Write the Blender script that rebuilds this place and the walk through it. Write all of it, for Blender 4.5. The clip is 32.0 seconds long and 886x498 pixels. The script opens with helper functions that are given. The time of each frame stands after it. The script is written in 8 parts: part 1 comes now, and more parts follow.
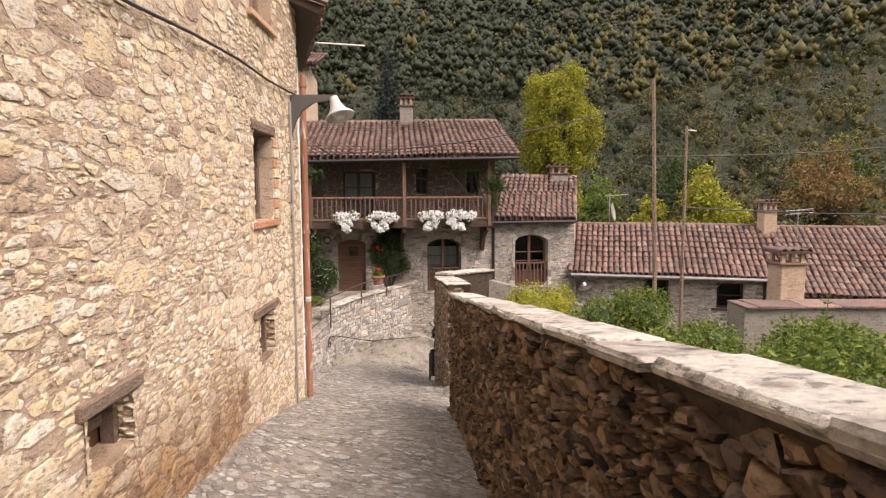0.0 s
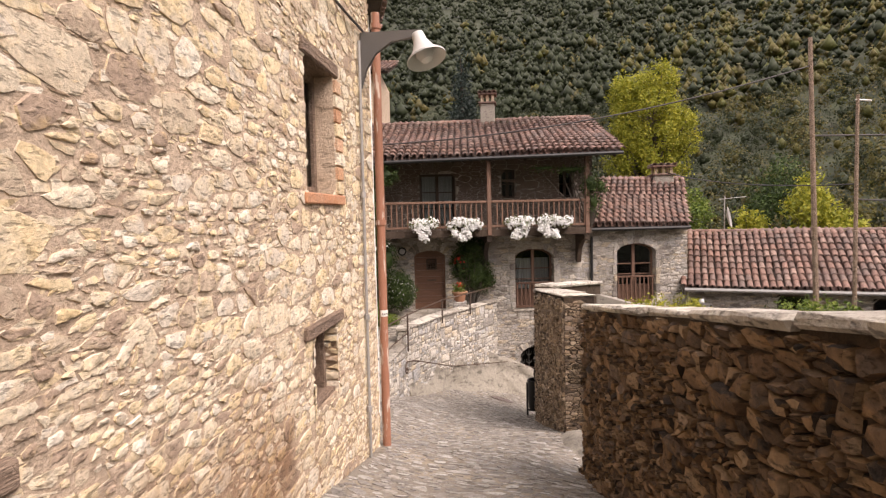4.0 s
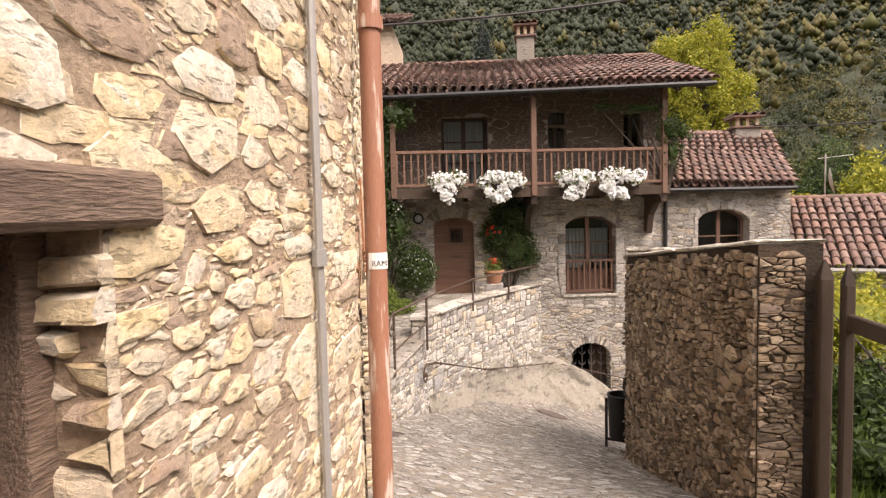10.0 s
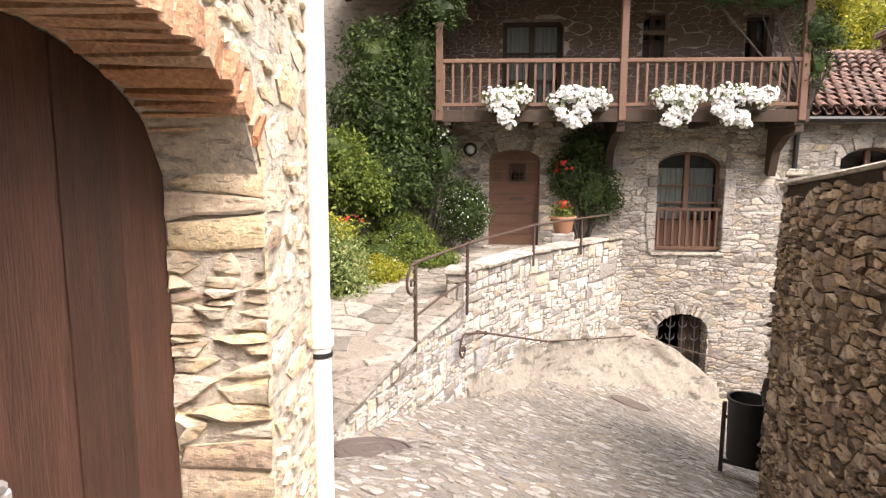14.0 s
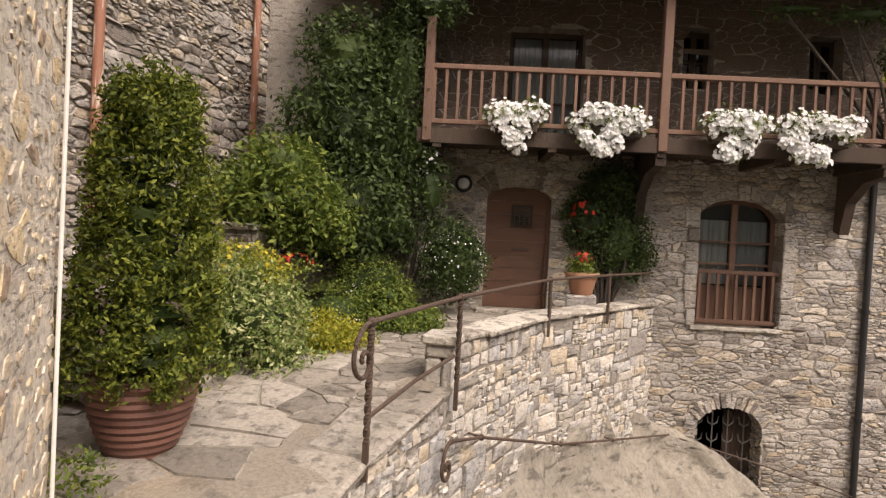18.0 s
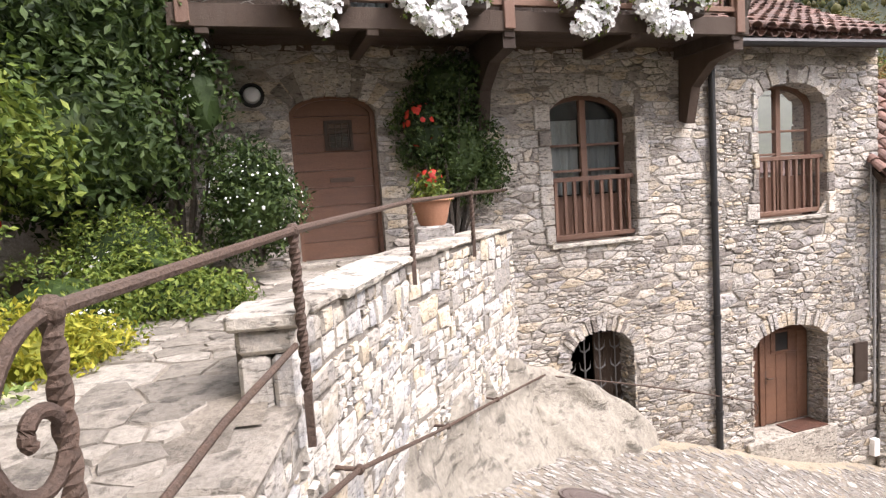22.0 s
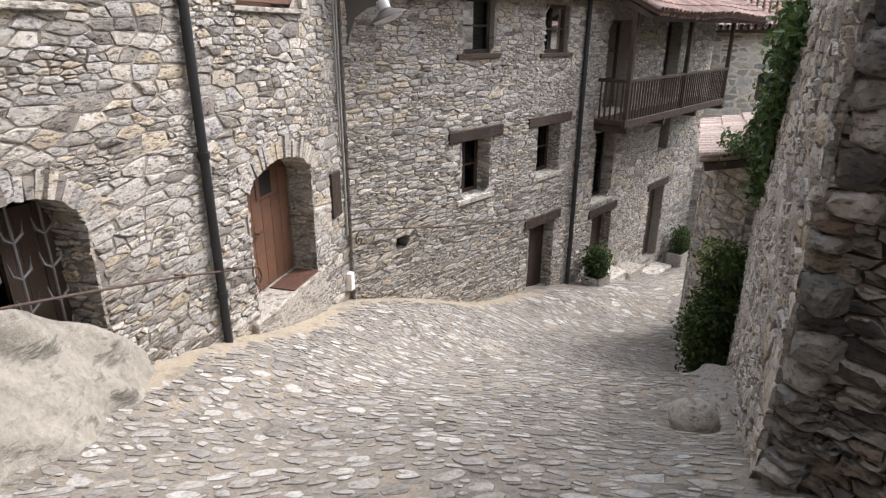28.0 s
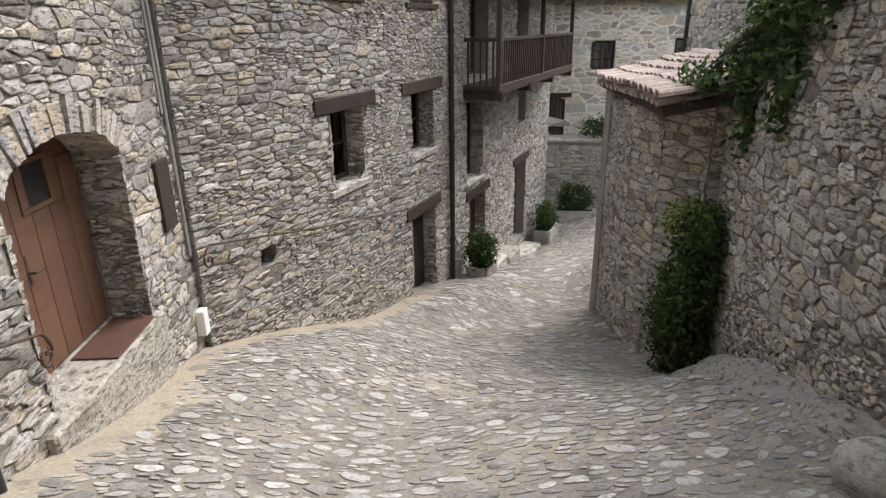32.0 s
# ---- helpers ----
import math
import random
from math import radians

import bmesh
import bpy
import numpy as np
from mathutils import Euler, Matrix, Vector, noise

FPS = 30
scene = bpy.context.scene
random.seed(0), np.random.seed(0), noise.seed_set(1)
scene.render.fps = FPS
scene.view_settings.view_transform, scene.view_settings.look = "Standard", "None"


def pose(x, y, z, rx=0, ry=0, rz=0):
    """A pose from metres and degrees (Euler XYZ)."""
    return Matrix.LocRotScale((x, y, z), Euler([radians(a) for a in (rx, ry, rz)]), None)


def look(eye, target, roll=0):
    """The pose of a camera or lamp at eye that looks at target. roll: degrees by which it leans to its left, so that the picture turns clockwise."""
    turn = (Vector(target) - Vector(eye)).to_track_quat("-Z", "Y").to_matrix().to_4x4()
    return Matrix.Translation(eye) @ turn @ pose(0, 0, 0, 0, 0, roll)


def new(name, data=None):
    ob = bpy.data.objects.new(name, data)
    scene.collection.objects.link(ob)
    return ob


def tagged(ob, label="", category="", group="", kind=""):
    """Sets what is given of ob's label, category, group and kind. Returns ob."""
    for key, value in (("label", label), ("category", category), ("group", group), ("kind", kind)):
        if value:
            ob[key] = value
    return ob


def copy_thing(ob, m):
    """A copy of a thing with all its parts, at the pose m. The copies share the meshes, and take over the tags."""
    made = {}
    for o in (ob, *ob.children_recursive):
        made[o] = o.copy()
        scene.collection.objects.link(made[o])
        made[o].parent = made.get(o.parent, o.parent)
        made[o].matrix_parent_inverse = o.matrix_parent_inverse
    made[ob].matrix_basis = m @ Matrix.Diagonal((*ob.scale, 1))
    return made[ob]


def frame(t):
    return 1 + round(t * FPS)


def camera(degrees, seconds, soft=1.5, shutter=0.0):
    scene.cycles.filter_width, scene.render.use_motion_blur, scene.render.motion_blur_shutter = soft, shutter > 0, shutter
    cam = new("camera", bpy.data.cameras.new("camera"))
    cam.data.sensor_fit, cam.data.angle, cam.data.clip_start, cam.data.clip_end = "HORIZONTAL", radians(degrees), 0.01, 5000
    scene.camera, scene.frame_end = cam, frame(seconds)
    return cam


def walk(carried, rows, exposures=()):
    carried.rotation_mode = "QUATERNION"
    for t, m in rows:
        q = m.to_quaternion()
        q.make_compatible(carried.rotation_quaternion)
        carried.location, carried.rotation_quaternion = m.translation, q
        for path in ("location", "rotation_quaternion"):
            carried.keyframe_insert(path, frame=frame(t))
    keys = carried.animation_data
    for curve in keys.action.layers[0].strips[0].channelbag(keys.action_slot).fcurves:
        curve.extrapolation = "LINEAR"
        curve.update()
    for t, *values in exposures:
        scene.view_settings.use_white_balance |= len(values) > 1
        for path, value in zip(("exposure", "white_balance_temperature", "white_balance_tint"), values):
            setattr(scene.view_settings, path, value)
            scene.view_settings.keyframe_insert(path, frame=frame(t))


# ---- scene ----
import collections

cam = camera(73.3, 32.0, soft=1.3)
METRES, EYE, TILT, LEAN, TURN = 21.0, 1.6, 0.0, 0.0, 0.0
ROWS = [
    (0.0, 0.0, 0.0, 0.0, -0.02, -5.41, 0.22),
    (0.5, -0.0005, 0.0129, -0.0036, 0.86, -4.09, -0.11),
    (1.0, -0.0054, 0.0261, -0.0065, 2.02, -3.12, 0.27),
    (1.5, -0.0077, 0.0404, -0.0095, 3.35, -2.6, 0.59),
    (2.0, -0.0099, 0.0544, -0.0112, 5.93, -2.33, 0.84),
    (2.5, -0.0154, 0.0718, -0.0145, 6.66, -2.55, 1.17),
    (3.0, -0.0164, 0.0853, -0.0185, 7.0, -2.75, 1.31),
    (3.5, -0.0225, 0.1023, -0.0219, 7.04, -3.25, 1.35),
    (5.5, -0.0436, 0.1618, -0.0362, 4.21, -3.14, 1.3),
    (6.0, -0.0479, 0.1781, -0.0387, 3.96, -3.22, 1.57),
    (6.5, -0.0541, 0.1989, -0.0408, 3.11, -2.94, 2.16),
    (7.0, -0.0537, 0.2166, -0.0462, 2.1, -2.52, 2.65),
    (7.5, -0.0584, 0.2361, -0.0529, 2.28, -2.36, 2.73),
    (8.0, -0.0608, 0.2509, -0.0553, 3.22, -2.89, 2.74),
    (8.5, -0.0613, 0.2684, -0.0584, 4.59, -3.63, 2.32),
    (9.0, -0.0665, 0.2862, -0.0612, 5.83, -3.99, 2.09),
    (9.5, -0.0672, 0.3014, -0.0651, 7.11, -3.72, 2.15),
    (10.0, -0.0694, 0.3177, -0.0689, 8.04, -3.67, 1.29),
    (10.5, -0.0732, 0.335, -0.0705, 9.69, -4.3, 0.51),
    (11.0, -0.072, 0.3489, -0.0761, 10.49, -4.37, 0.82),
    (11.5, -0.0732, 0.3653, -0.0795, 10.66, -4.65, 1.03),
    (12.0, -0.0754, 0.3828, -0.082, 10.19, -5.15, 0.85),
    (12.5, -0.0724, 0.3985, -0.0851, 10.02, -5.45, 0.21),
    (13.0, -0.0751, 0.4154, -0.089, 11.0, -5.92, -0.1),
    (13.5, -0.0767, 0.4303, -0.0903, 11.95, -7.01, -0.17),
    (14.0, -0.0773, 0.4447, -0.0935, 14.62, -7.77, -0.2),
    (14.5, -0.0816, 0.4589, -0.0985, 16.22, -8.23, 0.26),
    (16.5, -0.0926, 0.5193, -0.1079, 15.8, -5.29, 0.19),
    (17.0, -0.0966, 0.5327, -0.1091, 15.44, -3.66, -1.49),
    (17.5, -0.1038, 0.5471, -0.1113, 14.57, -2.14, -2.23),
    (18.0, -0.1071, 0.5621, -0.1143, 13.14, -1.34, -3.0),
    (18.5, -0.1101, 0.5753, -0.1169, 10.55, -0.04, -3.28),
    (19.0, -0.1151, 0.5887, -0.1181, 9.1, 2.12, -2.62),
    (19.5, -0.1164, 0.6004, -0.1181, 6.71, 6.94, -1.58),
    (20.0, -0.1211, 0.6118, -0.1191, 4.07, 9.14, -0.77),
    (20.5, -0.1265, 0.6226, -0.1194, 2.76, 8.93, 0.29),
    (21.0, -0.1266, 0.6343, -0.1237, 1.2, 8.11, 1.61),
    (21.5, -0.1282, 0.6473, -0.1281, -1.13, 0.36, 3.62),
    (22.0, -0.1332, 0.6624, -0.1311, -6.49, -5.64, 3.96),
    (22.5, -0.1345, 0.6756, -0.1362, -12.13, -11.94, 3.59),
    (23.0, -0.1328, 0.6885, -0.1394, -16.82, -15.64, 2.79),
    (23.5, -0.1323, 0.7022, -0.1461, -27.2, -18.19, 0.47),
    (24.0, -0.1314, 0.7169, -0.1502, -30.83, -19.67, 1.05),
    (24.5, -0.128, 0.7306, -0.153, -34.76, -20.63, 0.99),
    (25.0, -0.128, 0.7467, -0.155, -40.27, -21.98, 1.03),
    (25.5, -0.1258, 0.7583, -0.1568, -44.26, -21.76, 1.26),
    (26.0, -0.1236, 0.774, -0.1593, -48.45, -21.75, 1.17),
    (26.5, -0.1219, 0.7888, -0.1621, -54.78, -21.39, 0.94),
    (28.5, -0.0855, 0.8363, -0.1796, -64.12, -20.17, -0.03),
    (29.0, -0.0776, 0.8483, -0.182, -65.34, -19.76, 1.09),
    (29.5, -0.0683, 0.8571, -0.1866, -68.52, -19.51, 1.01),
    (30.0, -0.0589, 0.8675, -0.1944, -70.48, -19.9, 1.28),
    (30.5, -0.0487, 0.8784, -0.1985, -71.25, -19.84, 1.37),
    (31.0, -0.0348, 0.8868, -0.2032, -72.44, -19.8, 1.73),
    (31.5, -0.023, 0.8976, -0.2081, -76.82, -19.86, 1.74),
    (32.0, -0.0111, 0.9052, -0.2135, -81.51, -20.64, 0.78),
]
EXPOSURES = [(0.0, 0.8, 6800, 24), (3.0, 0.82, 6800, 24), (6.0, 0.95, 6900, 24), (7.0, 0.82, 7000, 25), (8.0, 0.92, 6900, 24), (10.0, 1.15, 6900, 22), (11.0, 0.95, 6900, 24), (12.5, 1.0, 6900, 24), (13.3, 1.2, 6700, 22), (14.0, 1.6, 6600, 20), (14.5, 1.5, 6500, 18), (16.5, 0.85, 6600, 20), (17.0, 0.65, 6700, 20), (18.0, 0.82, 7000, 21), (19.0, 0.5, 7200, 21), (20.0, 0.32, 7200, 21), (21.0, 0.6, 7100, 23), (21.5, 1.5, 6600, 22), (22.0, 1.62, 6100, 20), (23.0, 1.55, 5600, 19), (24.0, 1.55, 5400, 14), (26.0, 1.45, 5250, 16), (28.5, 1.2, 5950, 15), (29.0, 1.1, 5950, 15), (30.0, 1.2, 5900, 15), (31.0, 0.85, 5950, 15), (32.0, 1.15, 5900, 12)]
walk(cam, [(t, pose(0, 0, EYE, TILT, LEAN, TURN) @ pose(METRES * x, METRES * y, METRES * z, 90 + pitch, roll, yaw)) for t, x, y, z, yaw, pitch, roll in ROWS], EXPOSURES)
# ---- world, sun, exposure ----
world = bpy.data.worlds.new("world")
scene.world = world
world.use_nodes = True
wn, wl = world.node_tree.nodes, world.node_tree.links
sky = wn.new("ShaderNodeTexSky")
sky.sky_type, sky.sun_disc = "NISHITA", False
sky.sun_elevation, sky.sun_rotation = radians(51), radians(126)
sky.air_density, sky.dust_density, sky.ozone_density = 1.0, 4.0, 1.0
cloud = wn.new("ShaderNodeTexNoise")
cloud.inputs["Scale"].default_value, cloud.inputs["Detail"].default_value = 2.2, 6
cramp = wn.new("ShaderNodeValToRGB")
cramp.color_ramp.elements[0].position, cramp.color_ramp.elements[0].color = 0.3, (7.0, 7.2, 7.6, 1)
cramp.color_ramp.elements[1].position, cramp.color_ramp.elements[1].color = 0.7, (11.5, 11.4, 11.2, 1)
wmix = wn.new("ShaderNodeMixRGB")
wmix.inputs[0].default_value = 0.85
wl.new(cloud.outputs["Fac"], cramp.inputs[0])
wl.new(sky.outputs[0], wmix.inputs[1])
wl.new(cramp.outputs[0], wmix.inputs[2])
wl.new(wmix.outputs[0], wn["Background"].inputs[0])
wn["Background"].inputs[1].default_value = 0.125
sun = new("sun", bpy.data.lights.new("sun", "SUN"))
sun.data.energy, sun.data.angle, sun.data.color = 2.7, radians(32), (1.0, 0.93, 0.83)
sun.matrix_world = look((9.2, -6.6, 14), (0, 0, 0))

# ---- materials ----


def ramp_node(nt, stops):
    r = nt.nodes.new("ShaderNodeValToRGB")
    els = r.color_ramp.elements
    while len(els) < len(stops):
        els.new(0.5)
    for el, (p, c) in zip(els, stops):
        el.position, el.color = p, (*c, 1)
    return r


def material(name, tones, scale=6.0, rough=0.85, bump=0.3, grain=60.0, stain=(0.12, 0.1, 0.08), stain_amount=0.35, vary=0.7, metal=0.0, stretch=(1, 1, 1), spec=0.4, grit=0.36, cracks=0.0, blotch=(0.9, 0.48, 0.72)):
    """A surface with tones that differ from piece to piece, blotches at one scale and grain at a finer one."""
    m = bpy.data.materials.new(name)
    m.use_nodes = True
    nt = m.node_tree
    n, l = nt.nodes, nt.links
    b = n["Principled BSDF"]
    geo, info = n.new("ShaderNodeNewGeometry"), n.new("ShaderNodeObjectInfo")
    mp = n.new("ShaderNodeMapping")
    mp.inputs["Scale"].default_value = stretch
    l.new(geo.outputs["Position"], mp.inputs[0])
    n1, n2, n3 = n.new("ShaderNodeTexNoise"), n.new("ShaderNodeTexNoise"), n.new("ShaderNodeTexNoise")
    for nd, s, d in ((n1, scale, 8), (n2, grain, 6), (n3, blotch[0], 6)):
        nd.inputs["Scale"].default_value, nd.inputs["Detail"].default_value = s, d
        nd.inputs["Roughness"].default_value = 0.62
        l.new(mp.outputs[0], nd.inputs["Vector"])
    add = n.new("ShaderNodeMath")
    add.operation = "ADD"
    l.new(info.outputs["Random"], add.inputs[0])
    l.new(geo.outputs["Random Per Island"], add.inputs[1])
    fr = n.new("ShaderNodeMath")
    fr.operation = "FRACT"
    l.new(add.outputs[0], fr.inputs[0])
    mixf = n.new("ShaderNodeMix")
    mixf.inputs[0].default_value = vary
    l.new(n1.outputs["Fac"], mixf.inputs[2])
    l.new(fr.outputs[0], mixf.inputs[3])
    k = len(tones)
    rp = ramp_node(nt, [((i + 0.5) / k, c) for i, c in enumerate(tones)])
    l.new(mixf.outputs[0], rp.inputs[0])
    # fine grain darkens and lightens a little
    g = n.new("ShaderNodeMapRange")
    g.inputs[1].default_value, g.inputs[2].default_value, g.inputs[3].default_value, g.inputs[4].default_value = 0.3, 0.7, 1.0 - grit, 1.0 + grit
    l.new(n2.outputs["Fac"], g.inputs[0])
    mul = n.new("ShaderNodeMixRGB")
    mul.blend_type = "MULTIPLY"
    mul.inputs[0].default_value = 1.0
    l.new(rp.outputs[0], mul.inputs[1])
    l.new(g.outputs[0], mul.inputs[2])
    st = n.new("ShaderNodeMapRange")
    st.inputs[1].default_value, st.inputs[2].default_value, st.inputs[4].default_value = blotch[1], blotch[2], stain_amount
    l.new(n3.outputs["Fac"], st.inputs[0])
    mx = n.new("ShaderNodeMixRGB")
    l.new(st.outputs[0], mx.inputs[0])
    l.new(mul.outputs[0], mx.inputs[1])
    mx.inputs[2].default_value = (*stain, 1)
    l.new(mx.outputs[0], b.inputs["Base Color"])
    b.inputs["Roughness"].default_value, b.inputs["Metallic"].default_value = rough, metal
    b.inputs["Specular IOR Level"].default_value = spec
    bp = n.new("ShaderNodeBump")
    bp.inputs["Strength"].default_value, bp.inputs["Distance"].default_value = min(1.0, bump * 1.3), 0.03
    hs = n.new("ShaderNodeMath")
    hs.operation = "ADD"
    l.new(n1.outputs["Fac"], hs.inputs[0])
    l.new(n2.outputs["Fac"], hs.inputs[1])
    l.new(hs.outputs[0], bp.inputs["Height"])
    if cracks:
        # fine bedding cracks, longer along the stone than across it
        mp2, n4 = n.new("ShaderNodeMapping"), n.new("ShaderNodeTexNoise")
        mp2.inputs["Scale"].default_value = (1, 1, 2.2)
        n4.inputs["Scale"].default_value, n4.inputs["Detail"].default_value, n4.inputs["Roughness"].default_value = 11, 3, 0.5
        l.new(geo.outputs["Position"], mp2.inputs[0])
        l.new(mp2.outputs[0], n4.inputs["Vector"])
        off, ab, cr = n.new("ShaderNodeMath"), n.new("ShaderNodeMath"), n.new("ShaderNodeMapRange")
        off.operation, ab.operation = "SUBTRACT", "ABSOLUTE"
        off.inputs[1].default_value = 0.47
        l.new(n4.outputs["Fac"], off.inputs[0])
        l.new(off.outputs[0], ab.inputs[0])
        l.new(ab.outputs[0], cr.inputs[0])
        cr.inputs[2].default_value, cr.inputs[3].default_value = 0.02, 1.0 - cracks
        m2 = n.new("ShaderNodeMixRGB")
        m2.blend_type, m2.inputs[0].default_value = "MULTIPLY", 1.0
        l.new(mx.outputs[0], m2.inputs[1])
        l.new(cr.outputs[0], m2.inputs[2])
        l.new(m2.outputs[0], b.inputs["Base Color"])
        h2 = n.new("ShaderNodeMath")
        h2.operation = "MULTIPLY_ADD"
        l.new(cr.outputs[0], h2.inputs[0])
        h2.inputs[1].default_value = 0.3
        l.new(hs.outputs[0], h2.inputs[2])
        l.new(h2.outputs[0], bp.inputs["Height"])
    l.new(bp.outputs[0], b.inputs["Normal"])
    return m


def masonry(name, tones, second, second_amount=0.5, dark=0.5, scale=7.0, speck=30.0, bump=0.7, rough=0.88, damp=None):
    """Weathered stone: each piece has its own tone and pattern, patches of a second tint, pits and bedding cracks."""
    m = bpy.data.materials.new(name)
    m.use_nodes = True
    nt = m.node_tree
    n, l = nt.nodes, nt.links
    b = n["Principled BSDF"]
    geo, info = n.new("ShaderNodeNewGeometry"), n.new("ShaderNodeObjectInfo")
    add, fr = n.new("ShaderNodeMath"), n.new("ShaderNodeMath")
    add.operation, fr.operation = "ADD", "FRACT"
    l.new(info.outputs["Random"], add.inputs[0])
    l.new(geo.outputs["Random Per Island"], add.inputs[1])
    l.new(add.outputs[0], fr.inputs[0])
    shift = n.new("ShaderNodeVectorMath")
    shift.operation = "MULTIPLY_ADD"
    l.new(fr.outputs[0], shift.inputs[0])
    shift.inputs[1].default_value = (37, 23, 51)
    l.new(geo.outputs["Position"], shift.inputs[2])

    def noise_at(sc, detail, rgh, stretch):
        mp, nd = n.new("ShaderNodeMapping"), n.new("ShaderNodeTexNoise")
        mp.inputs["Scale"].default_value = stretch
        nd.inputs["Scale"].default_value, nd.inputs["Detail"].default_value, nd.inputs["Roughness"].default_value = sc, detail, rgh
        l.new(shift.outputs[0], mp.inputs[0])
        l.new(mp.outputs[0], nd.inputs["Vector"])
        return nd

    def span(src, lo, hi, a, z):
        mr = n.new("ShaderNodeMapRange")
        for k, v in ((1, lo), (2, hi), (3, a), (4, z)):
            mr.inputs[k].default_value = v
        l.new(src, mr.inputs[0])
        return mr.outputs[0]

    na, nb, nc = noise_at(scale, 5, 0.6, (1, 1, 1.3)), noise_at(speck, 9, 0.72, (1, 1, 1)), noise_at(scale * 3.2, 6, 0.6, (0.7, 0.7, 2.2))
    k = len(tones)
    rp = ramp_node(nt, [((i + 0.5) / k, c) for i, c in enumerate(tones)])
    wob = n.new("ShaderNodeMath")
    wob.operation = "MULTIPLY_ADD"
    l.new(na.outputs["Fac"], wob.inputs[0])
    wob.inputs[1].default_value = 0.35
    off = n.new("ShaderNodeMath")
    off.operation = "SUBTRACT"
    l.new(fr.outputs[0], off.inputs[0])
    off.inputs[1].default_value = 0.175
    l.new(off.outputs[0], wob.inputs[2])
    l.new(wob.outputs[0], rp.inputs[0])
    tint = n.new("ShaderNodeMixRGB")
    l.new(span(na.outputs["Fac"], 0.52, 0.68, 0.0, second_amount), tint.inputs[0])
    l.new(rp.outputs[0], tint.inputs[1])
    tint.inputs[2].default_value = (*second, 1)
    col = tint.outputs[0]
    pits = span(nc.outputs["Fac"], 0.36, 0.46, 1.0 - dark, 1.0)
    for fac in (span(nb.outputs["Fac"], 0.32, 0.68, 0.72, 1.25), pits):
        mu = n.new("ShaderNodeMixRGB")
        mu.blend_type, mu.inputs[0].default_value = "MULTIPLY", 1.0
        l.new(col, mu.inputs[1])
        l.new(fac, mu.inputs[2])
        col = mu.outputs[0]
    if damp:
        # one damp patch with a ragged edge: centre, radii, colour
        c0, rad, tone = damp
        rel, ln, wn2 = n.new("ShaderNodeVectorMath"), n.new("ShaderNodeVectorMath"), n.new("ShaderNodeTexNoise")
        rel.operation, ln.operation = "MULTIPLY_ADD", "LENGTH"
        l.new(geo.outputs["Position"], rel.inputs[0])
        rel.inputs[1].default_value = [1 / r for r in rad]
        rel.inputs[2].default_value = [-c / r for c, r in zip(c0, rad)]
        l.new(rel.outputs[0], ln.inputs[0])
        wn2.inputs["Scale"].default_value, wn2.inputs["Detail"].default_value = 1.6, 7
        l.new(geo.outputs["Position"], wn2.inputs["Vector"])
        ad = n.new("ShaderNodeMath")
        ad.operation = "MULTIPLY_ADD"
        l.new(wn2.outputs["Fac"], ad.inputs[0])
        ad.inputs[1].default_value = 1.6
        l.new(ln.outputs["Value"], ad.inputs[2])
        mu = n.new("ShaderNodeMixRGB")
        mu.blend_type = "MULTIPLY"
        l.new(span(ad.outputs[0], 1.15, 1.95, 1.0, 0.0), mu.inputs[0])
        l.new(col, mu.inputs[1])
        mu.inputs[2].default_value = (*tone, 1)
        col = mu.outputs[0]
    l.new(col, b.inputs["Base Color"])
    b.inputs["Roughness"].default_value, b.inputs["Specular IOR Level"].default_value = rough, 0.3
    h1, h2 = n.new("ShaderNodeMath"), n.new("ShaderNodeMath")
    h1.operation = h2.operation = "MULTIPLY_ADD"
    l.new(nb.outputs["Fac"], h1.inputs[0])
    h1.inputs[1].default_value = 0.8
    l.new(na.outputs["Fac"], h1.inputs[2])
    l.new(pits, h2.inputs[0])
    h2.inputs[1].default_value = 0.6
    l.new(h1.outputs[0], h2.inputs[2])
    bp = n.new("ShaderNodeBump")
    bp.inputs["Strength"].default_value, bp.inputs["Distance"].default_value = bump, 0.03
    l.new(h2.outputs[0], bp.inputs["Height"])
    l.new(bp.outputs[0], b.inputs["Normal"])
    return m


def leaf_material(name, tones, scale=3, vary=0.75, grain=30):
    m = material(name, tones, scale=scale, rough=0.6, bump=0.1, grain=grain, stain_amount=0.0, vary=vary, spec=0.3, grit=0.25)
    nt = m.node_tree
    b, out = nt.nodes["Principled BSDF"], nt.nodes["Material Output"]
    t, ms = nt.nodes.new("ShaderNodeBsdfTranslucent"), nt.nodes.new("ShaderNodeMixShader")
    src = b.inputs["Base Color"].links[0].from_socket
    nt.links.new(src, t.inputs[0])
    ms.inputs[0].default_value = 0.35
    nt.links.new(b.outputs[0], ms.inputs[1])
    nt.links.new(t.outputs[0], ms.inputs[2])
    nt.links.new(ms.outputs[0], out.inputs[0])
    return m


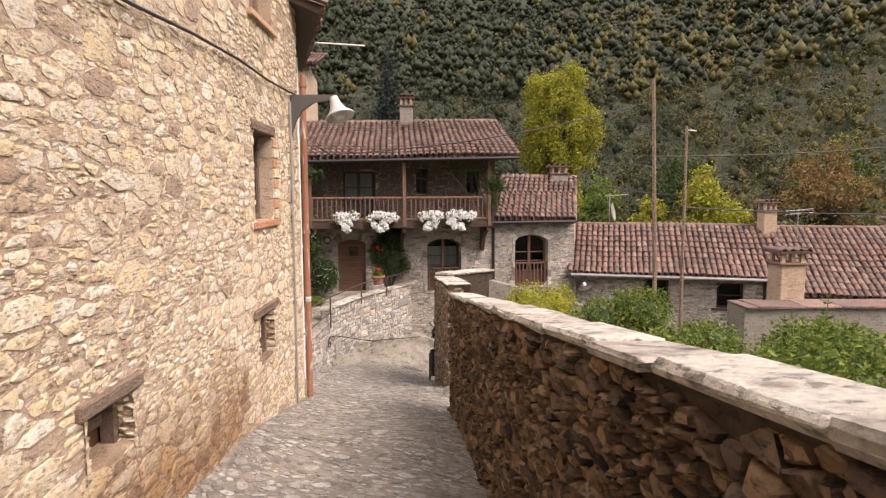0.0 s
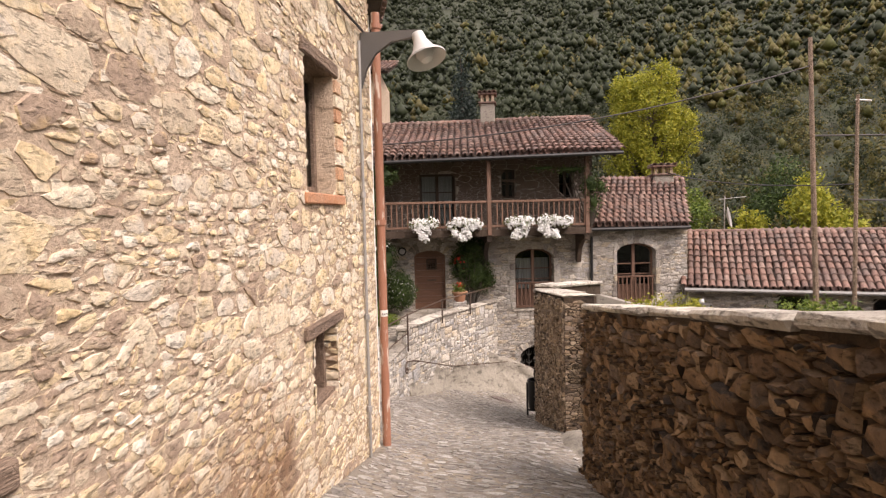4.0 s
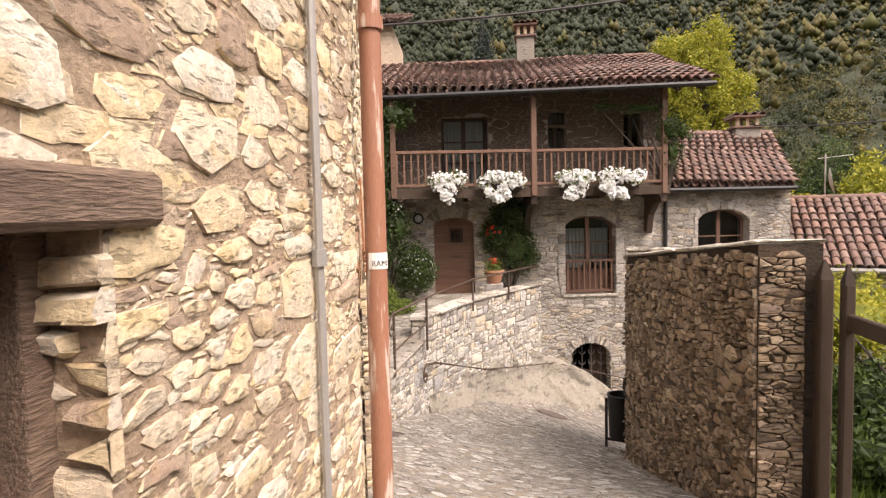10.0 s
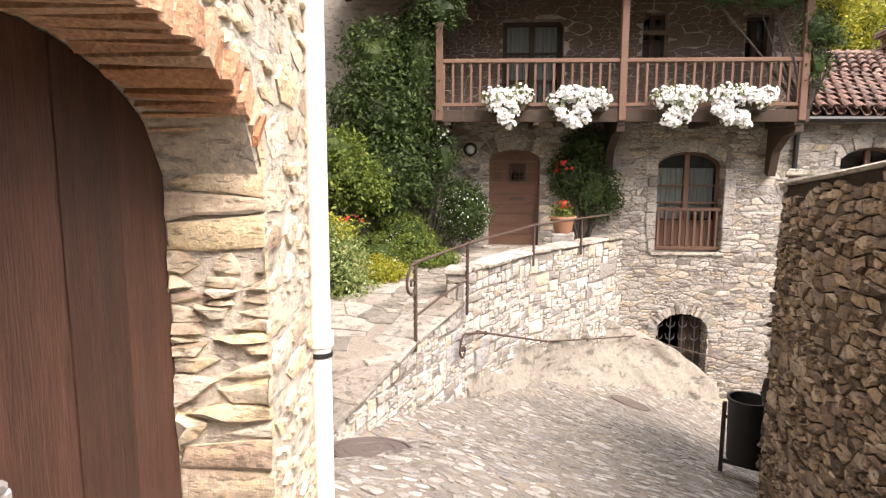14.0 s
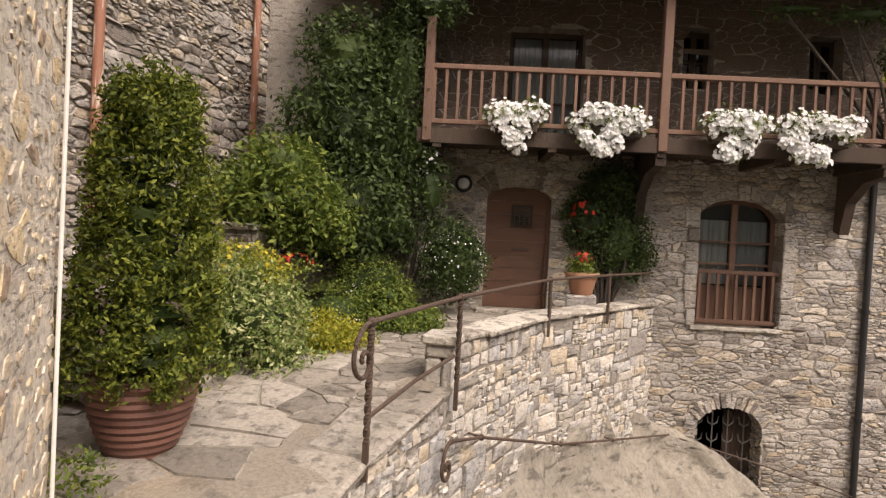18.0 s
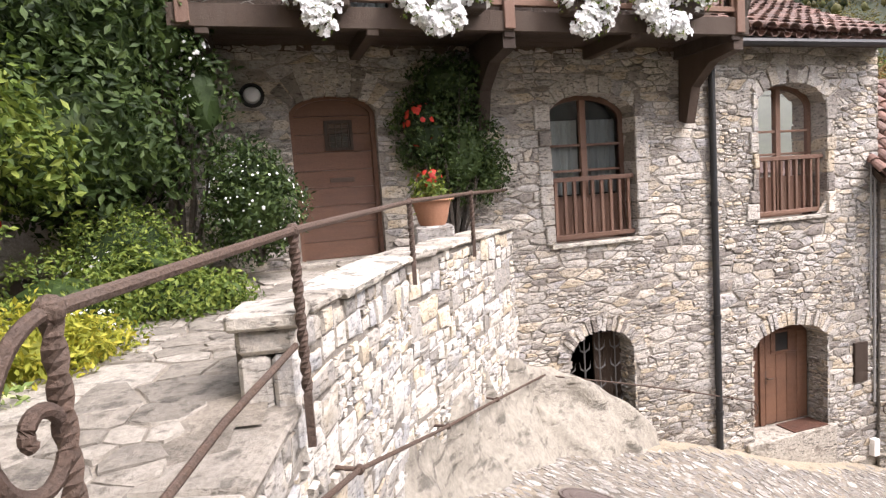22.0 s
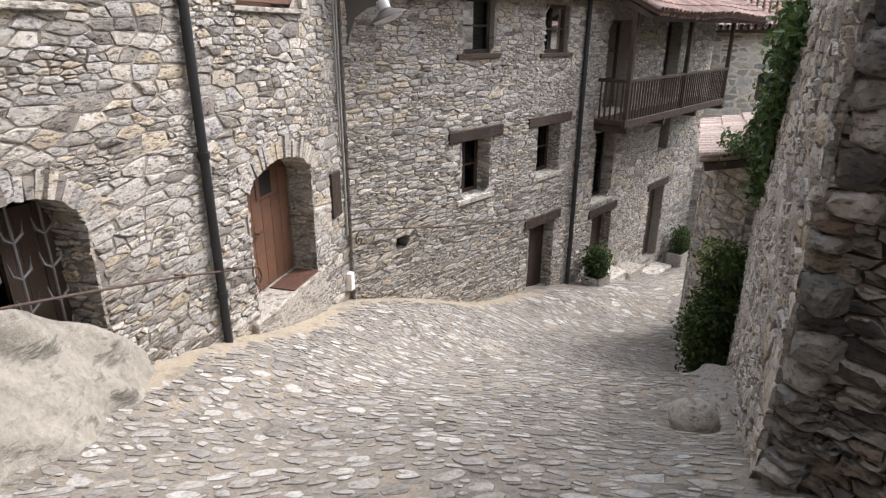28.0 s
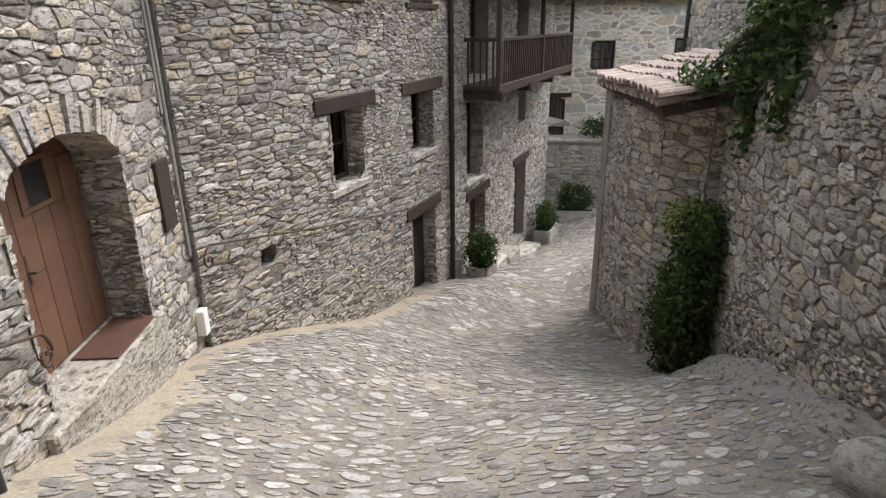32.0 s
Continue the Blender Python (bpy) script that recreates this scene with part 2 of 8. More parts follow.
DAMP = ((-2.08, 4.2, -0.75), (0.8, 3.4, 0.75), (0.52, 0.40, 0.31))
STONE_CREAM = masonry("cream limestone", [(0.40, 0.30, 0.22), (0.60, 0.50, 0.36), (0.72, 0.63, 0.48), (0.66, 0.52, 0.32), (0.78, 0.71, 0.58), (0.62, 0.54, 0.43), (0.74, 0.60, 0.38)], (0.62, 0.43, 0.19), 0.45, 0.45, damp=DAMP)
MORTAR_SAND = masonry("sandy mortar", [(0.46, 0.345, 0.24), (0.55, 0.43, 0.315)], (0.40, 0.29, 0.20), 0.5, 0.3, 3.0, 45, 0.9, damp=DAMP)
STONE_GREY = masonry("grey-brown rubble stone", [(0.22, 0.195, 0.17), (0.38, 0.35, 0.305), (0.50, 0.46, 0.40), (0.32, 0.305, 0.29), (0.58, 0.535, 0.465), (0.46, 0.38, 0.27), (0.40, 0.375, 0.335)], (0.36, 0.28, 0.18), 0.35, 0.6, bump=0.9)
MORTAR_GREY = masonry("grey mortar", [(0.24, 0.215, 0.18), (0.33, 0.3, 0.255)], (0.20, 0.175, 0.145), 0.5, 0.4, 3.0, 45, 0.9)
STONE_BROWN = masonry("brown schist", [(0.03, 0.021, 0.015), (0.13, 0.08, 0.046), (0.20, 0.125, 0.068), (0.07, 0.048, 0.034), (0.25, 0.155, 0.08), (0.30, 0.21, 0.125), (0.11, 0.077, 0.055)], (0.30, 0.165, 0.06), 0.4, 0.6, bump=0.9)
STONE_TAN = masonry("tan and brown rubble", [(0.10, 0.075, 0.055), (0.26, 0.19, 0.125), (0.36, 0.275, 0.19), (0.17, 0.13, 0.10), (0.40, 0.30, 0.20), (0.46, 0.37, 0.265), (0.22, 0.17, 0.13)], (0.34, 0.22, 0.11), 0.4, 0.6, bump=0.9)
# Grey rubble tones darkened by hand; the bend wall's shade is in the colour.
GREY_DARKENED = masonry("darkened grey rubble stone", [(0.055, 0.05, 0.047), (0.15, 0.135, 0.122), (0.22, 0.205, 0.185), (0.10, 0.095, 0.09), (0.27, 0.245, 0.215), (0.31, 0.285, 0.25), (0.17, 0.13, 0.10)], (0.20, 0.15, 0.10), 0.35, 0.6, bump=0.9)
MORTAR_BROWN = masonry("dark earth mortar", [(0.032, 0.023, 0.016), (0.075, 0.052, 0.034)], (0.03, 0.022, 0.016), 0.5, 0.5, 3.0, 45, 0.9)
STONE_WHITE = masonry("pale limestone blocks", [(0.30, 0.28, 0.25), (0.48, 0.45, 0.395), (0.60, 0.565, 0.50), (0.44, 0.40, 0.33), (0.36, 0.36, 0.355), (0.64, 0.61, 0.55), (0.54, 0.46, 0.34)], (0.42, 0.34, 0.23), 0.3, 0.5)
CAP_STONE = masonry("weathered coping stone", [(0.36, 0.325, 0.27), (0.48, 0.44, 0.375), (0.58, 0.54, 0.46)], (0.17, 0.145, 0.115), 0.75, 0.55, 5.0, 26, 1.0)
FLAG = masonry("grey flagstone", [(0.20, 0.18, 0.15), (0.30, 0.27, 0.225), (0.36, 0.33, 0.28)], (0.17, 0.15, 0.12), 0.6, 0.45, 5.0, 30, 0.8, 0.75)
COBBLE = masonry("worn cobbles", [(0.18, 0.165, 0.145), (0.26, 0.24, 0.212), (0.31, 0.29, 0.26), (0.20, 0.188, 0.175), (0.48, 0.46, 0.42), (0.29, 0.26, 0.22), (0.38, 0.36, 0.325)], (0.22, 0.19, 0.155), 0.4, 0.4, 9.0, 34, 0.6, 0.7)
PAVING = masonry("paving bed", [(0.19, 0.168, 0.138), (0.275, 0.243, 0.197)], (0.36, 0.30, 0.215), 0.7, 0.4, 1.1, 40, 0.9)
ROCK = masonry("pale bedrock", [(0.275, 0.25, 0.205), (0.37, 0.34, 0.28)], (0.17, 0.15, 0.125), 0.75, 0.5, 1.3, 16, 1.0)
CAST_IRON = material("worn cast iron", [(0.12, 0.095, 0.085), (0.19, 0.15, 0.135)], 8, rough=0.6, bump=0.2, grain=70, metal=0.2, grit=0.15)
PLASTER = masonry("rough pale wall plaster", [(0.64, 0.57, 0.46), (0.76, 0.69, 0.58)], (0.42, 0.35, 0.26), 0.6, 0.4, 5.0, 24, 1.0)
# Brown plaster, darkened so that its colour carries the shade under the eaves.
PLASTER_EAVES_SHADE = material("brown wall plaster darkened for eaves shade", [(0.075, 0.054, 0.04), (0.125, 0.092, 0.07)], 5, bump=0.6, grain=40, vary=0.0, stain=(0.1, 0.08, 0.065), stain_amount=0.5)
WOOD_DARK = material("dark brown timber", [(0.032, 0.020, 0.013), (0.055, 0.035, 0.022)], 3, rough=0.7, bump=0.35, grain=60, stretch=(6, 6, 1), stain_amount=0.2)
WOOD_RAIL = material("red-brown painted wood", [(0.115, 0.062, 0.04), (0.17, 0.095, 0.062)], 3, rough=0.6, bump=0.25, grain=60, stretch=(6, 6, 1), stain_amount=0.2)
WOOD_DOOR = material("brown varnished door wood", [(0.092, 0.044, 0.024), (0.135, 0.066, 0.037), (0.165, 0.084, 0.048)], 3, rough=0.5, bump=0.3, grain=30, stretch=(1.4, 1.4, 7), stain=(0.05, 0.025, 0.016), stain_amount=0.4, vary=0.4, grit=0.35)
WOOD_OLD = material("dark red-brown door wood", [(0.035, 0.015, 0.009), (0.085, 0.036, 0.021), (0.12, 0.055, 0.034)], 4, rough=0.6, bump=0.4, grain=26, stretch=(7, 7, 0.35), stain=(0.02, 0.012, 0.008), stain_amount=0.5, vary=0.35, grit=0.5, blotch=(1.2, 0.46, 0.7))
WOOD_GREY = material("weathered old timber", [(0.20, 0.135, 0.095), (0.29, 0.205, 0.145), (0.37, 0.275, 0.2)], 4, rough=0.85, bump=0.8, grain=22, stretch=(7, 0.9, 7), stain=(0.11, 0.075, 0.055), stain_amount=0.5, vary=0.3, grit=0.5, blotch=(1.6, 0.46, 0.66))
TILE = material("old clay roof tile", [(0.085, 0.055, 0.045), (0.16, 0.092, 0.07), (0.22, 0.13, 0.098), (0.12, 0.082, 0.068), (0.30, 0.20, 0.155)], 6, rough=0.85, bump=0.4, grain=40, stain=(0.1, 0.09, 0.08), stain_amount=0.5)
BRICK = material("old red brick", [(0.42, 0.18, 0.09), (0.56, 0.30, 0.16), (0.60, 0.42, 0.28), (0.48, 0.22, 0.11)], 10, bump=0.5, grain=60, stain=(0.2, 0.14, 0.1))
# Pale blotches: peeling paint, raised further to paint in the pipe's highlight.
COPPER = material("painted brown downpipe", [(0.22, 0.09, 0.052), (0.31, 0.145, 0.09)], 4, rough=0.5, bump=0.1, grain=30, stretch=(6, 6, 0.8), stain=(0.58, 0.5, 0.42), stain_amount=0.8, grit=0.15, blotch=(3.0, 0.56, 0.63))
PIPE_GREY = material("grey conduit", [(0.33, 0.32, 0.3), (0.42, 0.4, 0.38)], 5, rough=0.45, bump=0.05, stain_amount=0.1, metal=0.3, grit=0.06)
PIPE_WHITE = material("white plastic pipe", [(0.72, 0.69, 0.64), (0.78, 0.75, 0.7)], 3, rough=0.45, bump=0.05, stain=(0.5, 0.45, 0.4), stain_amount=0.3, grit=0.05)
IRON = material("rusty wrought iron", [(0.06, 0.042, 0.034), (0.10, 0.066, 0.048), (0.08, 0.062, 0.052)], 14, rough=0.7, bump=0.4, grain=90, vary=0.3, metal=0.4)
BLACK_METAL = material("black painted metal", [(0.012, 0.012, 0.012), (0.02, 0.02, 0.02)], 5, rough=0.5, bump=0.05, stain_amount=0.05)
CLAY = material("terracotta", [(0.34, 0.17, 0.10), (0.42, 0.23, 0.14)], 5, rough=0.8, bump=0.2, grit=0.12, stain=(0.3, 0.25, 0.2), stain_amount=0.3)
BARK = material("bark", [(0.05, 0.04, 0.03), (0.10, 0.08, 0.06)], 10, bump=0.8, stretch=(4, 4, 1))
CLAY_DARK = material("dark glazed clay", [(0.12, 0.055, 0.04), (0.17, 0.08, 0.058)], 5, rough=0.55, bump=0.2, grit=0.12)
TILE_PALE = material("pale weathered tile", [(0.26, 0.20, 0.165), (0.36, 0.29, 0.24), (0.30, 0.22, 0.18), (0.42, 0.35, 0.29)], 6, bump=0.4, grain=40, stain=(0.16, 0.14, 0.12), stain_amount=0.5)
LAMP_GREY = material("dark grey painted steel", [(0.07, 0.065, 0.06), (0.10, 0.095, 0.09)], 5, rough=0.5, bump=0.05, grit=0.06)
EARTH = material("garden soil", [(0.045, 0.035, 0.025), (0.08, 0.06, 0.04)], 6, bump=0.8)
# Near-black paint: the darkness of unlit rooms is in the colour.
INTERIOR_BLACK = material("near-black painted interior", [(0.012, 0.011, 0.01), (0.018, 0.016, 0.015)], 3, rough=0.9, bump=0.0)
CURTAIN = material("pale curtain", [(0.30, 0.29, 0.28), (0.40, 0.39, 0.37)], 6, rough=0.9, bump=0.1, stretch=(10, 10, 0.5))
CABLE = material("dark cable", [(0.02, 0.02, 0.02), (0.035, 0.03, 0.03)], 5, rough=0.6, bump=0.0)
LAMP_WHITE = material("white enamel", [(0.46, 0.46, 0.45), (0.58, 0.58, 0.56)], 8, rough=0.4, bump=0.02, stain_amount=0.1, grit=0.04)
GRASS = leaf_material("grass", [(0.05, 0.085, 0.014), (0.10, 0.15, 0.025)])
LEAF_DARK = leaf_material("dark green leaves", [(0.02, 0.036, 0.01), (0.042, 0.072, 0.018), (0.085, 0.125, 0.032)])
LEAF_MID = leaf_material("green leaves", [(0.05, 0.085, 0.014), (0.115, 0.165, 0.026), (0.20, 0.24, 0.042)])
LEAF_YELLOW = leaf_material("yellow-green leaves", [(0.16, 0.18, 0.018), (0.28, 0.29, 0.03), (0.40, 0.36, 0.04)])
LEAF_VARI = leaf_material("variegated leaves", [(0.09, 0.14, 0.03), (0.20, 0.27, 0.07), (0.50, 0.52, 0.26)])
LEAF_CYPRESS = leaf_material("cypress sprays", [(0.03, 0.046, 0.006), (0.10, 0.135, 0.016), (0.23, 0.26, 0.036)])
LEAF_SPRUCE = leaf_material("blue-green spruce needles", [(0.016, 0.026, 0.022), (0.03, 0.044, 0.036), (0.05, 0.066, 0.055)])
LEAF_RUST = leaf_material("russet leaves", [(0.12, 0.08, 0.03), (0.20, 0.125, 0.045), (0.27, 0.18, 0.06)])
PETAL_WHITE = leaf_material("white petals", [(0.78, 0.78, 0.76), (0.85, 0.85, 0.84)])
PETAL_RED = leaf_material("red petals", [(0.34, 0.025, 0.015), (0.48, 0.05, 0.025)])
PETAL_YELLOW = leaf_material("yellow petals", [(0.55, 0.42, 0.02), (0.65, 0.5, 0.05)])
WOODS_WARM = leaf_material("autumn wood", [(0.055, 0.07, 0.016), (0.09, 0.095, 0.022), (0.12, 0.10, 0.026), (0.095, 0.082, 0.028), (0.14, 0.12, 0.028)], 0.5, 0.45, 1.4)
WOODS = leaf_material("far wood", [(0.030, 0.038, 0.018), (0.036, 0.046, 0.021), (0.033, 0.042, 0.019), (0.041, 0.051, 0.023), (0.037, 0.046, 0.021), (0.050, 0.057, 0.024)], 0.6, 0.45, 1.6)
HILL = material("hill under the trees", [(0.02, 0.028, 0.012), (0.035, 0.04, 0.016)], 0.05, bump=0.0, grain=0.5, vary=0.0)
GLASS = bpy.data.materials.new("window glass")
GLASS.use_nodes = True
gt = GLASS.node_tree
clear, gloss, fres, gmix = [gt.nodes.new(k) for k in ("ShaderNodeBsdfTransparent", "ShaderNodeBsdfGlossy", "ShaderNodeFresnel", "ShaderNodeMixShader")]
clear.inputs[0].default_value = (0.62, 0.66, 0.66, 1)
gloss.inputs["Roughness"].default_value = 0.04
fres.inputs["IOR"].default_value = 1.45
gt.links.new(fres.outputs[0], gmix.inputs[0])
gt.links.new(clear.outputs[0], gmix.inputs[1])
gt.links.new(gloss.outputs[0], gmix.inputs[2])
gt.links.new(gmix.outputs[0], gt.nodes["Material Output"].inputs[0])

# ---- building helpers ----


def mesh_of(name, verts, faces, mat=None, smooth=False):
    me = bpy.data.meshes.new(name)
    me.from_pydata(verts, [], faces)
    if mat:
        me.materials.append(mat)
    if smooth:
        me.polygons.foreach_set("use_smooth", [True] * len(me.polygons))
    me.update()
    return me


def mesh_from(name, bm, mat):
    bmesh.ops.recalc_face_normals(bm, faces=bm.faces)
    me = bpy.data.meshes.new(name)
    bm.to_mesh(me)
    bm.free()
    me.materials.append(mat)
    return me


def part(name, bm, mat, parent, label=""):
    ob = new(name, mesh_from(name, bm, mat))
    ob.parent = parent
    return tagged(ob, label) if label else ob


def thing(name, label, category, group="", kind="", at=(0, 0, 0), rz=0.0):
    ob = new(name)
    ob.matrix_world = pose(*at, 0, 0, rz)
    return tagged(ob, label, category, group, kind)


def smooth(ob, angle=40):
    me = ob.data
    me.polygons.foreach_set("use_smooth", [True] * len(me.polygons))
    me.set_sharp_from_angle(angle=radians(angle))
    return ob


def box(bm, x0, y0, z0, x1, y1, z1, bevel=0.0, m=None, jitter=0.0):
    r = bmesh.ops.create_cube(bm, size=1.0, matrix=Matrix.LocRotScale(((x0 + x1) / 2, (y0 + y1) / 2, (z0 + z1) / 2), None, (abs(x1 - x0), abs(y1 - y0), abs(z1 - z0))))
    vs = r["verts"]
    if bevel > 0:
        es = list({e for v in vs for e in v.link_edges})
        rb = bmesh.ops.bevel(bm, geom=es, offset=bevel, segments=1, affect="EDGES", profile=0.5)
        vs = list({v for f in rb["faces"] for v in f.verts} | {v for v in vs if v.is_valid})
    for v in vs:
        if jitter:
            v.co += Vector((random.uniform(-jitter, jitter), random.uniform(-jitter, jitter), random.uniform(-jitter, jitter)))
        if m is not None:
            v.co = m @ v.co
    return bm


def boxes(*specs, bevel=0.0, m=None):
    bm = bmesh.new()
    for s in specs:
        box(bm, *s, bevel=bevel, m=m)
    return bm


def tube(bm, pts, radius, sides=8, caps=True):
    """A round bar through the points; radius may be one number or one a point."""
    pts = [Vector(p) for p in pts]
    rings = []
    up = Vector((0, 0, 1))
    for i, p in enumerate(pts):
        d = (pts[min(i + 1, len(pts) - 1)] - pts[max(i - 1, 0)]).normalized()
        a = d.cross(up if abs(d.z) < 0.95 else Vector((1, 0, 0))).normalized()
        c = a.cross(d).normalized()
        r = radius[i] if isinstance(radius, (list, tuple)) else radius
        rings.append([bm.verts.new(p + r * (math.cos(2 * math.pi * k / sides) * a + math.sin(2 * math.pi * k / sides) * c)) for k in range(sides)])
    for q, w in zip(rings, rings[1:]):
        for k in range(sides):
            bm.faces.new((q[k], q[(k + 1) % sides], w[(k + 1) % sides], w[k]))
    if caps:
        bm.faces.new(rings[0])
        bm.faces.new(rings[-1][::-1])
    return bm


def lathe(bm, profile, sides=20, m=None):
    """A turned shape from (radius, height) pairs."""
    rings = []
    for r, z in profile:
        rings.append([bm.verts.new(Vector((r * math.cos(2 * math.pi * k / sides), r * math.sin(2 * math.pi * k / sides), z))) for k in range(sides)])
    for q, w in zip(rings, rings[1:]):
        for k in range(sides):
            bm.faces.new((q[k], q[(k + 1) % sides], w[(k + 1) % sides], w[k]))
    if m is not None:
        for ring in rings:
            for v in ring:
                v.co = m @ v.co
    return bm


def lerp(a, b, t):
    return a + (b - a) * t


def steps(pairs, y):
    """A broken line through (y, value) pairs."""
    ys, vs = zip(*pairs)
    return float(np.interp(y, ys, vs))


# ---- the lie of the land: street heights fitted to the camera's view, joined by a smooth surface ----
LEVELS = np.array([
    (-2.1, -6, 1.25), (0.8, -6, 1.25), (-2.1, 0, 0.12), (0.7, 0, 0.05), (-2.0, 4, -0.78), (0.4, 4, -0.8), (-2.0, 7.6, -1.33), (0.2, 7.8, -1.52),
    (-2.2, 11.1, -2.08), (-0.1, 11.6, -2.27), (0.6, 11, -2.1), (-2.7, 13.5, -2.5), (-0.2, 13.5, -2.85), (-1.0, 16.4, -3.53), (-0.3, 15.5, -3.38), (-3.0, 16.0, -3.2), (-3.6, 13.6, -2.6), (-3.2, 15.0, -2.92),
    (0.75, 16.8, -4.2), (-1.7, 18.8, -3.95), (-1.0, 19.1, -4.16), (-1.4, 20.0, -4.17), (1.0, 18.9, -4.68), (2.4, 17.4, -5.06), (1.8, 21.7, -5.13), (3.0, 19.5, -5.55),
    (5.2, 21.9, -6.15), (4.0, 17.1, -5.5), (6.2, 17.4, -6.75), (7.4, 19.0, -7.2), (11.1, 20.8, -7.9), (9.6, 17.9, -7.7), (14.5, 18.4, -8.55), (22, 17, -9.2), (22, 14, -9.2)])


def ground(x, y):
    d2 = (LEVELS[:, 0] - x) ** 2 + (LEVELS[:, 1] - y) ** 2
    w = 1.0 / (d2 + 0.15) ** 1.6
    # local plane through the nearest levels, by weight
    A = np.stack([np.ones(len(w)), LEVELS[:, 0] - x, LEVELS[:, 1] - y], 1)
    AtW = A.T * w
    return float(np.linalg.solve(AtW @ A + np.diag([0, 0.004, 0.004]), AtW @ LEVELS[:, 2])[0])


class Wall:
    """A straight wall from a to b seen from its right-hand side: u runs along it, v is height, w is out of the face."""

    def __init__(self, a, b):
        self.a = Vector((*a, 0))
        d = Vector((*b, 0)) - self.a
        self.length = d.length
        self.d = d.normalized()
        self.n = Vector((self.d.y, -self.d.x, 0))
        self.m = Matrix(((self.d.x, self.n.x, 0, self.a.x), (self.d.y, self.n.y, 0, self.a.y), (0, 0, 1, 0), (0, 0, 0, 1)))

    def p(self, u, v, w=0.0):
        return self.a + self.d * u + self.n * w + Vector((0, 0, v))


def arch_z(o, u):
    """The top of an opening (u0, u1, z0, z1, rise) at u."""
    u0, u1, z0, z1, rise = o
    if rise <= 0:
        return z1
    s = (u - (u0 + u1) / 2) / ((u1 - u0) / 2)
    return z1 - rise + rise * math.sqrt(max(0.0, 1 - s * s))


def slab(name, wall, z0, top, thick, mat, holes=(), u0=0.0, u1=None, label="", category="wall"):
    """The wall's body: columns of masonry between the openings, which go right through. top: a height, or (u, height) pairs."""
    u1 = wall.length if u1 is None else u1
    tops = top if isinstance(top, (list, tuple)) else [(u0, top), (u1, top)]
    cuts = {u0, u1} | {u for u, _ in tops if u0 < u < u1}
    for o in holes:
        k = 12 if o[4] > 0 else 1
        cuts |= {lerp(o[0], o[1], i / k) for i in range(k + 1)}
    cuts = sorted(c for c in cuts if u0 <= c <= u1)
    vs, fs = [], []
    for c0, c1 in zip(cuts, cuts[1:]):
        mid = (c0 + c1) / 2
        spans, lo = [], (z0, z0)
        for o in sorted((o for o in holes if o[0] < mid < o[1]), key=lambda o: o[2]):
            if o[2] > lo[0]:
                spans.append((lo, (o[2], o[2])))
            lo = (arch_z(o, c0), arch_z(o, c1))
        spans.append((lo, (steps(tops, c0), steps(tops, c1))))
        for (a0, a1), (b0, b1) in spans:
            i = len(vs)
            for w in (0.0, -thick):
                vs += [wall.p(c0, a0, w), wall.p(c1, a1, w), wall.p(c1, b1, w), wall.p(c0, b0, w)]
            fs += [(i, i + 1, i + 2, i + 3), (i + 7, i + 6, i + 5, i + 4), (i, i + 4, i + 5, i + 1), (i + 3, i + 2, i + 6, i + 7), (i, i + 3, i + 7, i + 4), (i + 1, i + 5, i + 6, i + 2)]
    ob = new(name, mesh_of(name, vs, fs, mat))
    return tagged(ob, label, category, kind="structure")


def cells(rng, u0, v0, u1, v1, su, sv, out):
    """Cut a rectangle at random into stones of about su by sv."""
    du, dv = u1 - u0, v1 - v0
    a = rng.uniform(0.55, 1.9)
    if du / su > a * 1.0 and du / su >= dv / sv * rng.uniform(0.6, 1.3) and du > su * 0.7:
        c = u0 + du * rng.uniform(0.32, 0.68)
        cells(rng, u0, v0, c, v1, su, sv, out), cells(rng, c, v0, u1, v1, su, sv, out)
    elif dv / sv > a and dv > sv * 0.8:
        c = v0 + dv * rng.uniform(0.32, 0.68)
        cells(rng, u0, v0, u1, c, su, sv, out), cells(rng, u0, c, u1, v1, su, sv, out)
    elif du / su > a * 1.3 and du > su * 0.8:
        c = u0 + du * rng.uniform(0.32, 0.68)
        cells(rng, u0, v0, c, v1, su, sv, out), cells(rng, c, v0, u1, v1, su, sv, out)
    else:
        out.append((u0, v0, u1, v1))


def clip(poly, mx, my, nx, ny):
    """The part of a polygon on the near side of a line through (mx, my) with normal (nx, ny)."""
    out = []
    px, py = poly[-1]
    pd = (px - mx) * nx + (py - my) * ny
    for x, y in poly:
        d = (x - mx) * nx + (y - my) * ny
        if (d <= 0) != (pd <= 0):
            t = pd / (pd - d)
            out.append((px + (x - px) * t, py + (y - py) * t))
        if d <= 0:
            out.append((x, y))
        px, py, pd = x, y, d
    return out


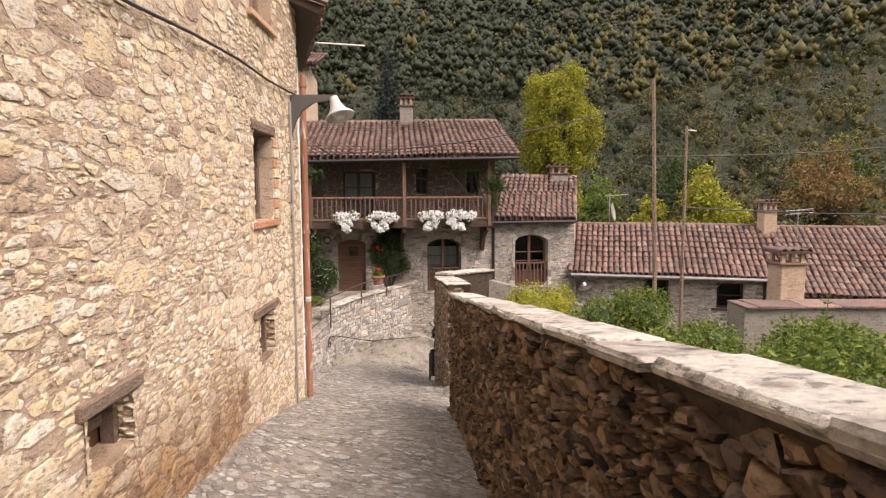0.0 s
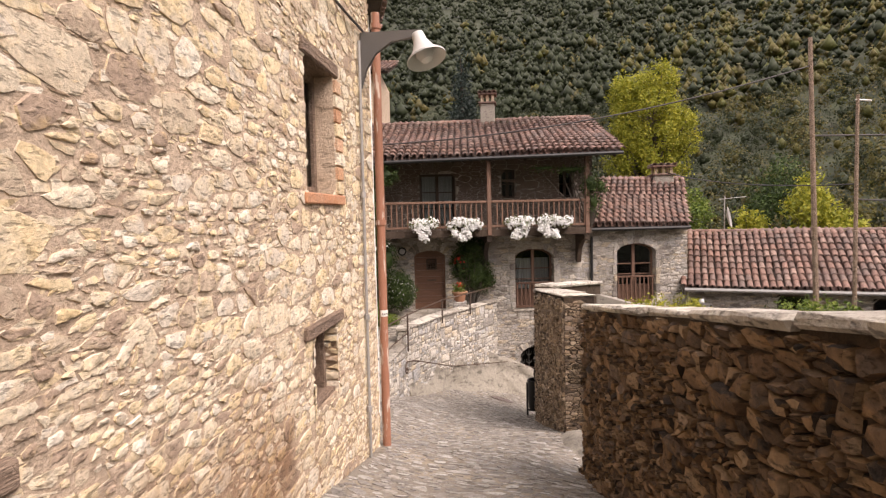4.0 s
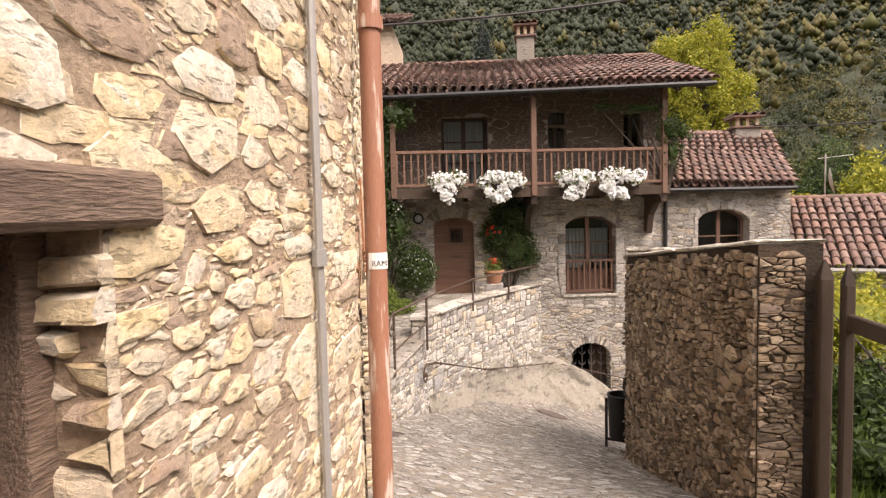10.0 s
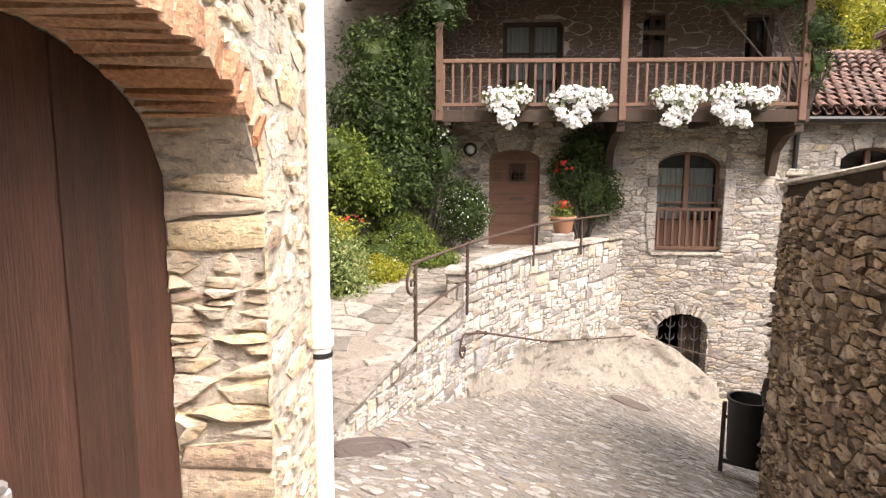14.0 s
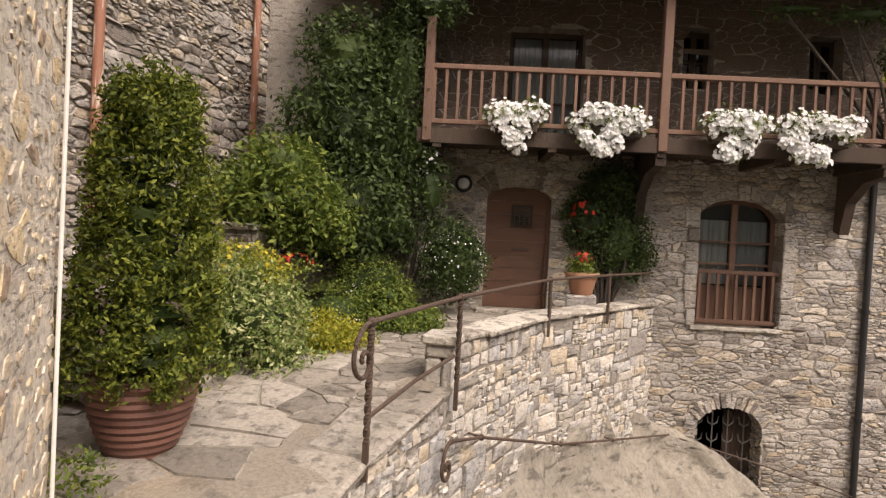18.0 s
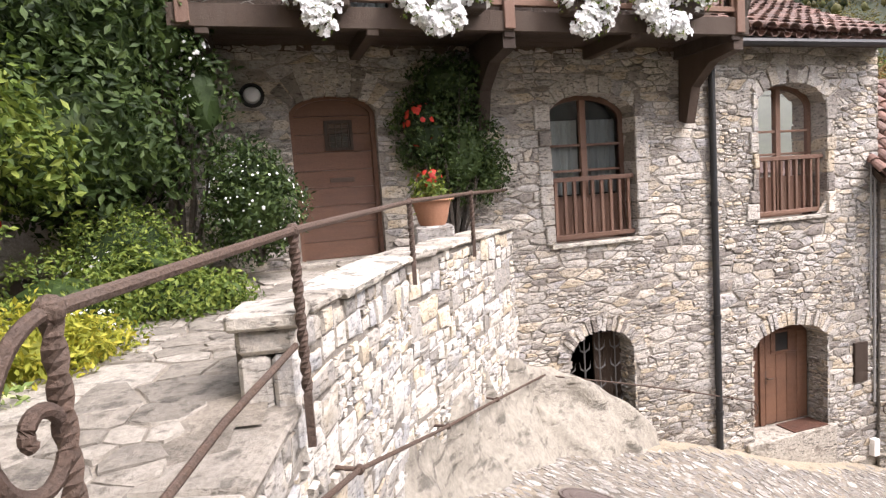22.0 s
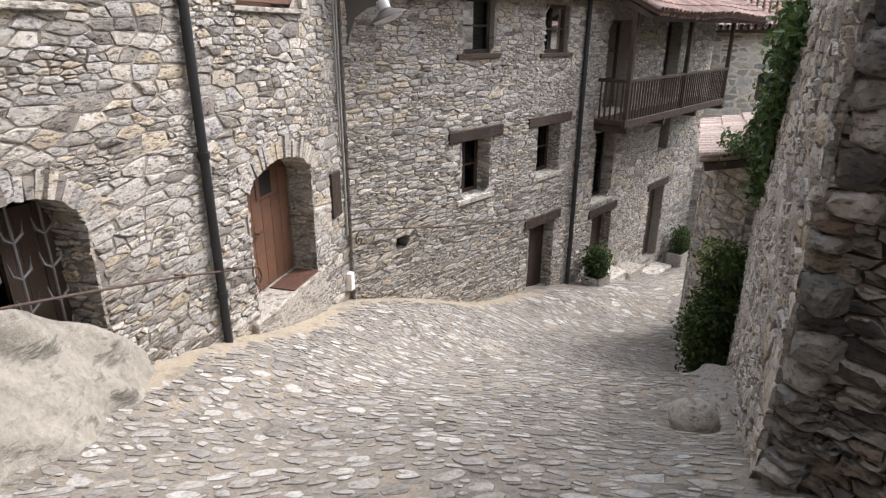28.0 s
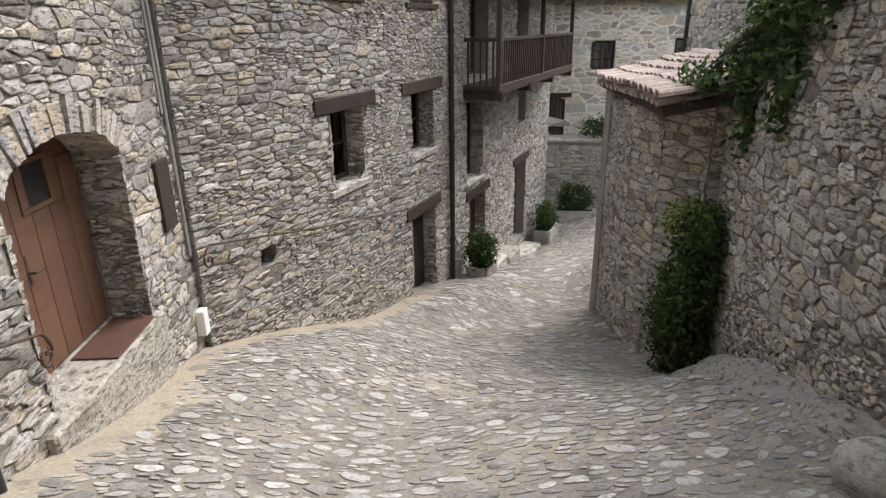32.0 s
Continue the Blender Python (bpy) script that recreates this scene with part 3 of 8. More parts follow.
def rubble(rng, rects, size):
    """Uneven many-sided stones round the centres of a cut-up face, as rubble fits together."""
    asp = size[0] / size[1] * 1.15
    seeds = []
    for a, b, c, d in rects:
        w, h = c - a, d - b
        seeds.append(((a + c) / 2 + rng.uniform(-0.22, 0.22) * w, ((b + d) / 2 + rng.uniform(-0.22, 0.22) * h) * asp, 0.12 * w * h * asp))
    g = size[0] * 1.3
    grid = collections.defaultdict(list)
    for i, (x, y, r) in enumerate(seeds):
        grid[int(x // g), int(y // g)].append(i)
    out = []
    for i, (x, y, r) in enumerate(seeds):
        gx, gy = int(x // g), int(y // g)
        near = [j for p in (gx - 1, gx, gx + 1) for q in (gy - 1, gy, gy + 1) for j in grid.get((p, q), ()) if j != i]
        near.sort(key=lambda j: (seeds[j][0] - x) ** 2 + (seeds[j][1] - y) ** 2)
        R = g * 0.95
        poly = [(x - R, y - R * 0.8), (x + R, y - R * 0.8), (x + R, y + R * 0.8), (x - R, y + R * 0.8)]
        for j in near[:16]:
            dx, dy = seeds[j][0] - x, seeds[j][1] - y
            d2 = dx * dx + dy * dy
            if d2 < 1e-8:
                continue
            t = min(0.8, max(0.2, 0.5 + 0.5 * (r - seeds[j][2]) / d2))
            poly = clip(poly, x + dx * t, y + dy * t, dx, dy)
            if len(poly) < 3:
                break
        if len(poly) > 2:
            out.append([(p, q / asp) for p, q in poly])
    return out


RIM = 9


def stone_shape(rng, poly, joint, proud, seed, ragged=0.2, soft_by=0.12):
    """Outline and relief of one stone: a rim, a worn shoulder and an uneven face, in wall units."""
    cu, cv = sum(p[0] for p in poly) / len(poly), sum(p[1] for p in poly) / len(poly)
    rim = []
    if soft_by > 0.15:
        # worn corners, then evenly spaced points along the outline
        soft = []
        for (ax, ay), (bx, by) in zip(poly, poly[1:] + poly[:1]):
            for t in (soft_by, 1 - soft_by):
                soft.append((ax + (bx - ax) * t, ay + (by - ay) * t))
        run = [0.0]
        for (ax, ay), (bx, by) in zip(soft, soft[1:] + soft[:1]):
            run.append(run[-1] + math.hypot(bx - ax, by - ay))
        k, ph = 0, rng.random()
        for i in range(RIM):
            t = run[-1] * (i + 0.7 * ph + rng.uniform(-0.22, 0.22) + 0.25) / (RIM + 0.75)
            while k < len(soft) - 1 and run[k + 1] < t:
                k += 1
            f = (t - run[k]) / max(1e-6, run[k + 1] - run[k])
            (ax, ay), (bx, by) = soft[k], soft[(k + 1) % len(soft)]
            rim.append((ax + (bx - ax) * f, ay + (by - ay) * f))
    else:
        # split stone keeps its corners; the longest sides are broken once
        rim = list(poly)
        while len(rim) > RIM:
            k = min(range(len(rim)), key=lambda i: math.dist(rim[i], rim[i - 1]))
            del rim[k]
        while len(rim) < RIM:
            k = max(range(len(rim)), key=lambda i: math.dist(rim[i], rim[i - 1]))
            (ax, ay), (bx, by) = rim[k - 1], rim[k]
            t = rng.uniform(0.35, 0.65)
            rim.insert(k, (ax + (bx - ax) * t, ay + (by - ay) * t))
    ring = []
    for x, y in rim:
        dx, dy = x - cu, y - cv
        q = math.hypot(dx, dy) or 1e-6
        s = max(0.45, 1 - joint / q) * (1 + ragged * rng.uniform(-0.45, 0.2))
        ring.append((cu + dx * s, cv + dy * s))
    hu, hv = max(abs(p[0] - cu) for p in ring), max(abs(p[1] - cv) for p in ring)
    d = proud * rng.uniform(0.4, 1.3)
    tu, tv = rng.uniform(-0.35, 0.35) * d / max(hu, 0.02), rng.uniform(-0.35, 0.35) * d / max(hv, 0.02)
    res = []
    for f, w, j in ((1.0, -0.012, 0.0), (0.95, 0.68 * d, 0.2), (0.7, d, 0.22)):
        for a, b in ring:
            e = f * (1 + rng.uniform(-0.05, 0.05))
            x, y = cu + (a - cu) * e, cv + (b - cv) * e
            res.append((x, y, w if w < 0 else w + (x - cu) * tu + (y - cv) * tv + rng.uniform(-j, j) * d))
    return (cu, cv), res


STONE_FACES = [tuple(range(2 * RIM, 3 * RIM))] + [(r * RIM + i, r * RIM + (i + 1) % RIM, (r + 1) * RIM + (i + 1) % RIM, (r + 1) * RIM + i) for r in range(2) for i in range(RIM)]


def worn(me, angle=38):
    me.polygons.foreach_set("use_smooth", [True] * len(me.polygons))
    me.set_sharp_from_angle(angle=radians(angle))
    return me


def lay_stones(owner, wall, stones, mat, single=None, name="stone"):
    """Stones given as vertex lists in wall units. single: which of them are laid as pieces of their own; the rest are one mesh."""
    vs, fs, made = [], [], 0
    for u, v, pts in stones:
        world_pts = [wall.p(a, b, w) for a, b, w in pts]
        if single and made < 300 and single(u, v):
            c = wall.p(u, v)
            ob = new(name, worn(mesh_of(name, [q - c for q in world_pts], STONE_FACES, mat)))
            ob.location = c
            ob.parent = owner
            made += 1
        else:
            i = len(vs)
            vs += world_pts
            fs += [tuple(i + j for j in f) for f in STONE_FACES]
    if vs:
        rest = new("masonry", worn(mesh_of("masonry", vs, fs, mat)))
        rest.parent = owner
        tagged(rest, kind="stuff")


def cut_up(rng, u0, u1, z0, z1, size):
    """Courses of uneven height, each cut at random, so that no joint runs far."""
    cs, z = [], z0
    while z < z1:
        h = size[1] * rng.uniform(1.6, 3.4)
        u = u0 - rng.uniform(0, size[0])
        while u < u1:
            w = size[0] * rng.uniform(1.4, 3.2)
            dz = rng.uniform(-0.25, 0.25) * size[1]
            sc = rng.choice((0.5, 0.75, 1.0, 1.0, 1.5))
            cells(rng, max(u, u0), z + dz, min(u + w, u1), z + h + dz, size[0] * sc, size[1] * sc, cs)
            u += w
        z += h
    return cs


def face_stones(owner, wall, z0, top, mat, size=(0.26, 0.12), joint=0.012, proud=0.03, holes=(), seed=1, u0=0.0, u1=None, single=None, low=None, ragged=0.2, name="stone", bare=0.0, soft_by=0.12, coursed=False):
    """Clad a wall with rubble, leaving the openings free. low: the ground's height along u, under which nothing is laid. bare: the share of stones hidden under mortar."""
    rng = random.Random(seed)
    u1 = wall.length if u1 is None else u1
    tops = top if isinstance(top, (list, tuple)) else [(u0, top), (u1, top)]
    stones = []
    rects = cut_up(rng, u0, u1, z0, max(v for _, v in tops), size)
    keep = [(a, b, c, d) for a, b, c, d in rects if b < steps(tops, (a + c) / 2) + 0.1 and not (low and d < low((a + c) / 2) - 0.2)]
    if coursed:
        polys = [[(x + rng.uniform(-0.1, 0.1) * (c - a), y + rng.uniform(-0.12, 0.12) * (d - b)) for x, y in ((a, b), (c, b), (c, d), (a, d))] for a, b, c, d in keep]
    else:
        polys = rubble(rng, keep, size)
    for poly in polys:
        mu, mv = sum(p[0] for p in poly) / len(poly), sum(p[1] for p in poly) / len(poly)
        if mv > steps(tops, mu) - 0.02 or (low and mv < low(mu) - 0.08) or rng.random() < bare:
            continue
        if any(o[0] - 0.001 < mu < o[1] + 0.001 and o[2] < mv < arch_z(o, mu) for o in holes):
            continue
        (mu, mv), pts = stone_shape(rng, poly, joint * rng.uniform(0.4, 1.8), proud, seed, ragged, soft_by)
        good = []
        for x, y, w in pts:
            x = min(max(x, u0 + 0.004), u1 - 0.004)
            y = min(y, steps(tops, x) - 0.004)
            for o in holes:
                if o[0] < x < o[1] and o[2] < y < arch_z(o, x):
                    gaps = (x - o[0], o[1] - x, y - o[2], arch_z(o, x) - y)
                    g = gaps.index(min(gaps))
                    if g == 0:
                        x = o[0] - 0.003
                    elif g == 1:
                        x = o[1] + 0.003
                    elif g == 2:
                        y = o[2] - 0.003
                    else:
                        y = arch_z(o, x) + 0.003
            good.append((x, y, w))
        stones.append((mu, mv, good))
    lay_stones(owner, wall, stones, mat, single, name)


def voussoirs(owner, wall, o, mat, count=15, depth=0.2, reveal=0.3, seed=3, proud=0.03, name="arch_stone", gap=0.06, plastered=0.0):
    """Stones set on edge round the arch of an opening, each a piece of its own."""
    rng = random.Random(seed)
    u0, u1, z0, z1, rise = o
    cu, hw = (u0 + u1) / 2, (u1 - u0) / 2
    for i in range(count):
        t0, t1 = math.pi * (1 - (i + 0.06) / count), math.pi * (1 - (i + 0.94) / count)
        if rise < hw * 0.7:
            lim = 0.10
            t0, t1 = lerp(lim, 1 - lim, 1 - (i + gap) / count) * math.pi, lerp(lim, 1 - lim, 1 - (i + 1 - gap) / count) * math.pi
        vs = []
        dd = depth * rng.uniform(0.75, 1.2) * (0.3 if plastered and i > count * plastered else 1.0)
        pr = proud * rng.uniform(0.4, 1.3)
        for w in (-reveal, pr):
            for t, e in ((t0, 0.0), (t1, 0.0), (t1, 1.0), (t0, 1.0)):
                c, s = math.cos(t), math.sin(t)
                x, y = cu + hw * c, z1 - rise + rise * s
                nx, ny = c / hw, s / max(rise, 0.05)
                q = math.hypot(nx, ny)
                jit = rng.uniform(-0.012, 0.012)
                vs.append((x + nx / q * (dd * e - 0.015 * (1 - e)) + jit, y + ny / q * (dd * e - 0.015 * (1 - e)) + jit, w + rng.uniform(-0.006, 0.006)))
        c0 = wall.p(cu + hw * math.cos((t0 + t1) / 2), z1)
        fs = [(3, 2, 1, 0), (4, 5, 6, 7), (0, 1, 5, 4), (1, 2, 6, 5), (2, 3, 7, 6), (3, 0, 4, 7)]
        ob = new(name, mesh_of(name, [wall.p(*v) - c0 for v in vs], fs, mat))
        ob.location = c0
        ob.parent = owner


def leaf_cloud(rng, blobs, count, size, flat=0.6, droop=0.0):
    """Vertices and faces of many small bent leaves in ragged clumps. blobs: centre, radii."""
    vs, fs = [], []
    vol = [r[0] * r[1] * r[2] for _, r in blobs]
    tot = sum(vol)
    for (c, r), v in zip(blobs, vol):
        k = max(4, int(count * v / tot / 9))
        for _ in range(k):
            # clump centre, mostly near the skin
            d = Vector((rng.gauss(0, 1), rng.gauss(0, 1), rng.gauss(0, 1))).normalized()
            f = rng.uniform(0.35, 1.0) ** 0.45 * (1 + 0.22 * noise.noise(d * 2.1 + Vector(c)))
            cc = Vector((c[0] + d.x * r[0] * f, c[1] + d.y * r[1] * f, c[2] + d.z * r[2] * f))
            for _ in range(9):
                p = cc + Vector((rng.gauss(0, 1), rng.gauss(0, 1), rng.gauss(0, 1))) * size * 1.5
                nrm = (d * flat + Vector((rng.gauss(0, 1), rng.gauss(0, 1), rng.gauss(0.4, 1)))).normalized()
                a = nrm.cross(Vector((rng.gauss(0, 1), rng.gauss(0, 1), rng.gauss(0, 1)))).normalized()
                b = nrm.cross(a)
                s = size * rng.uniform(0.6, 1.35)
                i = len(vs)
                tip = a * s + Vector((0, 0, -droop * s))
                vs += [p - a * s, p + b * s * 0.45 + nrm * s * 0.12, p + tip, p - b * s * 0.45 + nrm * s * 0.12]
                fs += [(i, i + 1, i + 2), (i, i + 2, i + 3)]
    return vs, fs


def leaves(name, parent, blobs, count, size, mat, seed=1, flat=0.6, droop=0.0, label=""):
    vs, fs = leaf_cloud(random.Random(seed), blobs, count, size, flat, droop)
    ob = new(name, mesh_of(name, vs, fs, mat))
    ob.parent = parent
    return tagged(ob, label) if label else ob


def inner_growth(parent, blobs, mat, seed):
    """An opaque core in a bush against see-through; dark leaf tones there paint inner shade."""
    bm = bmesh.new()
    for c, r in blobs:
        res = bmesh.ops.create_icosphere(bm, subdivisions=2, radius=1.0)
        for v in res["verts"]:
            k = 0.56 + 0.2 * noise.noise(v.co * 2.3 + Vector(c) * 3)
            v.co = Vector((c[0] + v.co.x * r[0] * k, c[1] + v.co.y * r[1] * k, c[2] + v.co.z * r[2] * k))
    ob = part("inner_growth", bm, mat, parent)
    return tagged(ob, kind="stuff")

# ---- ground ----


def sheet(name, f, x0, y0, x1, y1, step, mat, label, category, inside=None, kind="structure"):
    nx, ny = int((x1 - x0) / step) + 1, int((y1 - y0) / step) + 1
    vs = [(x0 + i * step, y0 + j * step, f(x0 + i * step, y0 + j * step)) for j in range(ny) for i in range(nx)]
    fs = []
    for j in range(ny - 1):
        for i in range(nx - 1):
            if inside is None or inside(x0 + (i + 0.5) * step, y0 + (j + 0.5) * step):
                a = j * nx + i
                fs.append((a, a + 1, a + nx + 1, a + nx))
    ob = new(name, mesh_of(name, vs, fs, mat, smooth=True))
    return tagged(ob, label, category, kind=kind)


def facade_y(x):
    return 21.4 + 0.204 * x


def side_y(x):
    return 22.35 - 0.27 * (x - 4.95)


def right_edge(y):
    """The street's right-hand limit."""
    if y < 10:
        return 0.772 - 0.071 * y
    return steps([(10, 0.5), (10.9, 0.1), (14.6, -0.18), (17.05, 0.9), (17.06, 24)], y)


def left_edge(y):
    return steps([(-7, -2.14), (9.2, -2.14), (11.95, -2.9), (13.2, -3.85), (14.2, -3.5), (15.1, -3.37), (16.5, -3.15), (18.4, -2.5), (19.65, -1.8), (21.15, -1.1), (22.5, 4.95)], y)


def on_street(x, y):
    if x > 5:
        return 17.2 - 0.22 * max(0, x - 10) < y < side_y(x)
    return left_edge(y) < x < right_edge(y) and y < facade_y(x) + 0.02 and -7 < y < 22.5


street = sheet("road", ground, -4.4, -7, 23, 23, 0.2, PAVING, "sloping village street of worn cobbles in mortar", "street",
               inside=lambda x, y: on_street(x - 0.45, y) or on_street(x + 0.45, y) or on_street(x, y - 0.45) or on_street(x, y + 0.45))

SAND = masonry("pale sandy grit", [(0.33, 0.28, 0.205), (0.40, 0.34, 0.25)], (0.27, 0.235, 0.18), 0.7, 0.3, 2.0, 45, 0.8)


def front_y(x):
    return facade_y(x) if x < 4.95 else side_y(x)


sheet("ground_sand", lambda x, y: ground(x, y) + 0.013 * min(1, max(-1.5, 1 - (front_y(x) - y) / (0.4 + 0.35 * noise.noise((x * 1.3, 3, 0)) + 0.2 * noise.noise((x * 5, y * 5, 0))))), 0.4, 18.4, 9.6, 22.6, 0.08, SAND, "pale sandy grit gathered at the foot of the house fronts", "grit",
      inside=lambda x, y: 0 < front_y(x) - y < 0.9 and on_street(x, y - 0.1))

# ---- the house on the lane: long wall, arched door wall, return wall ----
W1 = Wall((-1.99, -7), (-2.224, 9.25))
W2 = Wall((-2.224, 9.25), (-2.9, 11.85))
W3 = Wall((-2.9, 11.85), (-4.46, 13.93))
W4 = Wall((-4.46, 13.93), (-8.0, 14.2))
lane_low = lambda u: ground(-2.0, u - 7)
H_LOW1 = (10.42, 11.0, -0.1, 0.27, 0)
H_UP = (13.97, 14.76, 1.27, 2.33, 0)
H_UP2 = (14.0, 14.9, 3.68, 4.9, 0)
H_LOW2 = (13.95, 14.62, -0.48, 0.14, 0)
holes1 = [H_LOW1, H_UP, H_LOW2, H_UP2]
wall_lane = slab("wall_lane_house", W1, -2.6, 6.2, 0.5, MORTAR_SAND, holes1, label="cream rubble stone house wall with sandy mortar")
H_ARCH = (0.27, 1.9, -2.4, -0.03, 0.38)
wall_arch = slab("wall_arched_door", W2, -3.2, 4.3, 0.5, PLASTER, [H_ARCH], label="cream rubble stone wall round an arched door")
wall_return = slab("wall_return", W3, -3.4, 4.3, 0.5, PLASTER, label="roughly plastered stone wall at a house corner")
slab("wall_return_end", W4, -3.4, 4.3, 0.5, MORTAR_SAND, label="plain stone wall closing a house")

# ---- parapet and gate wall on the valley side ----
P1 = Wall((0.135, 8.97), (1.27, -7))
p1_top = [(0, 0.02), (16.2, 2.33)]
parapet = slab("wall_parapet", P1, -4.0, p1_top, 0.25, MORTAR_BROWN, label="dark brown schist parapet wall beside the lane")
P2 = Wall((-0.18, 14.6), (0.08, 10.93))
P3 = Wall((1.03, 16.93), (-0.18, 14.6))
P2E = Wall((0.08, 10.93), (0.38, 10.95))
wall_gate = slab("wall_gate", P2, -5.0, [(0, -0.5), (3.68, -0.12)], 0.42, MORTAR_BROWN, label="brown rubble stone wall beside the garden gate")
wall_bend = slab("wall_bend", P3, -6.5, [(0, -0.62), (2.62, -0.42)], 0.42, MORTAR_BROWN, label="brown rubble stone wall at the bend of the street")
R1 = Wall((6.35, 17.0), (1.03, 16.95))
wall_garden = slab("wall_garden", R1, -9.0, [(0, -2.9), (1.2, -2.15), (2.2, -1.65), (5.4, -0.75)], 0.45, MORTAR_GREY, label="tall rubble stone garden wall under ivy")
TOWER = [(9.7, 17.85), (7.7, 17.72), (6.95, 17.5), (6.5, 17.1), (6.36, 16.4)]
tower_walls = []
for k, (a, b) in enumerate(zip(TOWER, TOWER[1:])):
    w = Wall(a, b)
    tower_walls.append((slab("wall_tower", w, -9.5, -3.66, 0.4, MORTAR_GREY, label="rounded rubble stone outbuilding wall on the street"), w))
slab("wall_tower_far", Wall((9.9, 14.5), (9.7, 17.9)), -9.8, -3.66, 0.45, MORTAR_GREY, label="rough stone far wall of the outbuilding")

# ---- main house ----
FA = Wall((-7.0, facade_y(-7.0)), (4.95, facade_y(4.95)))


def fu(x):
    return (x + 7.0) * math.hypot(1, 0.204)


O_DOOR = (fu(-3.66), fu(-2.72), -1.86, 0.0, 0.2)
O_WINL = (fu(-0.57), fu(0.65), -1.95, -0.03, 0.27)
O_WINR = (fu(2.65), fu(3.92), -1.9, 0.06, 0.3)
O_CELL = (fu(-0.46), fu(0.53), -4.7, -3.13, 0.36)
O_DOOR2 = (fu(2.49), fu(3.95), -5.2, -3.5, 0.36)
O_UDOOR = (fu(-3.45), fu(-2.35), 0.72, 2.35, 0)
O_UW1 = (fu(-0.95), fu(-0.5), 1.55, 2.45, 0)
O_UW2 = (fu(0.85), fu(1.33), 1.55, 2.4, 0)
fac_holes = [O_DOOR, O_WINL, O_WINR, O_CELL, O_DOOR2, O_UDOOR, O_UW1, O_UW2]
FSPLIT = fu(1.9)
wall_main = slab("wall_main_house", FA, -7.0, [(0, 2.84), (FSPLIT, 3.12)], 0.5, MORTAR_GREY, [o for o in fac_holes if o[1] < FSPLIT], 0.0, FSPLIT, label="grey-brown rubble stone front of the flower-hung house")
wall_wing = slab("wall_wing", FA, -7.0, 0.75, 0.5, MORTAR_GREY, [o for o in fac_holes if o[0] > FSPLIT], FSPLIT, FA.length, label="grey rubble stone front of the lower wing")
SA = Wall((4.95, side_y(4.95)), (18.9, side_y(18.9)))


def su(x):
    return (x - 4.95) * math.hypot(1, 0.27)


S_W1 = (su(7.39), su(8.22), -5.0, -3.95, 0)
S_W2 = (su(9.7), su(10.6), -5.0, -3.95, 0)
S_U1 = (su(7.4), su(8.22), -2.5, -1.6, 0)
S_U2 = (su(9.78), su(10.62), -2.55, -1.65, 0)
S_D1 = (su(9.6), su(10.6), -7.75, -6.1, 0)
S_D2 = (su(12.3), su(13.35), -8.3, -6.5, 0)
S_W3 = (su(12.15), su(13.15), -6.1, -4.4, 0)
S_D3 = (su(15.6), su(16.6), -8.7, -6.45, 0)
S_BD1 = (su(12.3), su(13.4), -3.9, -1.9, 0)
S_BD2 = (su(15.4), su(16.4), -3.9, -1.9, 0)
S_W5 = (su(15.75), su(16.4), -5.35, -4.4, 0)
S_VENT = (su(5.85), su(6.13), -5.55, -5.32, 0)
side_holes = [S_W1, S_W2, S_U1, S_U2, S_D1, S_D2, S_W3, S_D3, S_BD1, S_BD2, S_W5, S_VENT]
wall_side = slab("wall_side_house", SA, -10.0, -1.32, 0.5, MORTAR_GREY, side_holes, label="grey rubble stone house front down the street")
# plain walls that close the houses behind their fronts
WE = Wall((4.95, facade_y(4.95)), (6.2, 27.6))
wall_wing_end = slab("wall_wing_end", WE, -7, [(0, 0.6), (3.2, 2.1), (5.3, 0.6)], 0.4, MORTAR_SAND, label="pale rendered gable end of the lower wing")
LB = Wall((-8.0, 13.5), (-7.8, 25.0))
wall_tall = slab("wall_tall_house", LB, -4, 9.5, 0.5, MORTAR_GREY, label="tall grey rubble stone house behind the garden")
LB2 = Wall((-7.8, 25.0), (-14, 26.5))
for nm, a, b, z0, z1 in (("wall_lane_house_back", (-7.5, -7), (-2.14, -7), -1, 6.2), ("wall_main_back", (1.9, 28.5), (-7, 27.5), -6, 2.7), ("wall_main_end", (1.7, 22.0), (1.7, 28.5), 0.5, 2.7)):
    slab(nm, Wall(a, b), z0, z1, 0.4, MORTAR_GREY, label="plain stone wall closing a house")

# ---- garden terrace, steps and retaining wall ----


def terrace_z(x, y):
    # a single step crosses the path slantwise
    if (x + 4.45) * 0.73 - (y - 13.72) * 0.684 > 0 and y < 14.8:
        return steps([(13.2, -2.5), (14.7, -2.34)], y)
    return steps([(13.6, -2.25), (14.8, -2.18), (15.8, -2.08), (16.4, -1.96), (20.9, -1.9)], y)


def terrace_edge(y):
    return steps([(13.2, -3.75), (14.2, -3.52), (15.1, -3.42), (16.5, -3.2), (18.4, -2.62), (19.65, -1.95), (21.3, -1.15)], y)


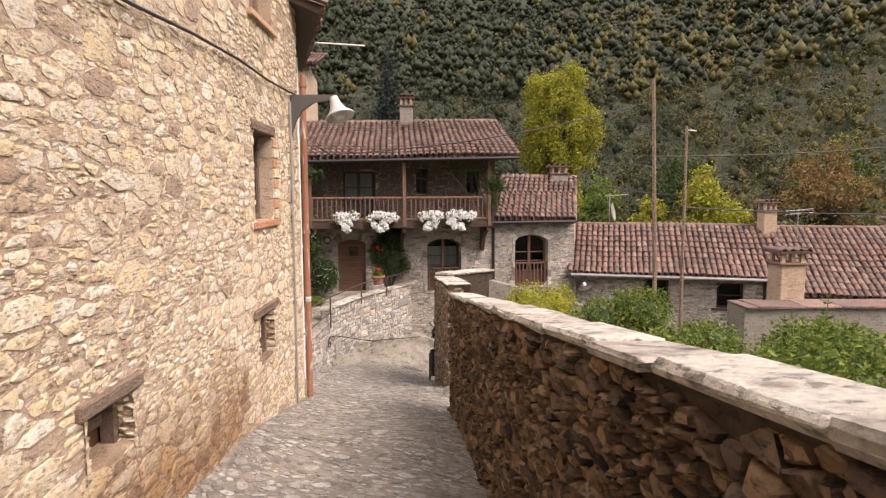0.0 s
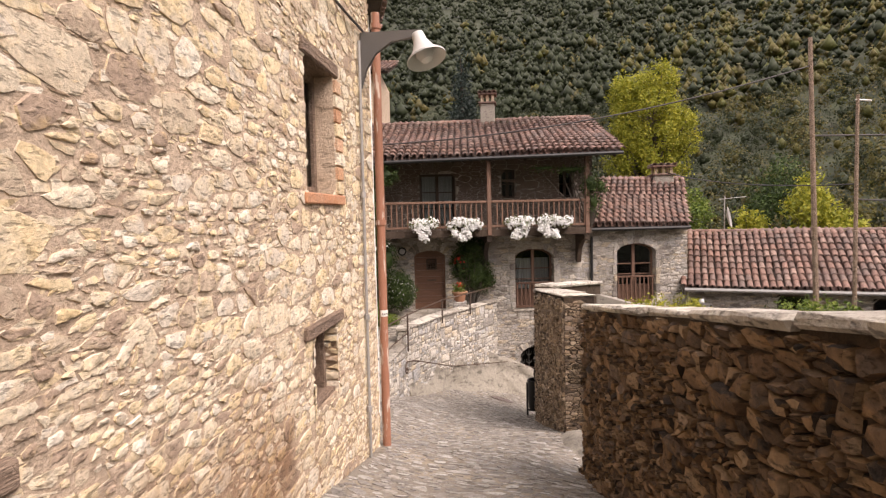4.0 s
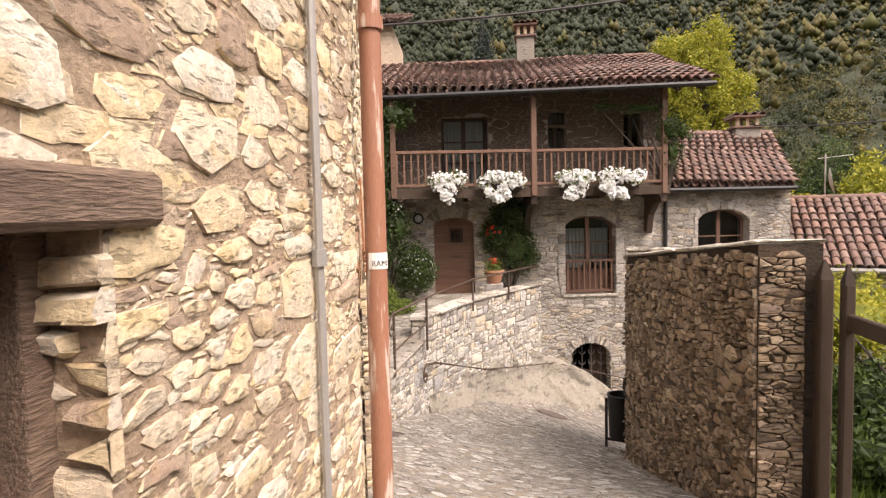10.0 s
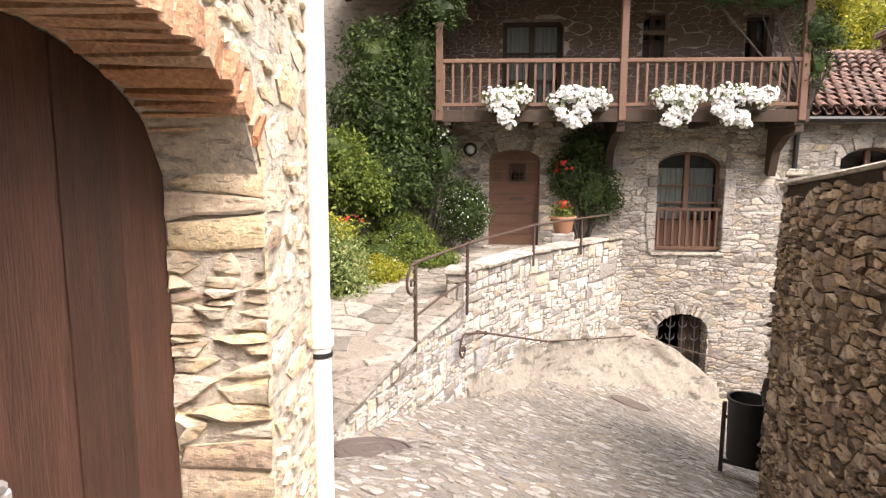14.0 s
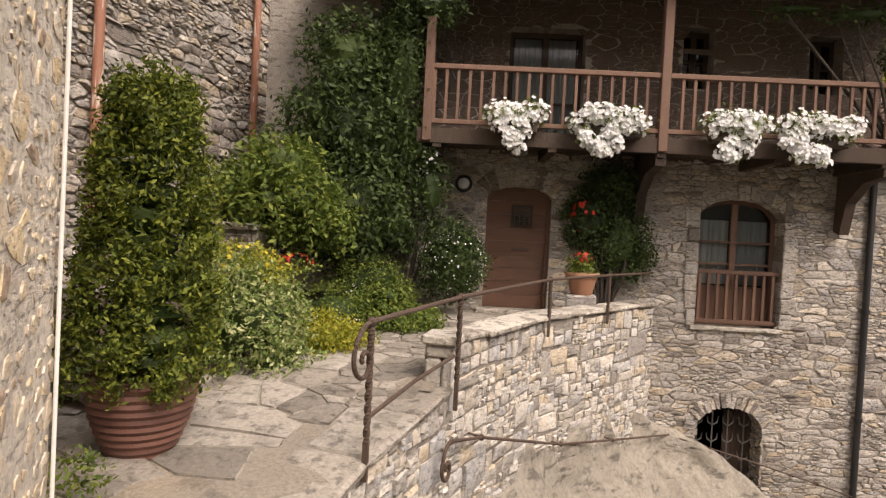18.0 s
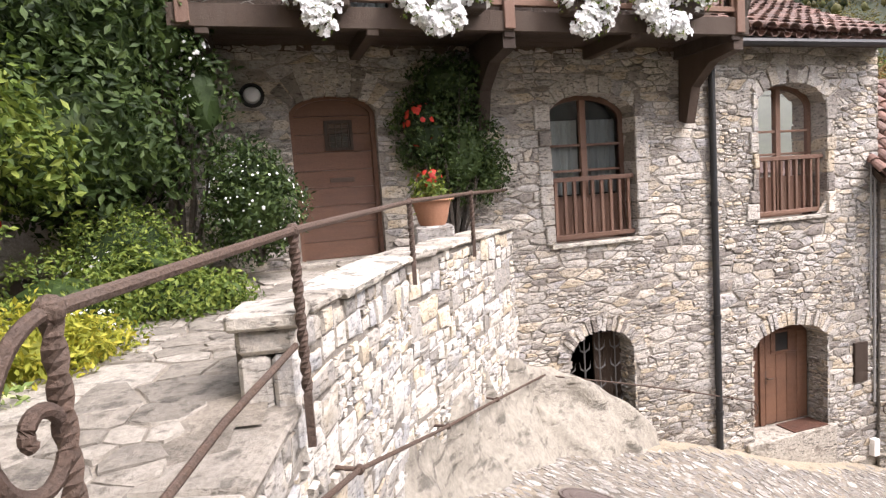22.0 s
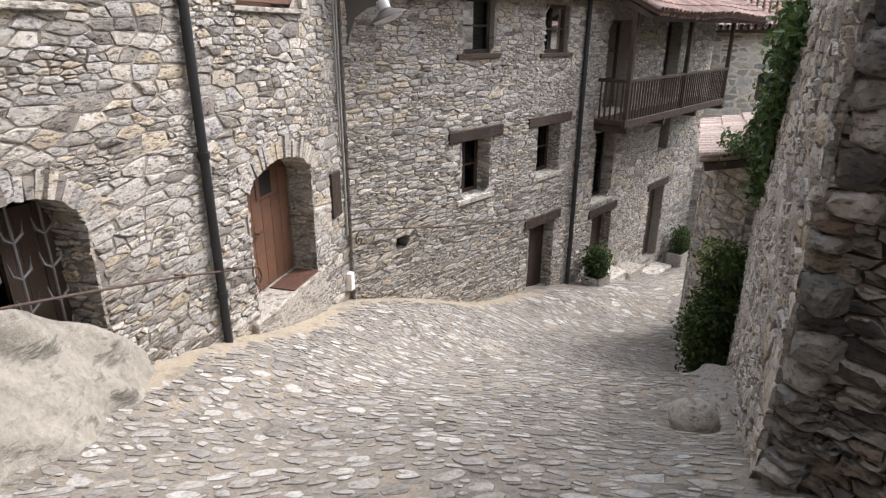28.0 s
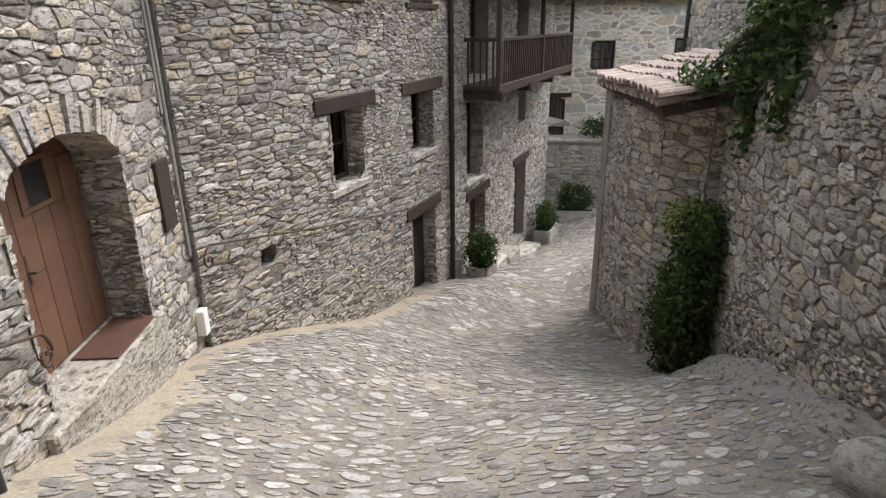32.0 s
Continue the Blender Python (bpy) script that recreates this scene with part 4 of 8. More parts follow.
terrace = sheet("pavement_terrace", terrace_z, -8.2, 13.1, -1.0, 21.2, 0.1, PAVING, "flagstone path climbing to the house door", "path",
                inside=lambda x, y: x < terrace_edge(y) - 0.1 and y < facade_y(x) + 0.05)
RAMP = [(-3.75, 13.2), (-3.52, 14.2), (-3.42, 15.1), (-3.2, 16.45), (-2.62, 18.4), (-1.95, 19.65), (-1.16, 21.16)]
ramp_walls = []
for i, (a, b) in enumerate(zip(RAMP, RAMP[1:])):
    w = Wall(a, b)
    top = [(0, -2.55), (w.length, -2.34)] if i == 0 else [(0, -2.34), (w.length, -2.19)] if i == 1 else [(0, -2.19), (w.length, -2.04)] if i == 2 else -1.68
    ob = slab("wall_ramp", w, -5.2, top, 0.32 if i < 3 else 0.26, MORTAR_GREY, label="pale dry-laid stone retaining wall of the garden path")
    ramp_walls.append((ob, w, top))

# ---- roofs ----


def tile_mesh(name, r0, r1, length, up, thick=0.014, seg=6):
    """A half-round clay tile along +y; up: 1 a cover, -1 a pan."""
    vs, fs = [], []
    for y, r in ((0.0, r0), (length, r1)):
        for rr in (r, r - thick):
            for k in range(seg + 1):
                t = math.pi * k / seg
                vs.append((rr * math.cos(t), y, up * rr * math.sin(t) * 0.85))
    n = seg + 1
    for k in range(seg):
        fs += [(k, k + 1, 2 * n + k + 1, 2 * n + k), (n + k + 1, n + k, 3 * n + k, 3 * n + k + 1), (k + 1, k, n + k, n + k + 1)]
    fs += [(0, 2 * n, 3 * n, n), (n - 1, 2 * n - 1, 4 * n - 1, 3 * n - 1)]
    return vs, fs


def tiled_roof(name, label, eave_a, eave_b, up_vec, seed, parts=0, spacing=0.205, expose=0.34, under=0.10, mat=TILE):
    """A pitched roof: boards below, rows of half-round tiles above, in pans and covers."""
    rng = random.Random(seed)
    a, b, up = Vector(eave_a), Vector(eave_b), Vector(up_vec)
    along = (b - a)
    L, H = along.length, up.length
    dx, dy = along.normalized(), up.normalized()
    nz = dx.cross(dy).normalized()
    if nz.z < 0:
        nz = -nz
    roof = thing(name, label, "roof", kind="structure")
    c = [a - nz * 0.05, b - nz * 0.05, b + up - nz * 0.05, a + up - nz * 0.05]
    vs = [*c, *[q - nz * under for q in c]]
    fs = [(0, 1, 2, 3), (7, 6, 5, 4), (0, 4, 5, 1), (1, 5, 6, 2), (2, 6, 7, 3), (3, 7, 4, 0)]
    deck = new("roof_boards", mesh_of("roof_boards", vs, fs, WOOD_DARK))
    deck.parent = roof
    M = Matrix((dx, dy, nz)).transposed().to_4x4()
    cover, pan = tile_mesh("c", 0.092, 0.07, 0.44, 1), tile_mesh("p", 0.075, 0.09, 0.44, -1)
    single = mesh_of("tile", *cover, mat)
    VS, FS, made = [], [], 0
    cols, rows = int(L / spacing), int(H / expose) + 1
    sp = L / cols
    wave = rng.uniform(0, 9)
    for j in range(rows):
        for i in range(cols + 1):
            for kind in (0, 1):
                if kind == 1 and i == cols:
                    continue
                s = (i + 0.5 * kind) * sp + rng.uniform(-0.012, 0.012)
                t = min(j * expose, H - 0.3) + rng.uniform(-0.02, 0.02) - 0.05
                sag = 0.03 * math.sin(s * 1.3 + wave) + 0.02 * math.sin(t * 2 + wave)
                m = Matrix.Translation(a + dx * s + dy * t + nz * (0.012 + 0.055 * (1 - kind) + sag)) @ M @ pose(0, 0, 0, -3.5 + rng.uniform(-1, 1), rng.uniform(-3, 3), rng.uniform(-2.5, 2.5))
                if kind == 0 and made < parts and j < 7:
                    ob = new("tile", single)
                    ob.parent = roof
                    ob.matrix_world = m
                    made += 1
                else:
                    src = cover if kind == 0 else pan
                    k = len(VS)
                    VS += [m @ Vector(v) for v in src[0]]
                    FS += [tuple(k + q for q in f) for f in src[1]]
    rest = new("tiling", mesh_of("tiling", VS, FS, mat))
    rest.parent = roof
    tagged(rest, kind="stuff")
    # ridge tiles
    bm = bmesh.new()
    k = int(L / 0.4)
    for i in range(k):
        p = a + up + dx * (i * L / k)
        v0, f0 = tile_mesh("r", 0.12, 0.10, 0.46, 1)
        mm = Matrix.Translation(p + nz * 0.03) @ Matrix((-Vector((0, 0, 1)).cross(dx).normalized(), dx, Vector((0, 0, 1)))).transposed().to_4x4()
        bv = [bm.verts.new(mm @ Vector(v)) for v in v0]
        for f in f0:
            bm.faces.new([bv[q] for q in f])
    part("ridge", bm, mat, roof)
    return roof


def back_slope(name, a, b, down_vec, label):
    """The far side of a roof, which no view shows: boards and plain cladding."""
    a, b, d = Vector(a), Vector(b), Vector(down_vec)
    vs = [a, b, b + d, a + d]
    vs += [q - Vector((0, 0, 0.12)) for q in vs]
    ob = new(name, mesh_of(name, vs, [(0, 1, 2, 3), (7, 6, 5, 4), (0, 4, 5, 1), (1, 5, 6, 2), (2, 6, 7, 3), (3, 7, 4, 0)], TILE))
    return tagged(ob, label, "roof", kind="structure")


main_roof = tiled_roof("roof_main", "old reddish-brown clay tile roof of the flower-hung house", (-6.1, 19.19, 2.67), (2.6, 20.45, 2.87), (-0.4, 4.7, 1.65), 5, parts=280)
back_slope("roof_main_back", (-6.5, 23.89, 4.3), (2.2, 25.15, 4.5), (-0.5, 4.5, -1.6), "far slope of the main clay tile roof")
wing_roof = tiled_roof("roof_wing", "clay tile roof of the lower wing", (1.75, 21.45, 0.62), (4.95, 22.1, 0.62), (0.75, 3.7, 1.6), 6, parts=150)
back_slope("roof_wing_back", (2.5, 25.15, 2.2), (5.7, 25.8, 2.2), (0.6, 3.0, -1.3), "far slope of the wing's tile roof")
side_roof = tiled_roof("roof_side", "long clay tile roof of the street house", (4.75, side_y(4.75) - 0.35, -1.38), (12.0, side_y(12.0) - 0.35, -1.38), (0.75, 2.75, 1.62), 7, parts=100)
back_slope("roof_side_back", (5.5, side_y(4.75) + 2.4, 0.24), (12.75, side_y(12.0) + 2.4, 0.24), (0.7, 2.7, -1.6), "far slope of the street house roof")
side_roof2 = tiled_roof("roof_side_far", "clay tile roof reaching out over a timber balcony", (11.6, side_y(11.6) - 1.25, -1.8), (19.4, side_y(19.4) - 1.25, -1.8), (1.0, 3.6, 2.0), 8)
back_slope("roof_side_far_back", (12.6, side_y(11.6) + 2.35, 0.2), (20.4, side_y(19.4) + 2.35, 0.2), (0.7, 2.7, -1.6), "far slope of the balcony house roof")
arch_roof = tiled_roof("roof_arch_house", "clay tile eaves over the arched door", (-1.75, 9.0, 4.35), (-3.0, 13.2, 4.35), (-3.2, -0.9, 1.2), 9)
lane_roof = tiled_roof("roof_lane_house", "clay tile roof of the lane house", (-1.8, -7.2, 6.25), (-1.8, 9.3, 6.25), (-3.6, 0, 1.4), 10)
tower_roof = tiled_roof("roof_tower", "pale weathered tile roof of the round outbuilding", (9.95, 18.0, -3.7), (6.25, 17.72, -3.66), (0.05, -1.45, 0.3), 11, parts=60, mat=TILE_PALE)

# ---- hills ----


def hill_z(x, y):
    az = math.degrees(math.atan2(x, y))
    r = math.hypot(x, y)
    tall = steps([(-60, 150), (-22, 155), (-14, 172), (-6, 212), (20, 208), (34, 222), (60, 210), (100, 150)], az) + 18 * noise.noise((az * 0.09, 3.3, 0))
    s = min(max((r - 48) / 400, 0), 1.3)
    s = s ** 1.15 if s < 1 else 1.0 - 0.3 * (s - 1)
    return -9 + tall * s + 7 * noise.noise((x * 0.012, y * 0.012, 1.5)) * min(1, max(0, (r - 50) / 60))


def land():
    vs, fs = [], []
    radii = [11 * 1.13 ** i for i in range(46)]
    k = 144
    for r in radii:
        for j in range(k):
            t = 2 * math.pi * j / k
            x, y = 4 + r * math.sin(t), 12 + r * math.cos(t)
            z = hill_z(x, y)
            if r < 45:
                # under the village the land falls with the street
                z = lerp(min(-3.0, 2.5 - 0.26 * (y + 8) - 0.3 * max(0, x - 2)) - 1.8, z, min(1, max(0, (r - 22) / 23)))
                z = max(z, -11.5)
            vs.append((x, y, z))
    for i in range(len(radii) - 1):
        for j in range(k):
            a, b = i * k + j, i * k + (j + 1) % k
            fs.append((a, b, b + k, a + k))
    c = len(vs)
    vs.append((4, 12, -5.5))
    fs += [(c, (j + 1) % k, j) for j in range(k)]
    return tagged(new("ground", mesh_of("ground", vs, fs, HILL, smooth=True)), "valley floor and wooded hillside reaching to the horizon", "land", kind="structure")


land()


def far_woods():
    """Tree crowns over the hillside: each a huddle of uneven clumps, with loose sprays on the nearer ones."""
    rng = random.Random(21)
    nr = np.random.default_rng(21)
    bm = bmesh.new()
    bmesh.ops.create_icosphere(bm, subdivisions=1, radius=1.0)
    bm.verts.ensure_lookup_table()
    ball = np.array([v.co for v in bm.verts])
    tris = np.array([[v.index for v in f.verts] for f in bm.faces])
    bm.free()
    # a small eight-sided clump for the crowns far off
    seed = np.array([(math.cos(a), math.sin(a), 0.0) for a in [math.tau * k / 5 for k in range(5)]] + [(0, 0, 1.0), (0, 0, -0.6)])
    seed_tris = np.array([(k, (k + 1) % 5, 5) for k in range(5)] + [((k + 1) % 5, k, 6) for k in range(5)])
    sets = {False: ([], []), True: ([], [])}
    count = {False: 0, True: 0}
    for _ in range(10500):
        az = rng.uniform(-18, 54)
        r = 52 + 480 * rng.random() ** 1.25
        x, y = r * math.sin(radians(az)), r * math.cos(radians(az))
        if r < 95 and 8 < az < 45 and rng.random() < 0.4:
            continue
        z = hill_z(x, y)
        s = rng.uniform(1.0, 2.0) * (1 + 0.0012 * r)
        h = s * rng.uniform(1.0, 1.6)
        warm = rng.random() < steps([(-30, 0.04), (8, 0.08), (20, 0.4), (40, 0.55)], az) * (1.25 if r < 200 else 0.25)
        VS, FS = sets[warm]
        far = r > 120
        if far:
            for _ in range(4):
                c = np.array((x, y, z + h * 0.7)) + nr.uniform(-0.7, 0.7, 3) * np.array((s, s, h * 0.8))
                VS.append(c + seed * np.array((s, s, h)) * nr.uniform(0.34, 0.62) * nr.uniform(0.7, 1.3, (len(seed), 1)))
                FS += (seed_tris + count[warm]).tolist()
                count[warm] += len(seed)
        else:
            VS.append(np.array((x, y, z + h * 0.75)) + ball * np.array((s, s, h)) * 0.34 * nr.uniform(0.7, 1.2, (len(ball), 1)))
            FS += (tris + count[warm]).tolist()
            count[warm] += len(ball)
        # sprays over the crown, turned mostly outwards
        k = 8 if far else 120
        d = nr.normal(0, 1, (k, 3)) + (0, 0, 0.35)
        d /= np.linalg.norm(d, axis=1)[:, None]
        p = np.array((x, y, z + h * 0.8)) + d * np.array((s, s, h)) * nr.uniform(0.8, 1.05, (k, 1))
        nrm = d + nr.normal(0, 0.3, (k, 3))
        a = np.cross(nrm, nr.normal(0, 1, (k, 3)))
        a /= np.linalg.norm(a, axis=1)[:, None]
        b = np.cross(nrm, a)
        q = s * nr.uniform(0.1, 0.2, (k, 1)) * (1.3 if far else 0.55)
        quad = np.stack([p - a * q, p + b * q * 0.7, p + a * q, p - b * q * 0.7], 1).reshape(-1, 3)
        VS.append(quad)
        FS += (np.arange(4 * k).reshape(k, 4) + count[warm]).tolist()
        count[warm] += 4 * k
    for warm, nm, mt, lab in ((True, "autumn_woods", WOODS_WARM, "yellow and russet trees scattered over the hillside"), (False, "far_woods", WOODS, "mixed autumn woodland covering the hillside")):
        VS, FS = sets[warm]
        ob = new(nm, mesh_of(nm, np.concatenate(VS).tolist(), FS, mt, smooth=True))
        tagged(ob, lab, "forest", kind="stuff")


far_woods()

# ---- masonry faces ----
face_stones(wall_lane, W1, -2.0, 5.4, STONE_CREAM, (0.29, 0.16), 0.013, 0.010, holes1, seed=11, low=lane_low, u0=7.5, single=lambda u, v: 11.5 < u < 16.2 and -1.6 < v < 1.4, ragged=0.28, bare=0.03, soft_by=0.2)
face_stones(wall_lane, W1, -2.0, 3.0, STONE_CREAM, (0.13, 0.055), 0.008, 0.0045, holes1, seed=211, low=lane_low, u0=9.5, ragged=0.4, bare=0.35)
face_stones(wall_arch, W2, -2.4, 4.2, STONE_CREAM, (0.2, 0.12), 0.016, 0.014, [H_ARCH], seed=12, single=lambda u, v: v < 1.0, ragged=0.32, bare=0.25, soft_by=0.2)
voussoirs(wall_arch, W2, H_ARCH, BRICK, 26, 0.34, 0.3, seed=4, proud=0.02, name="arch_brick", gap=0.16, plastered=0.5)
face_stones(wall_return, W3, -2.6, 4.2, STONE_CREAM, (0.16, 0.13), 0.022, 0.007, seed=13, single=lambda u, v: v < 0.3, ragged=0.4, bare=0.25, soft_by=0.2)
face_stones(parapet, P1, -1.8, p1_top, STONE_BROWN, (0.16, 0.085), 0.004, 0.05, seed=14, u1=10.2, single=lambda u, v: u < 5.5, ragged=0.34, low=lambda u: ground(0.3, 8.97 - u))
face_stones(wall_gate, P2, -3.4, [(0, -0.52), (3.68, -0.14)], STONE_TAN, (0.16, 0.1), 0.005, 0.036, seed=15, single=lambda u, v: True, ragged=0.22)
gate_end = slab("wall_gate_end", P2E, -3.0, -0.13, 0.3, MORTAR_BROWN, label="squared stone end of the gate wall")
face_stones(gate_end, P2E, -2.2, -0.15, STONE_TAN, (0.18, 0.08), 0.004, 0.02, seed=16, ragged=0.26)
face_stones(wall_bend, P3, -4.7, [(0, -0.66), (2.73, -0.46)], GREY_DARKENED, (0.25, 0.1), 0.003, 0.05, seed=17, single=lambda u, v: v < -1.2, ragged=0.24)
face_stones(wall_garden, R1, -6.6, [(0, -2.95), (1.2, -2.2), (2.2, -1.7), (5.4, -0.8)], STONE_GREY, (0.21, 0.14), 0.006, 0.028, seed=18, single=lambda u, v: u < 3.4, ragged=0.24)
for k, (ob, w) in enumerate(tower_walls):
    face_stones(ob, w, -8.0 if k == 0 else -7.3, -3.68, STONE_GREY, (0.26, 0.12), 0.004, 0.032, seed=190 + k, single=lambda u, v: True, ragged=0.22)
face_stones(wall_main, FA, 0.5, [(0, 2.8), (FSPLIT, 3.08)], PLASTER_EAVES_SHADE, (0.34, 0.15), 0.0, 0.010, fac_holes, seed=321, u0=fu(-4.9), u1=FSPLIT, ragged=0.2)
face_stones(wall_main, FA, -5.6, 0.52, STONE_GREY, (0.28, 0.112), 0.006, 0.017, fac_holes, seed=21, u0=fu(-4.9), u1=FSPLIT, single=lambda u, v: u > fu(-1.2) and v < -1.4, ragged=0.24)
face_stones(wall_wing, FA, -5.9, 0.7, STONE_GREY, (0.29, 0.125), 0.006, 0.021, fac_holes, seed=22, u0=FSPLIT, single=lambda u, v: v < -2.2, ragged=0.24)
side_low = lambda u: ground(4.95 + u * 0.96, side_y(4.95 + u * 0.96))
face_stones(wall_side, SA, -9.2, -1.4, STONE_GREY, (0.27, 0.095), 0.005, 0.027, side_holes, seed=23, u1=8.0, single=lambda u, v: u < 6 and v < -3.5, ragged=0.24, low=side_low)
face_stones(wall_side, SA, -9.2, -1.4, STONE_GREY, (0.36, 0.14), 0.008, 0.024, side_holes, seed=123, u0=8.0, ragged=0.24, low=side_low)
face_stones(wall_tall, LB, -2.5, 9.4, STONE_GREY, (0.32, 0.16), 0.006, 0.045, seed=24, ragged=0.3, u0=3.5, u1=8.5)
for i, (ob, w, top) in enumerate(ramp_walls):
    tp = top if isinstance(top, list) else -1.68
    face_stones(ob, w, -4.4 if i > 2 else -3.6, tp, STONE_WHITE, (0.24, 0.14), 0.007, 0.026, seed=30 + i, single=(lambda u, v: True) if i in (2, 3, 4) else None, ragged=0.2, coursed=True)
# ---- joinery: doors and windows ----


def outline(o, k=14):
    """The edge of an opening from its left foot over the top to its right foot."""
    u0, u1, z0, z1, rise = o
    if rise <= 0:
        return [(u0, z0), (u0, z1), (u1, z1), (u1, z0)]
    pts = [(u0, z0)]
    for i in range(k + 1):
        t = math.pi * (1 - i / k)
        pts.append(((u0 + u1) / 2 + (u1 - u0) / 2 * math.cos(t), z1 - rise + rise * math.sin(t)))
    return pts + [(u1, z0)]


def inset(o, f, foot=None):
    return (o[0] + f, o[1] - f, o[2] + (f if foot is None else foot), o[3] - f, o[4] * (1 - f) if o[4] else 0)


def frame_bm(wall, o, width, w0, w1, foot=True):
    """A frame just inside an opening, between depths w0 and w1."""
    bm = bmesh.new()
    a, b = outline(o), outline(inset(o, width, width if foot else 0.0))
    n = len(a)
    ring = [[bm.verts.new(wall.p(u, z, w)) for u, z in pts] for pts, w in ((a, w1), (b, w1), (b, w0), (a, w0))]
    last = n if foot else n - 1
    for i in range(last):
        j = (i + 1) % n
        for r in range(4):
            s = (r + 1) % 4
            bm.faces.new((ring[r][i], ring[r][j], ring[s][j], ring[s][i]))
    if not foot:
        for i in (0, n - 1):
            bm.faces.new([ring[r][i] for r in range(4)])
    return bm


def width_at(o, z):
    """Left and right edge of an opening at height z."""
    u0, u1, z0, z1, rise = o
    if rise <= 0 or z <= z1 - rise:
        return u0, u1
    s = math.sqrt(max(0.0, 1 - ((z - (z1 - rise)) / rise) ** 2))
    c, h = (u0 + u1) / 2, (u1 - u0) / 2
    return c - h * s, c + h * s


def boards(parent, wall, o, count, w0, w1, mat, upright=True, gap=0.006, name="board"):
    """Planks that fill an opening, each a piece of its own."""
    u0, u1, z0, z1, rise = o
    for i in range(count):
        bm = bmesh.new()
        if upright:
            a, b = lerp(u0, u1, i / count) + gap / 2, lerp(u0, u1, (i + 1) / count) - gap / 2
            tops = [(lerp(a, b, k / 4), arch_z(o, lerp(a, b, k / 4))) for k in range(5)]
            poly = [(a, z0), (b, z0)] + tops[::-1]
        else:
            a, b = lerp(z0, z1, i / count) + gap / 2, lerp(z0, z1, (i + 1) / count) - gap / 2
            ls = [(width_at(o, lerp(a, b, k / 4)), lerp(a, b, k / 4)) for k in range(5)]
            poly = [(e[1], z) for e, z in ls] + [(e[0], z) for e, z in ls[::-1]]
        clean = [q for k, q in enumerate(poly) if math.dist(q, poly[k - 1]) > 0.002]
        d = random.uniform(-0.003, 0.003)
        fr, bk = [bm.verts.new(wall.p(u, z, w1 + d)) for u, z in clean], [bm.verts.new(wall.p(u, z, w0)) for u, z in clean]
        bm.faces.new(fr), bm.faces.new(bk[::-1])
        for k in range(len(clean)):
            bm.faces.new((fr[k], bk[k], bk[(k + 1) % len(clean)], fr[(k + 1) % len(clean)]))
        part(name, bm, mat, parent)


def wbox(wall, u0, u1, z0, z1, w0, w1, bevel=0.004):
    bm = bmesh.new()
    box(bm, u0, w0, z0, u1, w1, z1, bevel=bevel, m=wall.m)
    return bm


def rough_block(wall, u0, u1, z0, z1, w0, w1):
    """A hand-cut stone, no edge of it true."""
    bm = bmesh.new()
    box(bm, u0, w0, z0, u1, w1, z1, bevel=min(0.014, (z1 - z0) * 0.2), jitter=min(0.007, (z1 - z0) * 0.1), m=wall.m)
    return bm


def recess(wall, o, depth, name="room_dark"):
    """A box behind an opening, painted near black to stand for the unlit room."""
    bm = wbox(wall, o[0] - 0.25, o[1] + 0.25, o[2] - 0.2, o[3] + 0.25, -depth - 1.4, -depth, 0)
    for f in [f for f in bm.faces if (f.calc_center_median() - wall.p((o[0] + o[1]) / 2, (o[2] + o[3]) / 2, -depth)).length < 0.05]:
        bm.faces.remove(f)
    ob = new(name, mesh_from(name, bm, INTERIOR_BLACK))
    return tagged(ob, "near-black box painted as the unlit space behind an opening", "room", kind="structure")


def pane_ob(wall, u0, u1, z0, z1, w, parent):
    bm = wbox(wall, u0, u1, z0, z1, w - 0.004, w + 0.004, 0)
    g = part("pane", bm, GLASS, parent)
    return g


